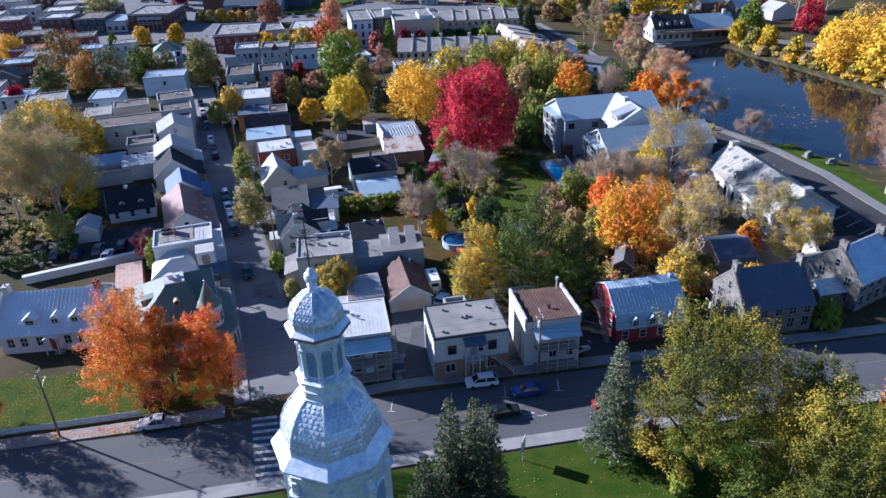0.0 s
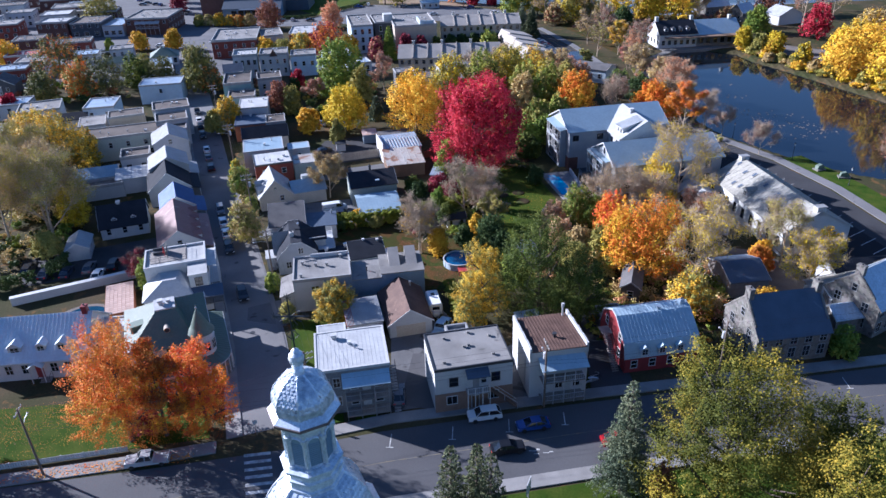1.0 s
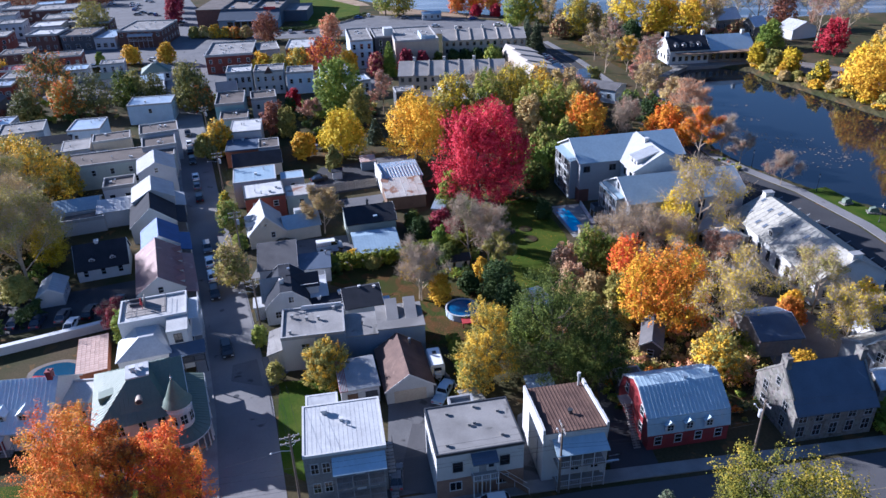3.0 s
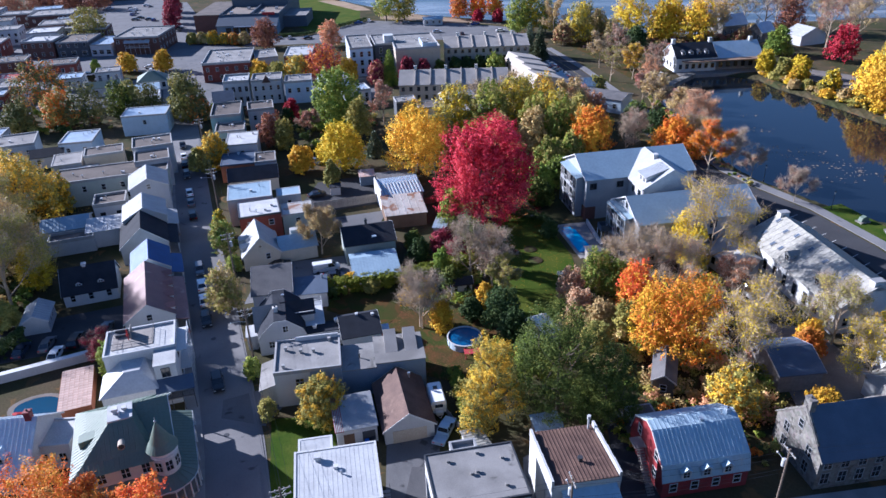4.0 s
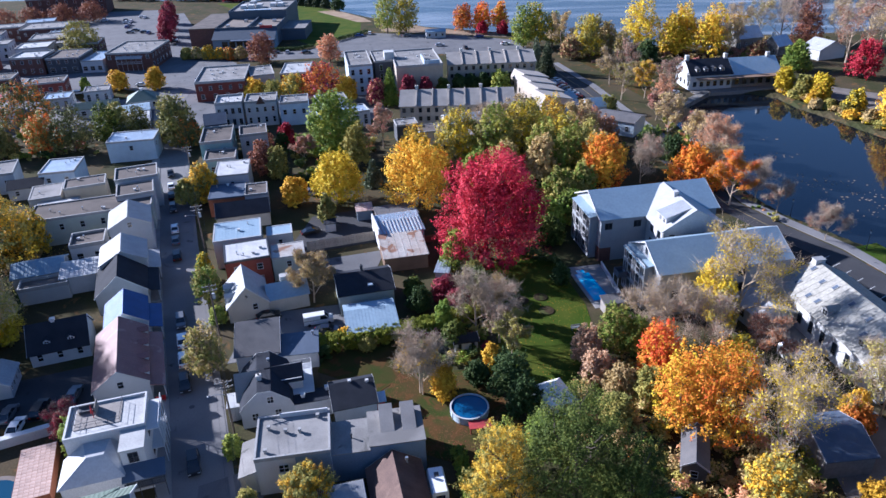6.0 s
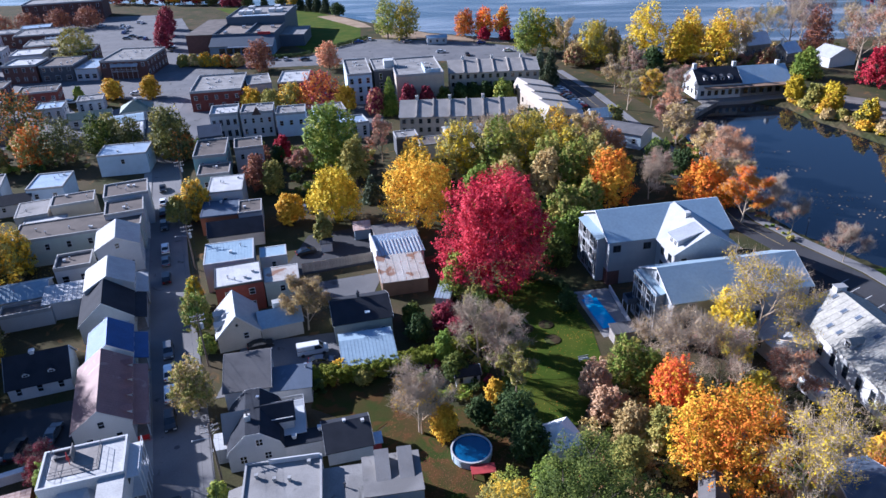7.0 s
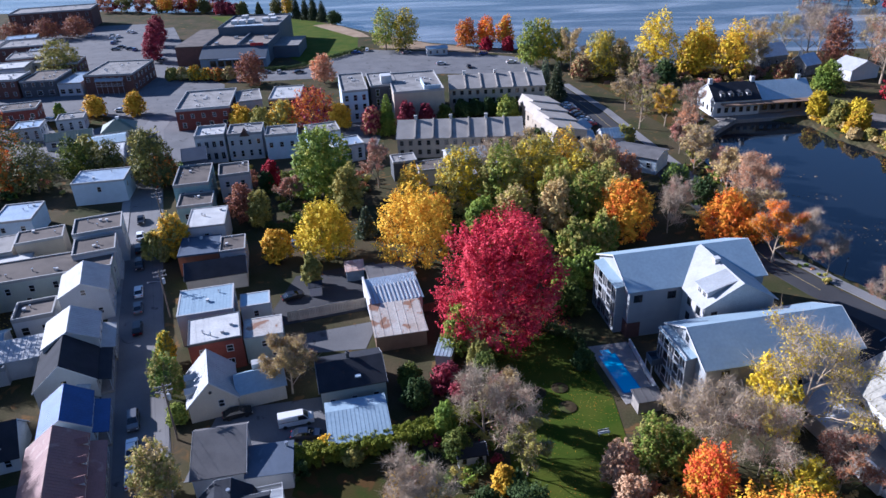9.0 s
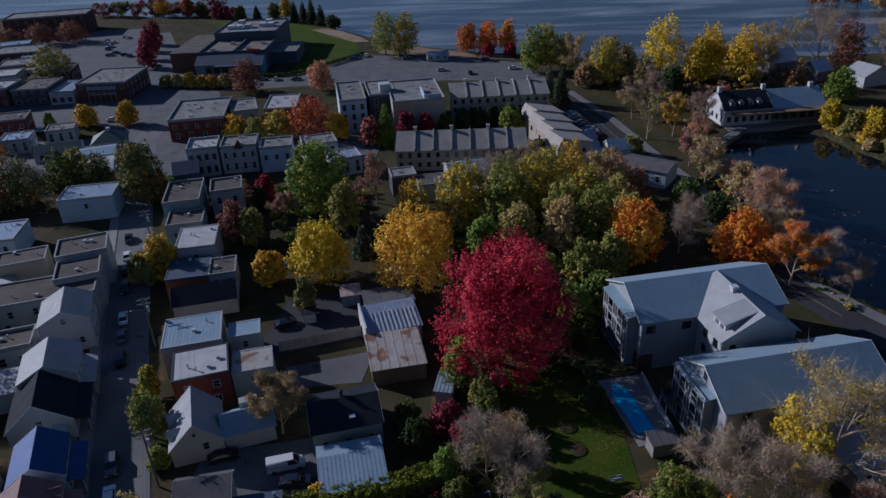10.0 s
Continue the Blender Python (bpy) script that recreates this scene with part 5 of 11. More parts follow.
# ---- west corner: white farmhouse, turreted villa, flat white house ----
def farmhouse():
    h = base("house", "long white farmhouse with pale blue metal roof and dormers", -73.0, 80.2, 8.5, 15.2, 11.4)
    pitched(h, 0, 0, 15.2, 11.4, gable(3.6, 7.8), "x", "white_plaster", "pale_tin", over=0.6, seams=0.6)
    for x, w in ((4.8, 1.9), (8.6, 1.4), (11.6, 1.4)):
        dormer(h, x, 1.0, 4.1, w, 2.2, 1.2, wall="white_wall", roof="pale_tin")
    for x in (1.6, 3.6, 6.0, 10.2, 12.3, 14.2):
        window(h, "f", x, 1.2, 1.0, 1.5, "cross")
    door(h, "f", 8.0, 1.1, 2.1, "red_paint", 0.3)
    steps(h, 8.0, -1.2, -0.05, 0.3, 1.6)
    part("porch_roof", Geo().extrude([(6.9, 2.75), (8.0, 3.45), (9.1, 2.75), (9.1, 2.87), (8.0, 3.6), (6.9, 2.87)], "y", -1.3, 0), MAT["pale_tin"], h)
    for x in (7.05, 8.95):
        part("post", Geo().box(x - 0.06, -1.2, 0, x + 0.06, -1.08, 2.8), MAT["trim"], h)
    part("gable_parapet", Geo().extrude([(-0.4, 3.3), (5.7, 7.85), (11.8, 3.3), (11.8, 3.75), (5.7, 8.35), (-0.4, 3.75)], "x", -0.36, -0.02), MAT["trim"], h)
    chimney(h, 0.5, 5.7, 7.2, 9.2, 0.9, 1.2, "white_plaster")
    chimney(h, 14.4, 5.7, 7.2, 9.0, 0.8, 0.9, "red_paint")
    g = base("house", "white annex with flat pale roof", -61.9, 86.0, 8.0, 7.2, 5.4)
    flat(g, 0, 0, 7.2, 5.4, 4.0, "white_plaster", "white_membrane", lip=0.25)
    windows(g, "f", 1.3, 3, 0.9, 1.4, "cross")
    chimney(g, 0.6, 4.4, 3.8, 5.4, 0.8, 0.8, "white_plaster")


def villa():
    h = base("house", "turreted villa with green metal roof, white walls and wrap-round porch", -49.0, 78.75, 24.3, 11.8, 12.5)
    part("wall", Geo().box(0, 0, -0.05, 11.2, 12.5, 6.6), MAT["white_plaster"], h)
    part("cornice", Geo().box(-0.12, -0.12, 6.15, 11.3, 0.0, 6.42), MAT["trim"], h)
    # hipped roof, flared a little at the eaves, with a small flat deck
    rings = [(-0.6, -0.6, 9.8, 13.1, 6.4), (1.0, 1.0, 8.9, 11.6, 7.25), (4.6, 4.8, 7.2, 7.6, 9.9)]
    vs = [p for x0, y0, x1, y1, z in rings for p in ((x0, y0, z), (x1, y0, z), (x1, y1, z), (x0, y1, z))]
    fs = [(3, 2, 1, 0), (8, 9, 10, 11)]
    for k in (0, 4):
        fs += [(k + i, k + (i + 1) % 4, k + 4 + (i + 1) % 4, k + 4 + i) for i in range(4)]
    part("roof", Geo().add(vs, fs), MAT["green_roof"], h)
    g = Geo()
    for i in range(4):
        for k in (0, 4):
            A, B, C, D = (Vector(vs[q]) for q in (k + i, k + (i + 1) % 4, k + 4 + (i + 1) % 4, k + 4 + i))
            L = (B - A).length
            e = (B - A) / L
            u0, u1 = (D - A).dot(e), (C - A).dot(e)
            n = int(L / 0.55)
            for j in range(1, n):
                u = L * j / n
                base_p = A + e * u
                if u < u0:
                    top = A.lerp(D, u / u0)
                elif u > u1:
                    top = B.lerp(C, (L - u) / (L - u1))
                else:
                    top = D.lerp(C, (u - u0) / (u1 - u0))
                g.rod(base_p + Vector((0, 0, 0.03)), top + Vector((0, 0, 0.03)), 0.034, n=4)
    tagged(part("roof_seam", g, MAT["green_roof"], h), kind="stuff")
    part("roof_deck", Geo().box(4.4, 4.6, 9.85, 7.4, 7.8, 10.08), MAT["white_metal"], h)
    hood(h, 5.4, 6.2, 10.05, 0.6, 0.8)
    hood(h, 6.5, 6.4, 10.05, 0.45, 0.5)
    stack(h, 5.9, 5.4, 10.05, 0.1, 0.7)
    # east wing under its own gable
    part("east_gable", Geo().extrude([(2.8, 6.3), (12.2, 6.3), (7.5, 9.55)], "x", 6.0, 11.2), MAT["white_plaster"], h)
    eg = part("east_gable_roof", Geo().extrude([(2.2, 6.2), (7.5, 9.75), (12.8, 6.2), (12.8, 6.34), (7.5, 9.92), (2.2, 6.34)], "x", 6.6, 11.7), MAT["green_roof"], h)
    g = Geo()
    for i in range(9):
        x = 7.0 + i * 0.55
        for y in (2.2, 12.8):
            g.extrude([(y, 6.35), (7.5, 9.93), (7.5, 9.98), (y, 6.4)], "x", x - 0.025, x + 0.025)
    tagged(part("roof_seam", g, MAT["green_roof"], eg), kind="stuff")
    part("bargeboard", Geo().extrude([(2.2, 6.1), (7.5, 9.65), (12.8, 6.1), (12.8, 6.38), (7.5, 9.97), (2.2, 6.38)], "x", 11.7, 11.78), MAT["trim"], h)
    # round corner turret
    cx, cy, r = 10.3, 0.8, 1.65
    tw = part("turret", Geo().ring([(r, 0), (r, 7.4)], 28, cx, cy), MAT["white_plaster"], h)
    part("cornice", Geo().ring([(r + 0.03, 6.45), (r + 0.16, 6.5), (r + 0.16, 6.62), (r + 0.03, 6.7), (r + 0.06, 7.2), (r + 0.2, 7.3), (r + 0.2, 7.42)], 28, cx, cy), MAT["trim"], tw)
    part("cone", Geo().ring([(r + 0.34, 7.36), (r * 0.8, 8.3), (r * 0.4, 9.9), (0.16, 11.0), (0.05, 11.15)], 28, cx, cy), MAT["green_roof"], tw)
    part("finial", Geo().ring([(0.05, 11.1), (0.15, 11.25), (0.15, 11.4), (0.04, 11.5), (0.03, 11.9)], 10, cx, cy), MAT["steel"], tw)
    for a in (-118, -74, -30, 14):
        ca, sa = math.cos(radians(a)), math.sin(radians(a))
        for z in (4.5, 1.4):
            m = pose(cx + r * ca, cy + r * sa, z, 0, 0, a + 90)
            w = part("window", Geo().box(-0.5, -0.07, -0.08, 0.5, 0.03, 0).box(-0.5, -0.07, 1.5, 0.5, 0.03, 1.6).box(-0.5, -0.06, 0, -0.42, 0.03, 1.5).box(0.42, -0.06, 0, 0.5, 0.03, 1.5).box(-0.42, -0.05, 0.72, 0.42, 0.0, 0.79).box(-0.03, -0.05, 0, 0.03, 0, 1.5), MAT["trim"], h, at=m)
            part("pane", Geo().box(-0.42, -0.035, 0, 0.42, 0.02, 1.5), MAT["glass"], w)
    for x in (2.8, 5.6, 8.0):
        window(h, "f", x, 4.5, 0.95, 1.5, "cross")
        window(h, "f", x, 1.4, 0.95, 1.6, "cross")
    windows(h, "l", 4.5, 4, 0.9, 1.5, "cross")
    windows(h, "l", 1.4, 4, 0.9, 1.5, "cross")
    # small hooded louvre on the south slope and a wedge dormer on the west slope
    part("roof_louvre", Geo().ring([(0.45, 0), (0.45, 1.1)], 16, 0, 0), MAT["tan_wall"], h, at=pose(5.7, 2.7, 8.1, 90, 0, 0))
    part("louvre_opening", Geo().ring([(0.36, 0), (0.36, 0.03)], 16, 0, 0), MAT["dark_trim"], h, at=pose(5.7, 1.6, 8.1, 90, 0, 0))
    part("west_dormer", Geo().extrude([(0.6, 7.0), (0.6, 8.1), (2.6, 8.4), (2.6, 7.0)], "y", 4.4, 6.0), MAT["green_roof"], h)
    # wrap-round porch with green roof
    out = [(-1.0, -3.0), (9.0, -3.2)] + [(10.3 + 3.6 * math.cos(radians(a)), 0.4 + 3.6 * math.sin(radians(a))) for a in range(-80, 1, 16)] + [(13.9, 11.8)]
    inn = [(-1.0, 0.1), (9.0, 0.1)] + [(10.5 + 0.6 * math.cos(radians(a)), 0.9 + 0.6 * math.sin(radians(a))) for a in range(-80, 1, 16)] + [(11.1, 11.8)]
    k = len(out)
    vs = [(x, y, 3.1) for x, y in out] + [(x, y, 4.0) for x, y in inn] + [(x, y, 3.0) for x, y in out] + [(x, y, 3.0) for x, y in inn]
    fs = []
    for q in range(k - 1):
        fs += [(q, q + 1, k + q + 1, k + q), (2 * k + q + 1, 2 * k + q, 3 * k + q, 3 * k + q + 1), (q + 1, q, 2 * k + q, 2 * k + q + 1)]
    pr = part("porch_roof", Geo().add(vs, fs), MAT["green_roof"], h)
    g = Geo()
    for q in range(k - 1):
        n = max(1, int(math.dist(out[q], out[q + 1]) / 0.6))
        for j in range(n):
            A, B = Vector((*out[q], 3.13)).lerp(Vector((*out[q + 1], 3.13)), j / n), Vector((*inn[q], 4.03)).lerp(Vector((*inn[q + 1], 4.03)), j / n)
            g.rod(A, B, 0.028, n=4)
    tagged(part("roof_seam", g, MAT["green_roof"], pr), kind="stuff")
    g = Geo()
    for (x0, y0), (x1, y1) in zip(out, out[1:]):
        g.rod((x0, y0, 3.02), (x1, y1, 3.02), 0.1, n=4)
    part("gutter", g, MAT["trim"], pr)
    for x, y in out[1:] + [(2.4, -3.1), (5.7, -3.1), (13.9, 4.2), (13.9, 8.0)]:
        part("post", Geo().ring([(0.12, 0.4), (0.09, 3.0)], 10, x, y), MAT["trim"], pr)
    part("porch_floor", Geo().prism([(-1.0, -3.0), (9.0, -3.2), (11.8, -2.8), (13.4, -1.2), (13.9, 0.4), (13.9, 11.8), (11.2, 11.8), (11.2, 0.0), (-1.0, 0)], -0.05, 0.5), MAT["grey_wood"], pr)


def white_flat_house():
    h = base("house", "white stucco house with flat roof terrace and mansard side", -55.2, 99.0, 20.5, 10.2, 10.0)
    flat(h, 0, 2.2, 10.2, 9.2, 7.5, "white_plaster", "white_membrane", "trim", lip=0.4)
    part("terrace_deck", Geo().box(1.0, 4.0, 7.5, 7.0, 8.6, 7.62), MAT["grey_wood"], h)
    g = Geo()
    for (x0, y0), (x1, y1) in (((1, 4), (7, 4)), ((7, 4), (7, 8.6)), ((1, 4), (1, 8.6))):
        g.rod((x0, y0, 8.55), (x1, y1, 8.55), 0.03).rod((x0, y0, 8.1), (x1, y1, 8.1), 0.02)
        for k in range(5):
            t = k / 4
            g.rod((x0 + (x1 - x0) * t, y0 + (y1 - y0) * t, 7.6), (x0 + (x1 - x0) * t, y0 + (y1 - y0) * t, 8.55), 0.025)
    part("railing", g, MAT["dark_trim"], h)
    part("terrace_screen", Geo().box(3.7, 6.2, 7.62, 3.8, 8.4, 9.1), MAT["grey_wood"], h)
    part("terrace_bench", Geo().box(1.4, 7.2, 7.62, 3.3, 8.2, 8.1).box(1.4, 8.0, 8.1, 3.3, 8.2, 8.5), MAT["dark_wall"], h)
    part("parasol", Geo().ring([(0.05, 7.6), (0.06, 8.4), (0.22, 8.5), (0.04, 9.7)], 8, 3.4, 6.0), MAT["red_trim"], h)
    # lower rear wing with hipped metal roof
    part("wing_wall", Geo().box(-0.4, -3.4, -0.05, 7.2, 2.2, 4.6), MAT["white_plaster"], h)
    vs = [(-0.7, -3.7, 4.55), (7.5, -3.7, 4.55), (7.5, 2.2, 5.6), (-0.7, 2.2, 5.6), (3.2, -0.9, 5.7), (5.2, -0.9, 5.9)]
    part("wing_roof", Geo().add([(-0.7, -3.7, 4.55), (7.5, -3.7, 4.55), (7.5, 2.25, 4.55), (-0.7, 2.25, 4.55), (2.2, 2.25, 6.6), (5.6, 2.25, 6.6), (5.0, -0.6, 6.4), (2.8, -0.6, 6.4)], [(3, 2, 1, 0), (0, 1, 6, 7), (1, 2, 5, 6), (3, 0, 7, 4), (4, 7, 6, 5), (2, 3, 4, 5)]), MAT["white_metal"], h)
    # street front with porches
    part("front_wall", Geo().box(7.2, -2.0, -0.05, 10.2, 2.2, 7.2), MAT["white_plaster"], h)
    part("front_cap", Geo().box(7.1, -2.1, 7.2, 10.3, 2.2, 7.4), MAT["white_membrane"], h)
    wdw = window(h, "f", 8.7, 5.2, 1.1, 1.5, "cross", "dark_trim", y=-2.0)
    part("canopy", Geo().extrude([(-4.4, 3.9), (-2.0, 4.8), (-2.0, 4.95), (-4.4, 4.05)], "x", 7.0, 12.4), MAT["slate"], h)
    gallery(h, 7.2, 12.2, -2.0, 2.2, 2.5, posts=4, mat="dark_trim", base_z=0.0)
    windows(h, "r", 4.8, 3, 0.9, 1.5, "cross", "dark_trim", lo=2.4, hi=9.2)
    windows(h, "r", 1.4, 3, 0.9, 1.5, "cross", "dark_trim", lo=2.4, hi=9.2)
    gp = Geo()
    for z in (3.0, 6.4):
        gp.box(10.2, 2.4, z - 0.12, 11.9, 9.0, z)
    b = part("balcony", gp, MAT["trim"], h)
    r = Geo()
    for z in (4.0, 7.4):
        r.box(11.82, 2.4, z - 0.06, 11.9, 9.0, z).box(11.82, 2.4, z - 0.8, 11.9, 9.0, z - 0.75)
    for k in range(5):
        y = 2.45 + k * 1.62
        r.box(11.8, y, 0, 11.9, y + 0.1, 7.4)
    part("railing", r, MAT["trim"], b)


farmhouse()
villa()
white_flat_house()

# ---- west row up the side street: gables to the street ----
def row_house(xr, yr, half, length, lo, hi, wall, roof, label, porch=None, seams=0.5, west=None, dormers=0):
    """xr, yr: the south end of the ridge; the house runs up the street."""
    r = radians(24.3)
    x, y = xr - half * math.cos(r), yr - half * math.sin(r)
    h = base("house", label, x, y, 24.3, 2 * half, length)
    pitched(h, 0, 0, 2 * half, length, gable(lo, hi), "y", wall, roof, over=0.3, seams=seams)
    windows(h, "f", 1.6, 2, 0.8, 1.2, "bar")
    window(h, "f", half, lo - 0.3, 0.8, 1.1)
    windows(h, "r", 1.2, 3, 0.9, 1.5)
    windows(h, "r", lo - 1.8, 3, 0.9, 1.2)
    for k in range(dormers):
        yy = length * (k + 0.5) / dormers
        dormer(h, 2 * half + 0.2, yy, lo - 0.35, 1.2, 1.6, 1.1, "r", wall="white_wall", roof=roof)
    if porch:
        w2 = 2 * half
        part("porch_roof", Geo().extrude([(w2, 3.4), (w2 + 2.2, 2.8), (w2 + 2.2, 2.92), (w2, 3.55)], "y", 0.2, length - 0.2), MAT[porch], h)
        pf = part("porch_floor", Geo().box(w2, 0.2, -0.05, w2 + 2.0, length - 0.2, 0.5), MAT["grey_wood"], h)
        n = max(3, int(length / 2.6))
        for k in range(n):
            yy = 0.4 + (length - 0.8) * k / (n - 1)
            part("post", Geo().box(w2 + 1.85, yy - 0.06, 0.5, w2 + 1.97, yy + 0.06, 2.85), MAT["trim"], pf)
        part("railing", Geo().box(w2 + 1.88, 0.3, 1.35, w2 + 1.95, length - 0.3, 1.42).box(w2 + 1.88, 0.3, 0.65, w2 + 1.95, length - 0.3, 0.7), MAT["trim"], pf)
    return h


h = row_house(-55.9, 116.2, 4.0, 16.2, 4.6, 7.4, "white_plaster", "burgundy_roof", "white house with burgundy metal roof, dormers and long porch", "burgundy_roof", 0.6, dormers=4)
h = row_house(-62.6, 132.6, 3.5, 8.6, 4.8, 7.2, "pale_blue_wall", "royal_roof", "small house with bright blue ribbed metal roof", "royal_roof", 0.55)
h = row_house(-69.3, 144.6, 4.6, 11.2, 3.8, 7.6, "white_wall", "dark_shingle", "white house with black shingle roof and porch", "dark_shingle", 0.0)
h = row_house(-72.7, 153.6, 4.4, 8.8, 5.6, 8.0, "white_wall", "white_metal", "white gabled house with white metal roof", "white_metal", 0.6)
h = row_house(-78.0, 168.6, 4.3, 9.6, 6.4, 8.6, "pale_grey_wall", "white_metal", "grey house with white metal gable roof", None, 0.6)
# wings behind the row
lean_shed(-84.5, 150.0, 22, 11.0, 6.0, 3.8, 4.4, "white_wall", "white_metal", "rear wing with sloping white metal roof", "outbuilding", 0.8)
flathouse(-88.5, 161.5, 22, 7.0, 6.5, 4.6, "pale_grey_wall", "dark_membrane", "grey rear block with roof terrace", lip=0.6, wins=(("f", 1.4, 2, 1.2, 1.6),), vents=2)
gabled(-95.0, 150.6, 22, 9.5, 7.4, 3.4, 4.8, "x", "white_wall", "shade_blue_metal", "low cottage with pale blue metal roof", seams=0.7)
flathouse(-91.0, 146.0, 22, 9.0, 4.0, 3.2, "pale_grey_wall", "dark_membrane", "low rear extension with dark flat roof", lip=0.5, vents=0)
h = gabled(-77.4, 126.6, 22.5, 9.4, 7.6, 2.7, 6.2, "x", "white_wall", "dark_shingle", "white cottage with navy shingle roof and two dormers", over=0.5, wins=(("f", 1.0, 3, 0.8, 1.3),))
for x in (3.0, 6.8):
    dormer(h, x, 0.9, 3.2, 1.1, 1.9, 0.9, wall="white_wall", roof="dark_shingle")
hood(h, 4.2, 3.8, 5.9, 0.6, 0.9)
h = gabled(-80.0, 117.4, 20, 4.2, 6.0, 2.5, 3.7, "y", "white_wall", "white_metal", "white shed with white metal roof and side windows", "shed", seams=0.7, category="shed")
windows(h, "r", 1.1, 4, 0.5, 0.8)
# flat-roofed terrace beyond
flathouse(-102.4, 170.4, 20.7, 26.2, 9.4, 6.4, "sage_wall", "dark_membrane", "long flat-roofed terrace with pale parapet", lip=0.3, wins=(("f", 3.6, 6, 0.9, 1.4), ("f", 0.9, 4, 0.9, 1.4), ("r", 3.6, 2, 0.9, 1.4), ("r", 0.9, 2, 0.9, 1.4)), vents=7)
flathouse(-87.0, 181.6, 24, 8.4, 8.0, 7.4, "pale_grey_wall", "dark_membrane", "grey flat-roofed house with brown roof", lip=0.4, wins=(("f", 4.0, 1, 0.8, 1.2), ("r", 4.4, 3, 0.9, 1.4), ("r", 1.2, 3, 0.9, 1.4)), vents=3)
flathouse(-91.0, 189.6, 24, 10.0, 8.6, 8.2, "pale_grey_wall", "dark_membrane", "taller grey flat-roofed house", lip=0.4, wins=(("f", 5.6, 1, 0.7, 0.7), ("r", 4.6, 3, 0.9, 1.4), ("r", 1.2, 3, 0.9, 1.4)), vents=4)
flathouse(-104.0, 188.6, 24, 9.6, 6.6, 6.6, "tan_wall", "dark_membrane", "tan flat-roofed rear block", lip=0.3, vents=2)
flathouse(-111.5, 185.4, 24, 7.2, 9.4, 5.2, "pale_grey_wall", "membrane", "low block with pale flat roof", lip=0.15, vents=1)
flathouse(-107.5, 181.6, 24, 9.4, 4.4, 4.4, "pale_grey_wall", "white_membrane", "low wing with white roof", lip=0.15, vents=0)
flathouse(-118.6, 202.0, 14, 9.0, 11.0, 5.4, "pale_blue_wall", "tin", "pale blue flat-roofed house", lip=0.3, wins=(("f", 2.8, 2, 0.9, 1.2),), vents=3)
flathouse(-137.0, 198.0, 24, 12.0, 11.0, 5.4, "pale_grey_wall", "membrane", "grey flat-roofed house with pale roof", lip=0.4, wins=(("f", 2.6, 3, 0.9, 1.2),), vents=4)
gabled(-124.5, 196.6, 22, 8.6, 6.4, 3.2, 4.6, "x", "white_wall", "dark_shingle", "low white house with dark roof", wins=(("f", 1.4, 2, 0.8, 1.1),))
flathouse(-110.6, 224.0, 13.0, 13.4, 9.6, 6.1, "pale_blue_wall", "tin", "pale blue siding house with flat tin roof", lip=0.25, wins=(("f", 3.4, 1, 0.9, 1.3), ("r", 3.6, 2, 0.9, 1.4)), vents=2)

# ---- east row of the side street ----
def corner_block():
    h = base("house", "white and grey flat-roofed corner building with long dark side", -30.0, 99.6, 12.0, 22.4, 8.2)
    flat(h, 0, 0, 9.8, 8.2, 6.1, "white_plaster", "membrane", "edge_grey", lip=0.3)
    part("side_wing", Geo().box(9.8, 0.5, -0.05, 15.0, 6.8, 4.8), MAT["blue_grey_wall"], h)
    part("side_wing_roof", Geo().box(9.8, 0.35, 4.8, 15.1, 6.9, 4.95), MAT["membrane"], h)
    part("end_wing", Geo().box(15.0, 0.4, -0.05, 22.4, 7.2, 5.5), MAT["blue_grey_wall"], h)
    part("end_wing_roof", Geo().box(14.9, 0.25, 5.5, 22.5, 7.3, 5.66), MAT["membrane"], h)
    part("long_side_wall", Geo().box(5.2, -0.06, 0, 9.8, 0.0, 5.9), MAT["blue_grey_wall"], h)
    for x in (16.6, 19.6):
        part("skylight_monitor", Geo().extrude([(2.6, 5.66), (6.6, 5.66), (6.6, 7.3)], "x", x, x + 1.9), MAT["taupe_shingle"], h)
    part("porch_lean_to", Geo().extrude([(0, 0), (0, 3.8), (-2.4, 3.0), (-2.4, 0)], "y", 0.6, 7.0), MAT["white_wall"], h)
    part("porch_lean_to_roof", Geo().extrude([(0, 3.8), (0, 3.92), (-2.6, 3.05), (-2.6, 2.93)], "y", 0.4, 7.2), MAT["membrane"], h)
    window(h, "f", 3.6, 3.6, 1.2, 1.2, "cross")
    for x, y in ((1.4, 1.2), (1.6, 5.6), (3.9, 4.6), (5.8, 4.4), (8.2, 6.9)):
        hood(h, x, y, 6.1, 0.34, 0.7, "edge_grey")
    stack(h, 12.6, 3.2, 4.9, 0.1, 0.8, "dark_trim")
    part("roof_screen", Geo().box(3.0, 7.75, 6.1, 9.6, 7.95, 6.85), MAT["trim"], h)


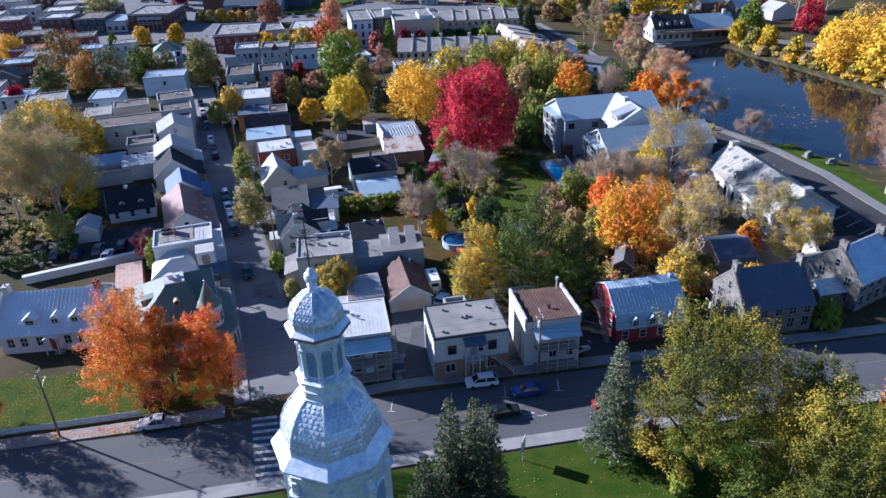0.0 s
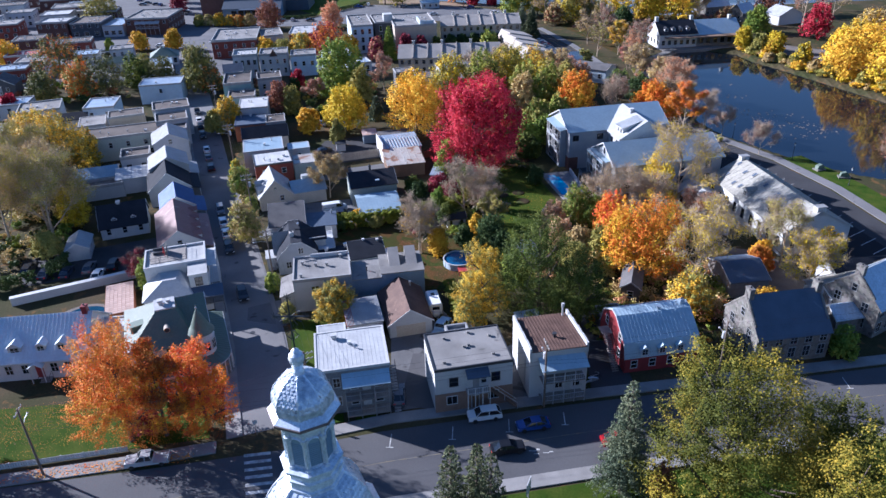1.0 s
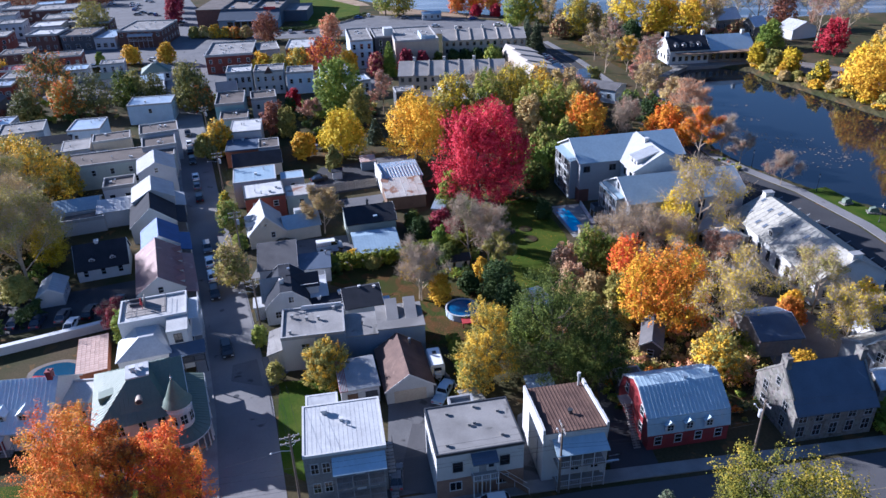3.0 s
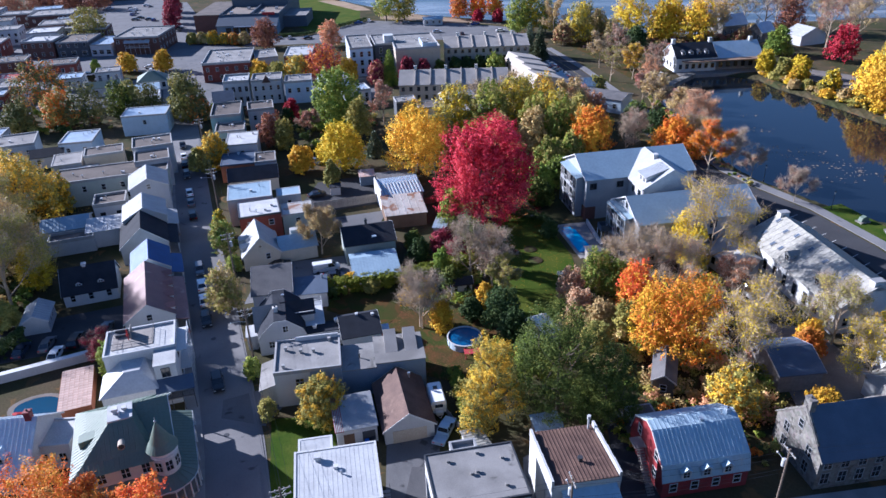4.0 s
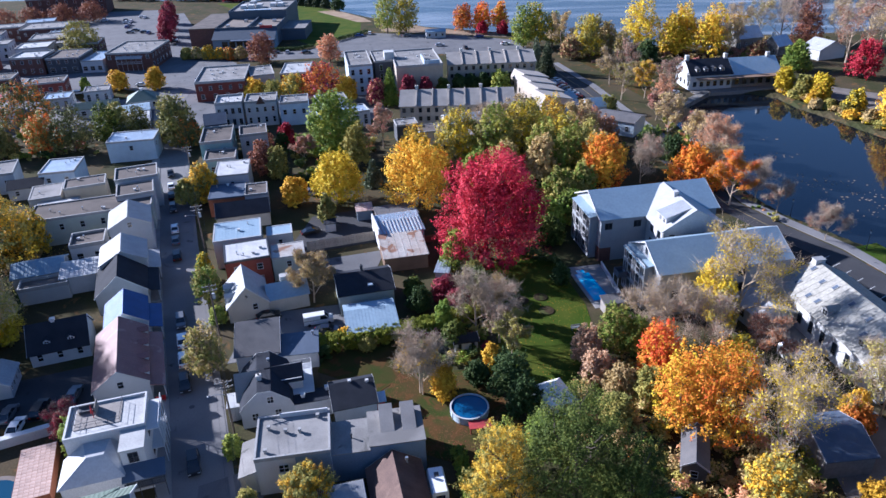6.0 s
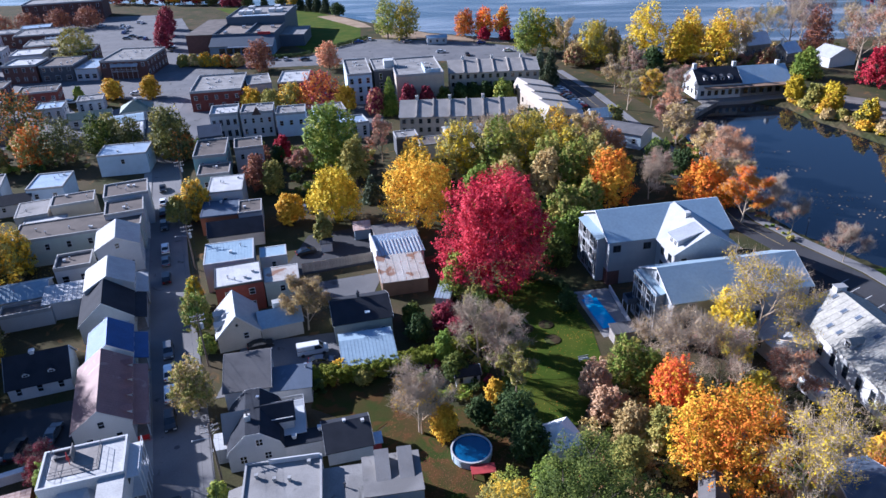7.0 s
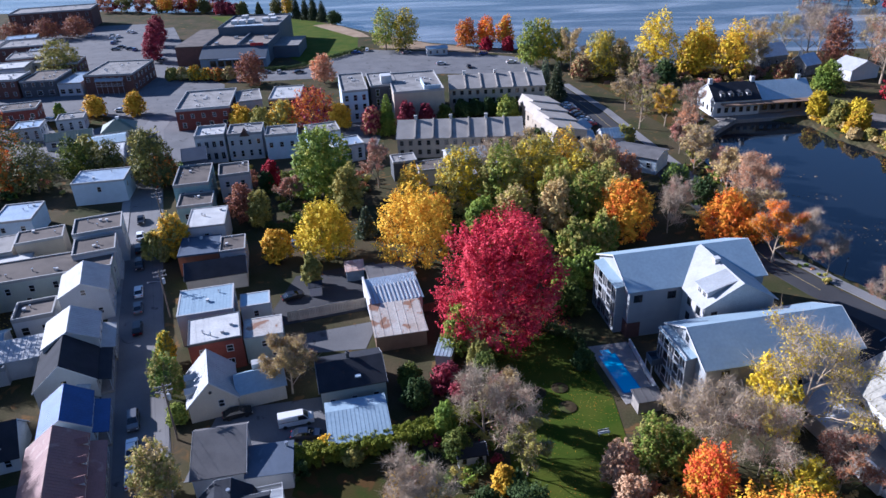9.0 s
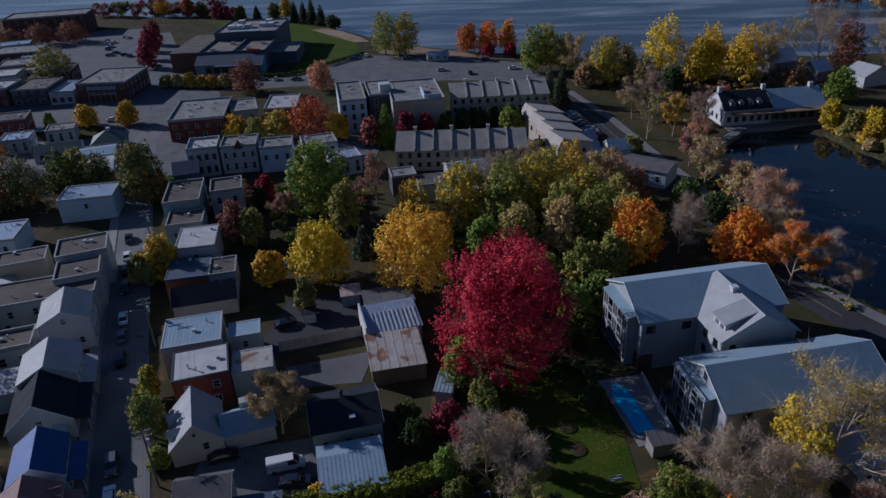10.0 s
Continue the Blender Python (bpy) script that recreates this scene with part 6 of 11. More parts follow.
def grey_gambrel():
    h = base("house", "grey clapboard house with gambrel roof, white trim and dark extensions", -36.2, 112.2, 16.5, 7.8, 9.6)
    prof = [(0, 3.2), (0.06, 4.0), (0.36, 6.2), (0.62, 6.2), (0.94, 4.2), (1, 3.0)]
    pitched(h, 0, 0, 7.8, 9.6, prof, "y", "pale_grey_wall", "dark_shingle", over=0.3)
    window(h, "f", 4.5, 4.0, 0.85, 1.1, "cross")
    window(h, "f", 5.4, 1.5, 0.85, 1.1, "cross")
    window(h, "f", 2.0, 1.3, 0.85, 1.2, "cross")
    # cross wing west and roof
    part("west_gable_roof", Geo().extrude([(2.4, 3.1), (5.2, 6.3), (8.2, 3.1), (8.2, 3.25), (5.2, 6.5), (2.4, 3.25)], "x", -0.6, 3.4), MAT["taupe_shingle"], h)
    part("west_gable", Geo().extrude([(2.7, 0), (2.7, 3.1), (5.2, 6.2), (7.9, 3.1), (7.9, 0)], "x", -0.4, 0.3), MAT["white_wall"], h)
    part("porch", Geo().box(-2.0, 2.2, -0.05, -0.4, 5.4, 2.6), MAT["white_wall"], h)
    part("porch_roof", Geo().box(-2.2, 2.0, 2.6, -0.2, 5.6, 2.75), MAT["white_metal"], h)
    # east dormer and terrace
    part("east_wing", Geo().box(4.6, 3.4, 0, 9.4, 7.4, 5.2), MAT["white_wall"], h)
    part("east_wing_roof", Geo().extrude([(3.1, 4.7), (5.4, 6.3), (7.6, 4.9), (7.6, 5.05), (5.4, 6.5), (3.1, 4.9)], "x", 4.0, 9.7), MAT["dark_shingle"], h)
    part("terrace", Geo().box(7.8, 2.0, 0, 11.0, 9.6, 3.2), MAT["grey_wall"], h)
    g = Geo()
    for (x0, y0), (x1, y1) in (((9.6, 9.5), (11.0, 9.5)), ((11.0, 2.0), (11.0, 9.5)), ((7.8, 9.5), (9.6, 9.5))):
        g.rod((x0, y0, 4.1), (x1, y1, 4.1), 0.05, n=4).rod((x0, y0, 3.5), (x1, y1, 3.5), 0.03, n=4)
        for k in range(6):
            t = k / 5
            g.rod((x0 + (x1 - x0) * t, y0 + (y1 - y0) * t, 3.2), (x0 + (x1 - x0) * t, y0 + (y1 - y0) * t, 4.15), 0.04, n=4)
    part("railing", g, MAT["trim"], h)
    part("rear_flat", Geo().box(7.8, -0.2, 0, 13.8, 2.6, 3.0), MAT["white_wall"], h)
    part("rear_flat_roof", Geo().box(7.7, -0.3, 3.0, 13.9, 2.7, 3.12), MAT["dark_shingle"], h)
    hood(h, 9.2, 1.2, 3.1, 0.5, 0.7)
    hood(h, 12.9, 2.0, 3.1, 0.5, 0.7)
    chimney(h, 3.2, 3.0, 5.4, 7.2, 0.7, 0.7, "pale_stone")
    stack(h, 4.6, 7.4, 6.0, 0.16, 0.8)
    b = base("house", "low dark-roofed annex with white walls", -22.6, 113.8, 18, 6.4, 5.4)
    pitched(b, 0, 0, 6.4, 5.4, [(0, 2.4), (0.75, 4.0), (1, 3.4)], "x", "white_wall", "dark_shingle", over=0.3)
    hood(b, 5.6, 3.4, 3.8, 0.35, 0.5)
    hood(b, 3.0, 4.0, 3.9, 0.35, 0.5)
    lean_shed(-17.6, 116.2, 15, 2.2, 1.4, 1.9, 2.3, "red_paint", "tin", "small red shed with white frame", win=0)


def beige_gable():
    h = base("house", "beige house with steep pale metal roof and round gable window", -47.3, 140.2, 22.0, 7.4, 9.0)
    pitched(h, 0, 0, 7.4, 9.0, gable(3.2, 6.9), "y", "beige_wall", "white_metal", over=0.45, seams=0.6)
    window(h, "f", 4.9, 2.0, 0.8, 1.2)
    part("round_window", Geo().ring([(0.28, 0), (0.28, 0.08)], 16), MAT["glass"], h, at=pose(3.6, 0.02, 5.0, 90, 0, 0))
    for y in (2.2, 5.8):
        dormer(h, -0.1, y, 3.6, 1.3, 1.8, 1.0, "l", wall="white_wall", roof="white_metal")
    b = base("house", "beige wing with pale blue metal roof", -40.6, 143.6, 22.0, 7.4, 5.6)
    pitched(b, 0, 0, 7.4, 5.6, gable(2.9, 4.7), "x", "beige_wall", "shade_blue_metal", over=0.3, seams=0.6)
    stack(b, 5.6, 2.0, 4.2, 0.16, 1.6)
    part("roof_box", Geo().box(2.8, 4.2, 3.6, 5.6, 5.6, 5.0), MAT["white_metal"], b)


def brown_low():
    h = base("house", "low white house with brown-grey metal roof", -41.0, 125.2, 14.0, 7.0, 8.4)
    pitched(h, 0, 0, 7.0, 8.4, [(0, 3.6), (0.85, 5.6), (1, 4.8)], "x", "white_wall", "grey_shingle", over=0.4, seams=0.0)
    b = base("house", "low annex with dark blue roof", -34.0, 126.2, 12.0, 6.2, 5.4)
    part("wall", Geo().box(0, 0, -0.05, 6.2, 5.4, 3.0), MAT["white_wall"], b)
    part("roof", Geo().extrude([(-0.2, 2.98), (5.6, 3.5), (5.6, 3.62), (-0.2, 3.1)], "x", -0.2, 6.4), MAT["slate"], b)
    stack(b, 5.4, 4.6, 3.3, 0.16, 1.0)


corner_block()
grey_gambrel()
beige_gable()
brown_low()
h = flathouse(-51.3, 152.0, 20.0, 8.8, 8.2, 6.2, "red_brick", "white_membrane", "red brick house with white flat roof", "dark_trim", 0.12, (("f", 3.7, 2, 1.0, 1.2), ("l", 3.6, 2, 0.9, 1.3)), 4)
window(h, "f", 6.4, 0.9, 1.1, 1.2, "split")
h = flathouse(-43.0, 155.6, 17.0, 6.6, 6.0, 5.2, "sage_wall", "rusty_tin", "grey-green annex with stained white roof", "trim", 0.1, (("f", 3.0, 1, 0.9, 1.2),), 0)
window(h, "f", 4.8, 0.9, 0.8, 0.9, "cross")
h = flathouse(-56.6, 160.6, 17.0, 9.8, 9.2, 6.4, "white_wall", "shade_blue_metal", "white house with pale blue flat metal roof", "white_metal", 0.1, (("l", 3.4, 2, 0.9, 1.3), ("r", 3.4, 2, 0.9, 1.3)), 2, seams=0.6)
flathouse(-46.8, 165.6, 17.0, 5.4, 4.6, 5.2, "white_wall", "shade_blue_metal", "small rear wing with blue metal roof", "white_metal", 0.1, (("f", 2.8, 1, 0.8, 1.2),), 0)
h = gabled(-62.5, 178.5, 17, 12.0, 6.6, 3.4, 5.6, "x", "beige_wall", "dark_shingle", "beige cottage with dark roof and pale gable")
h = flathouse(-67.0, 186.2, 14.0, 8.4, 8.8, 4.8, "orange_wall", "slate", "low orange-walled house with slate-grey flat roof", "slate", 0.1, (("f", 1.6, 2, 0.9, 1.2),), 2)
h = flathouse(-58.6, 188.2, 16.0, 5.4, 7.2, 4.7, "grey_wall", "dark_membrane", "grey clapboard block with dark flat roof", "trim", 0.3, (("f", 2.4, 2, 0.7, 1.1), ("r", 2.2, 2, 0.7, 1.1)), 2)
h = flathouse(-68.8, 196.6, 14.0, 8.4, 10.6, 6.4, "pale_grey_wall", "white_membrane", "pale mauve-grey house with white flat roof", "trim", 0.15, (("f", 3.4, 1, 0.9, 1.2),), 3)

# ---- middle yards ----
h = gabled(-27.0, 142.6, 17.0, 10.2, 8.8, 4.4, 6.4, "x", "sage_wall", "dark_shingle", "sage house with black shingle roof and skylight", wins=(("f", 1.4, 3, 0.8, 1.1),))
part("skylight", Geo().box(5.6, 1.0, 5.0, 6.5, 2.2, 5.2), MAT["pale_blue_wall"], h, at=pose(0, 0, 0.1))
chimney(h, 5.0, 5.0, 5.6, 7.4, 0.5, 0.5, "dark_wall")
h = base("carport", "open carport with sloping white metal roof", -23.8, 133.0, 15.5, 8.9, 8.4, "carport")
part("roof", Geo().extrude([(-0.2, 2.7), (5.8, 3.7), (8.6, 3.3), (8.6, 3.42), (5.8, 3.82), (-0.2, 2.82)], "x", -0.2, 9.1), MAT["shade_blue_metal"], h)
g = Geo()
for i in range(16):
    x = -0.1 + i * 0.6
    g.extrude([(-0.2, 2.82), (5.8, 3.82), (5.8, 3.845), (-0.2, 2.845)], "x", x - 0.025, x + 0.025)
part("roof_seams", g, MAT["shade_blue_metal"], h)
for x in (0.1, 3.0, 5.9, 8.7):
    for y in (0.2, 8.2):
        part("post", Geo().box(x - 0.08, y - 0.08, -0.05, x + 0.08, y + 0.08, 2.8 if y < 1 else 3.3), MAT["grey_wood"], h)
part("back_wall", Geo().box(0.1, 8.3, 0, 8.8, 8.4, 3.2), MAT["grey_wood"], h)
lean_shed(-20.8, 159.0, 14.7, 9.0, 9.4, 3.2, 3.9, "brown_trim", "rusty_tin", "workshop with pale rust-stained metal roof", "shed", 1.5)
h = lean_shed(-22.8, 168.8, 18.5, 9.6, 7.8, 3.6, 4.6, "white_wall", "tin", "workshop with boldly ribbed metal roof", "shed", 0.3)
part("gable_wall", Geo().box(-0.5, -0.2, -0.05, -0.2, 8.4, 5.2), MAT["white_plaster"], h)
g = Geo()
for i in range(12):
    x = 0.6 + i * 0.78
    g.extrude([(-0.2, 3.7), (-0.2, 3.85), (5.4, 4.6), (5.4, 4.4)], "x", x - 0.12, x + 0.12)
tagged(part("roof_ridge", g, MAT["white_metal"], h), kind="stuff")
lean_shed(-24.6, 178.4, 18.5, 9.2, 6.4, 3.2, 3.0, "grey_wood", "grey_shingle", "low flat-roofed storehouse behind the houses", "shed", 3.0)
lean_shed(-30.5, 183.5, 14, 3.6, 3.4, 2.5, 2.9, "blue_grey_wall", "terracotta", "garden shed with red-brown roof", "shed", 1.2)
lean_shed(-37.0, 177.6, 14, 2.4, 2.0, 2.1, 2.3, "white_wall", "dark_shingle", "tiny white shed with dark roof", "shed", 1.2)
h = base("shed", "white clapboard garden shed with dark roof", -5.3, 131.4, 14.0, 3.9, 2.6, "shed")
pitched(h, 0, 0, 3.9, 2.6, gable(1.9, 2.8), "x", "white_wall", "dark_shingle", over=0.2)
for x in (0.8, 3.1):
    window(h, "f", x, 0.8, 0.4, 0.8, "bar", "dark_trim")
door(h, "f", 1.95, 1.1, 1.7, "white_plaster", 0.02)
lean_shed(-10.2, 155.0, -8, 2.6, 4.2, 2.4, 2.7, "white_wall", "tin", "small shed with pale roof", "shed", 0.6)
h = base("garden_tent", "white peaked garden tent in the trees", 8.6, 114.6, 25, 5.4, 5.4, "tent")
part("walls", Geo().box(0, 0, -0.05, 5.4, 5.4, 2.3), MAT["tent_white"], h)
part("canopy", Geo().add([(-0.2, -0.2, 2.3), (5.6, -0.2, 2.3), (5.6, 5.6, 2.3), (-0.2, 5.6, 2.3), (2.7, 2.7, 4.4)], [(3, 2, 1, 0), (0, 1, 4), (1, 2, 4), (2, 3, 4), (3, 0, 4)]), MAT["tent_white"], h)

# ---- apartment block by the pond ----
def bay_front(h, side_x, y0, y1, z1):
    """Three storeys of glazed bays on the west gable: sill, dark panes and white mullions, one open balcony bay a storey."""
    x = side_x - 1.7
    n = 5
    step = (y1 - y0 - 0.12) / n
    for k in range(3):
        z = 0.4 + k * 3.0
        b = part("balcony", Geo().box(x - 0.04, y0, z - 0.16, side_x, y1, z), MAT["condo_wall"], h)
        for i in range(n + 1):
            y = y0 + 0.06 + step * i
            part("mullion", Geo().box(x, y - 0.07, z, x + 0.14, y + 0.07, z + 2.84), MAT["trim"], b)
        for i in range(n):
            ya, yb = y0 + 0.13 + step * i, y0 - 0.01 + step * (i + 1)
            if i in (1, 3):
                part("balcony_rail", Geo().box(x + 0.02, ya, z + 0.98, x + 0.09, yb, z + 1.06), MAT["trim"], b)
                part("balcony_screen", Geo().box(x + 0.04, ya, z + 0.08, x + 0.07, yb, z + 0.95), MAT["dark_trim"], b)
                part("pane", Geo().box(side_x - 0.05, ya, z + 0.1, side_x + 0.03, yb, z + 2.5), MAT["dark_trim"], b)
            else:
                part("apron", Geo().box(x + 0.03, ya, z, x + 0.12, yb, z + 0.5), MAT["condo_wall"], b)
                part("pane", Geo().box(x + 0.06, ya, z + 0.5, x + 0.1, yb, z + 2.6), MAT["dark_trim"], b)
                part("glazing_bar", Geo().box(x + 0.02, (ya + yb) / 2 - 0.05, z + 0.5, x + 0.06, (ya + yb) / 2 + 0.05, z + 2.6), MAT["trim"], b)
        part("fascia", Geo().box(x + 0.02, y0, z + 2.6, x + 0.12, y1, z + 2.84), MAT["condo_wall"], b)
    part("bay_cover", Geo().extrude([(side_x, z1), (x - 0.2, z1 - 0.32), (x - 0.2, z1 - 0.2), (side_x, z1 + 0.14)], "y", y0 - 0.2, y1 + 0.2), MAT["shade_blue_metal"], h)
    for y in (y0 - 0.01, y1 - 0.07):
        part("bay_end", Geo().box(x + 0.1, y, 0, side_x, y + 0.08, z1 - 0.3), MAT["condo_wall"], h)


def apartments():
    h = base("apartment_building", "grey apartment house with shade-blue tinted metal roof and stacked balconies", 23.2, 163.5, 13.5, 25.0, 14.0, "apartment house")
    # main roof: pale metal, coloured blue as its shaded slope looks
    pitched(h, 0, 0, 25.0, 14.0, gable(9.6, 13.0), "x", "condo_wall", "shade_blue_metal", over=0.5, gable_over=0.5)
    bay_front(h, 0, 2.0, 12.0, 9.6)
    part("brick_base", Geo().box(-0.06, -0.06, -0.05, 2.4, 2.0, 3.0), MAT["brown_brick"], h)
    window(h, "f", 1.6, 7.2, 1.4, 1.3, "split", "dark_trim")
    window(h, "f", 7.8, 7.2, 1.4, 1.3, "split", "dark_trim")
    windows(h, "r", 4.2, 4, 1.3, 1.4, "split", "dark_trim")
    windows(h, "r", 7.2, 4, 1.3, 1.4, "split", "dark_trim")
    # cross wing towards the pool side
    part("cross_wing", Geo().extrude([(9.8, -0.05), (9.8, 9.6), (16.0, 13.2), (22.2, 9.6), (22.2, -0.05)], "y", -7.5, 4.0), MAT["white_wall"], h)
    # same roof metal, coloured white as its sunlit slope looks
    part("cross_roof_west", Geo().extrude([(9.2, 9.25), (16.0, 13.25), (16.0, 13.42), (9.2, 9.42)], "y", -7.9, 6.6), MAT["white_metal"], h)
    part("cross_roof_east", Geo().extrude([(22.8, 9.25), (16.0, 13.25), (16.0, 13.42), (22.8, 9.42)], "y", -7.9, 6.6), MAT["white_metal"], h)
    wd = part("wing_dormer", Geo().extrude([(10.7, 9.6), (10.7, 11.5), (15.4, 13.0), (15.4, 9.6)], "y", -6.2, -2.8), MAT["white_wall"], h)
    part("wing_dormer_roof", Geo().extrude([(10.3, 11.42), (10.3, 11.55), (15.6, 13.25), (15.6, 13.1)], "y", -6.5, -2.5), MAT["white_metal"], wd)
    g = Geo()
    for i in range(9):
        g.extrude([(10.3, 11.56), (15.6, 13.26), (15.6, 13.31), (10.3, 11.61)], "y", -6.3 + i * 0.45, -6.24 + i * 0.45)
    tagged(part("roof_seam", g, MAT["tin"], wd), kind="stuff")
    for y in (-5.7, -4.2):
        part("dormer_window", Geo().box(10.66, y, 10.1, 10.71, y + 0.9, 11.3), MAT["dark_trim"], wd)
        part("glazing_bar", Geo().box(10.63, y + 0.42, 10.1, 10.67, y + 0.48, 11.3).box(10.63, y, 10.75, 10.67, y + 0.9, 10.8), MAT["trim"], wd)
    hood(h, 15.4, 0.2, 13.0, 0.8, 1.1)
    window(h, "f", 11.6, 6.8, 0.9, 1.5, "split", "dark_trim", y=-7.5)
    for y in (-5.6, -2.6):
        for z in (4.0, 7.0):
            part("side_window", Geo().box(9.72, y - 0.6, z, 9.82, y + 0.6, z + 1.5), MAT["glass"], h)
    b = base("apartment_building", "pale grey apartment wing with metal roof tinted shade-blue", 30.6, 142.6, 13.5, 25.0, 12.4, "apartment house")
    pitched(b, 0, 0, 25.0, 12.4, gable(9.0, 12.2), "x", "condo_wall", "shade_blue_metal", over=0.5, gable_over=0.5)
    bay_front(b, 0, 3.0, 11.8, 9.0)
    for z in (6.6, 3.6, 0.8):
        windows(b, "f", z, 4, 1.2, 1.5, "split", "dark_trim")
        windows(b, "r", z, 3, 1.2, 1.5, "split", "dark_trim")
    windows(b, "l", 9.8, 1, 0.8, 1.2, "bar", "dark_trim")
    sb = part("side_balcony", Geo().box(-3.6, 9.4, 3.3, -1.76, 11.6, 3.5), MAT["slate_wall"], b)
    for y in (9.4, 11.5):
        part("balcony_side", Geo().box(-3.5, y, 3.5, -1.8, y + 0.1, 4.5), MAT["slate_wall"], sb)
        part("post", Geo().box(-3.6, y - 0.02, 0, -3.48, y + 0.1, 3.3), MAT["trim"], sb)
    part("balcony_front", Geo().box(-3.6, 9.4, 3.5, -3.5, 11.6, 4.5), MAT["slate_wall"], sb)
    lo = base("outbuilding", "low pale annex with sloping metal roof", 46.6, 137.2, 19.0, 7.0, 7.4, "outbuilding")
    pitched(lo, 0, 0, 7.0, 7.4, gable(3.2, 4.5), "y", "pale_grey_wall", "white_metal", over=0.4, seams=0.8)
    windows(lo, "f", 1.2, 2, 0.9, 1.3, "bar", "dark_trim")
    window(lo, "l", 3.0, 1.2, 0.9, 1.3, "bar", "dark_trim")


apartments()

# ---- long white-roofed mill house ----
def mill():
    # local x runs south along the building
    h = base("mill_building", "long white mill house with bright patched metal roof and skylights", 52.5, 146.6, -78.2, 28.0, 13.6, "mill")
    pitched(h, 0, 0, 28.0, 13.6, gable(4.9, 8.6), "x", "white_plaster", "bright_tin", over=0.4, seams=1.2)
    windows(h, "f", 1.4, 9, 0.9, 2.0, "bar", "dark_trim")
    windows(h, "b", 1.4, 9, 0.9, 1.6, "bar", "dark_trim")
    windows(h, "l", 1.4, 2, 0.9, 1.6)
    windows(h, "r", 1.4, 3, 0.9, 1.6)
    for x in (0.6, 27.4):
        c = part("chimney", Geo().box(x - 0.6, 5.9, 7.6, x + 0.6, 7.7, 9.3), MAT["white_plaster"], h)
        part("chimney_cap", Geo().box(x - 0.72, 5.78, 9.3, x + 0.72, 7.82, 9.42), MAT["grey_trim"], c)
    for x, y in ((1.6, 5.4), (5.4, 4.6), (8.0, 5.2), (2.6, 2.2), (6.6, 1.6), (8.8, 1.8), (13.0, 4.8), (17.4, 4.6), (19.4, 2.4), (22.6, 4.8), (24.6, 3.8)):
        sk = part("skylight", Geo().box(-0.4, -0.6, 0, 0.4, 0.6, 0.1), MAT["grey_trim"], h, at=pose(x, y, 4.9 + 3.7 * y / 6.8 + 0.17, 28.6, 0, 0))
        part("pane", Geo().box(-0.3, -0.5, 0.1, 0.3, 0.5, 0.12), MAT["slate"], sk)
    for x in (12.0, 21.0):
        dormer(h, x, 1.0, 5.4, 1.6, 2.4, 1.2, wall="white_wall", roof="bright_tin")


mill()

# ---- distance: shops, terraces, museum, restaurant ----
flathouse(-166, 337, 4, 20, 25, 7.4, "brown_brick", "membrane", "brown brick commercial block with pale flat roof", "trim", 0.5, (("f", 5.0, 6, 1.2, 1.5), ("r", 5.0, 6, 1.2, 1.5), ("r", 1.4, 6, 1.2, 1.8)), 10, "shop_building", category="shop")
gallery(bpy.data.objects["shop_building"], 5, 16, 0, 1.6, 3.2, posts=6, mat="trim", roof="white_metal", roof_z=5.4)
flathouse(-191, 333, 8, 14, 18, 6.6, "dark_wall", "dark_membrane", "dark brick shop with flat roof", "grey_trim", 0.4, (("f", 4.6, 4, 1.1, 1.5), ("f", 1.0, 3, 2.0, 1.8)), 4, "shop_building", category="shop")
flathouse(-176.6, 335, 6, 9.4, 20, 5.0, "pale_grey_wall", "tin", "grey storefront with stepped gable", "trim", 0.3, (("f", 1.0, 3, 1.8, 1.8),), 3, "shop_building", category="shop")
flathouse(-206, 331, 8, 14, 14, 7.4, "brown_brick", "white_membrane", "brick corner shop with white cornice", "trim", 0.6, (("f", 5.0, 4, 1.1, 1.5), ("f", 1.2, 4, 1.1, 1.6)), 4, "shop_building", category="shop")
for k, (x, y, w, d, hh, wl, rf) in enumerate([  (-196, 360, 14, 14, 7.0, "brown_brick", "dark_membrane"), (-216, 352, 14, 14, 7.2, "pale_grey_wall", "white_membrane"), (-221, 372, 16, 14, 7.4, "brown_brick", "membrane"), (-240, 395, 22, 18, 8.0, "brown_brick", "membrane"),
                                             (-238, 360, 12, 12, 7.4, "pale_grey_wall", "membrane"), (-256, 380, 14, 12, 7.8, "grey_wall", "dark_membrane"), (-262, 404, 16, 12, 7.4, "brown_brick", "membrane"), (-228, 330, 12, 14, 7.0, "red_brick", "membrane"), (-176, 292, 14, 10, 6.0, "red_brick", "dark_membrane"), (-186, 272, 12, 9, 5.6, "red_brick", "tarp_red"), (-178, 252, 11, 9, 4.8, "red_brick", "tin")]):
    flathouse(x, y, 14 + (k % 3) * 3, w, d, hh, wl, rf, "flat-roofed town building in " + {"brown_brick": "brown brick", "pale_grey_wall": "pale render", "grey_wall": "grey siding", "red_brick": "red brick"}[wl], "trim", 0.4, (("f", hh - 3.2, 4, 1.1, 1.5), ("f", 1.2, 3, 1.4, 1.6), ("r", hh - 3.2, 3, 1.1, 1.5)), 4)
gabled(-172, 236, 14, 10, 8, 3.6, 6.4, "y", "dark_wall", "grey_shingle", "dark cottage with grey gable roof", wins=(("f", 1.4, 2, 0.9, 1.2),))
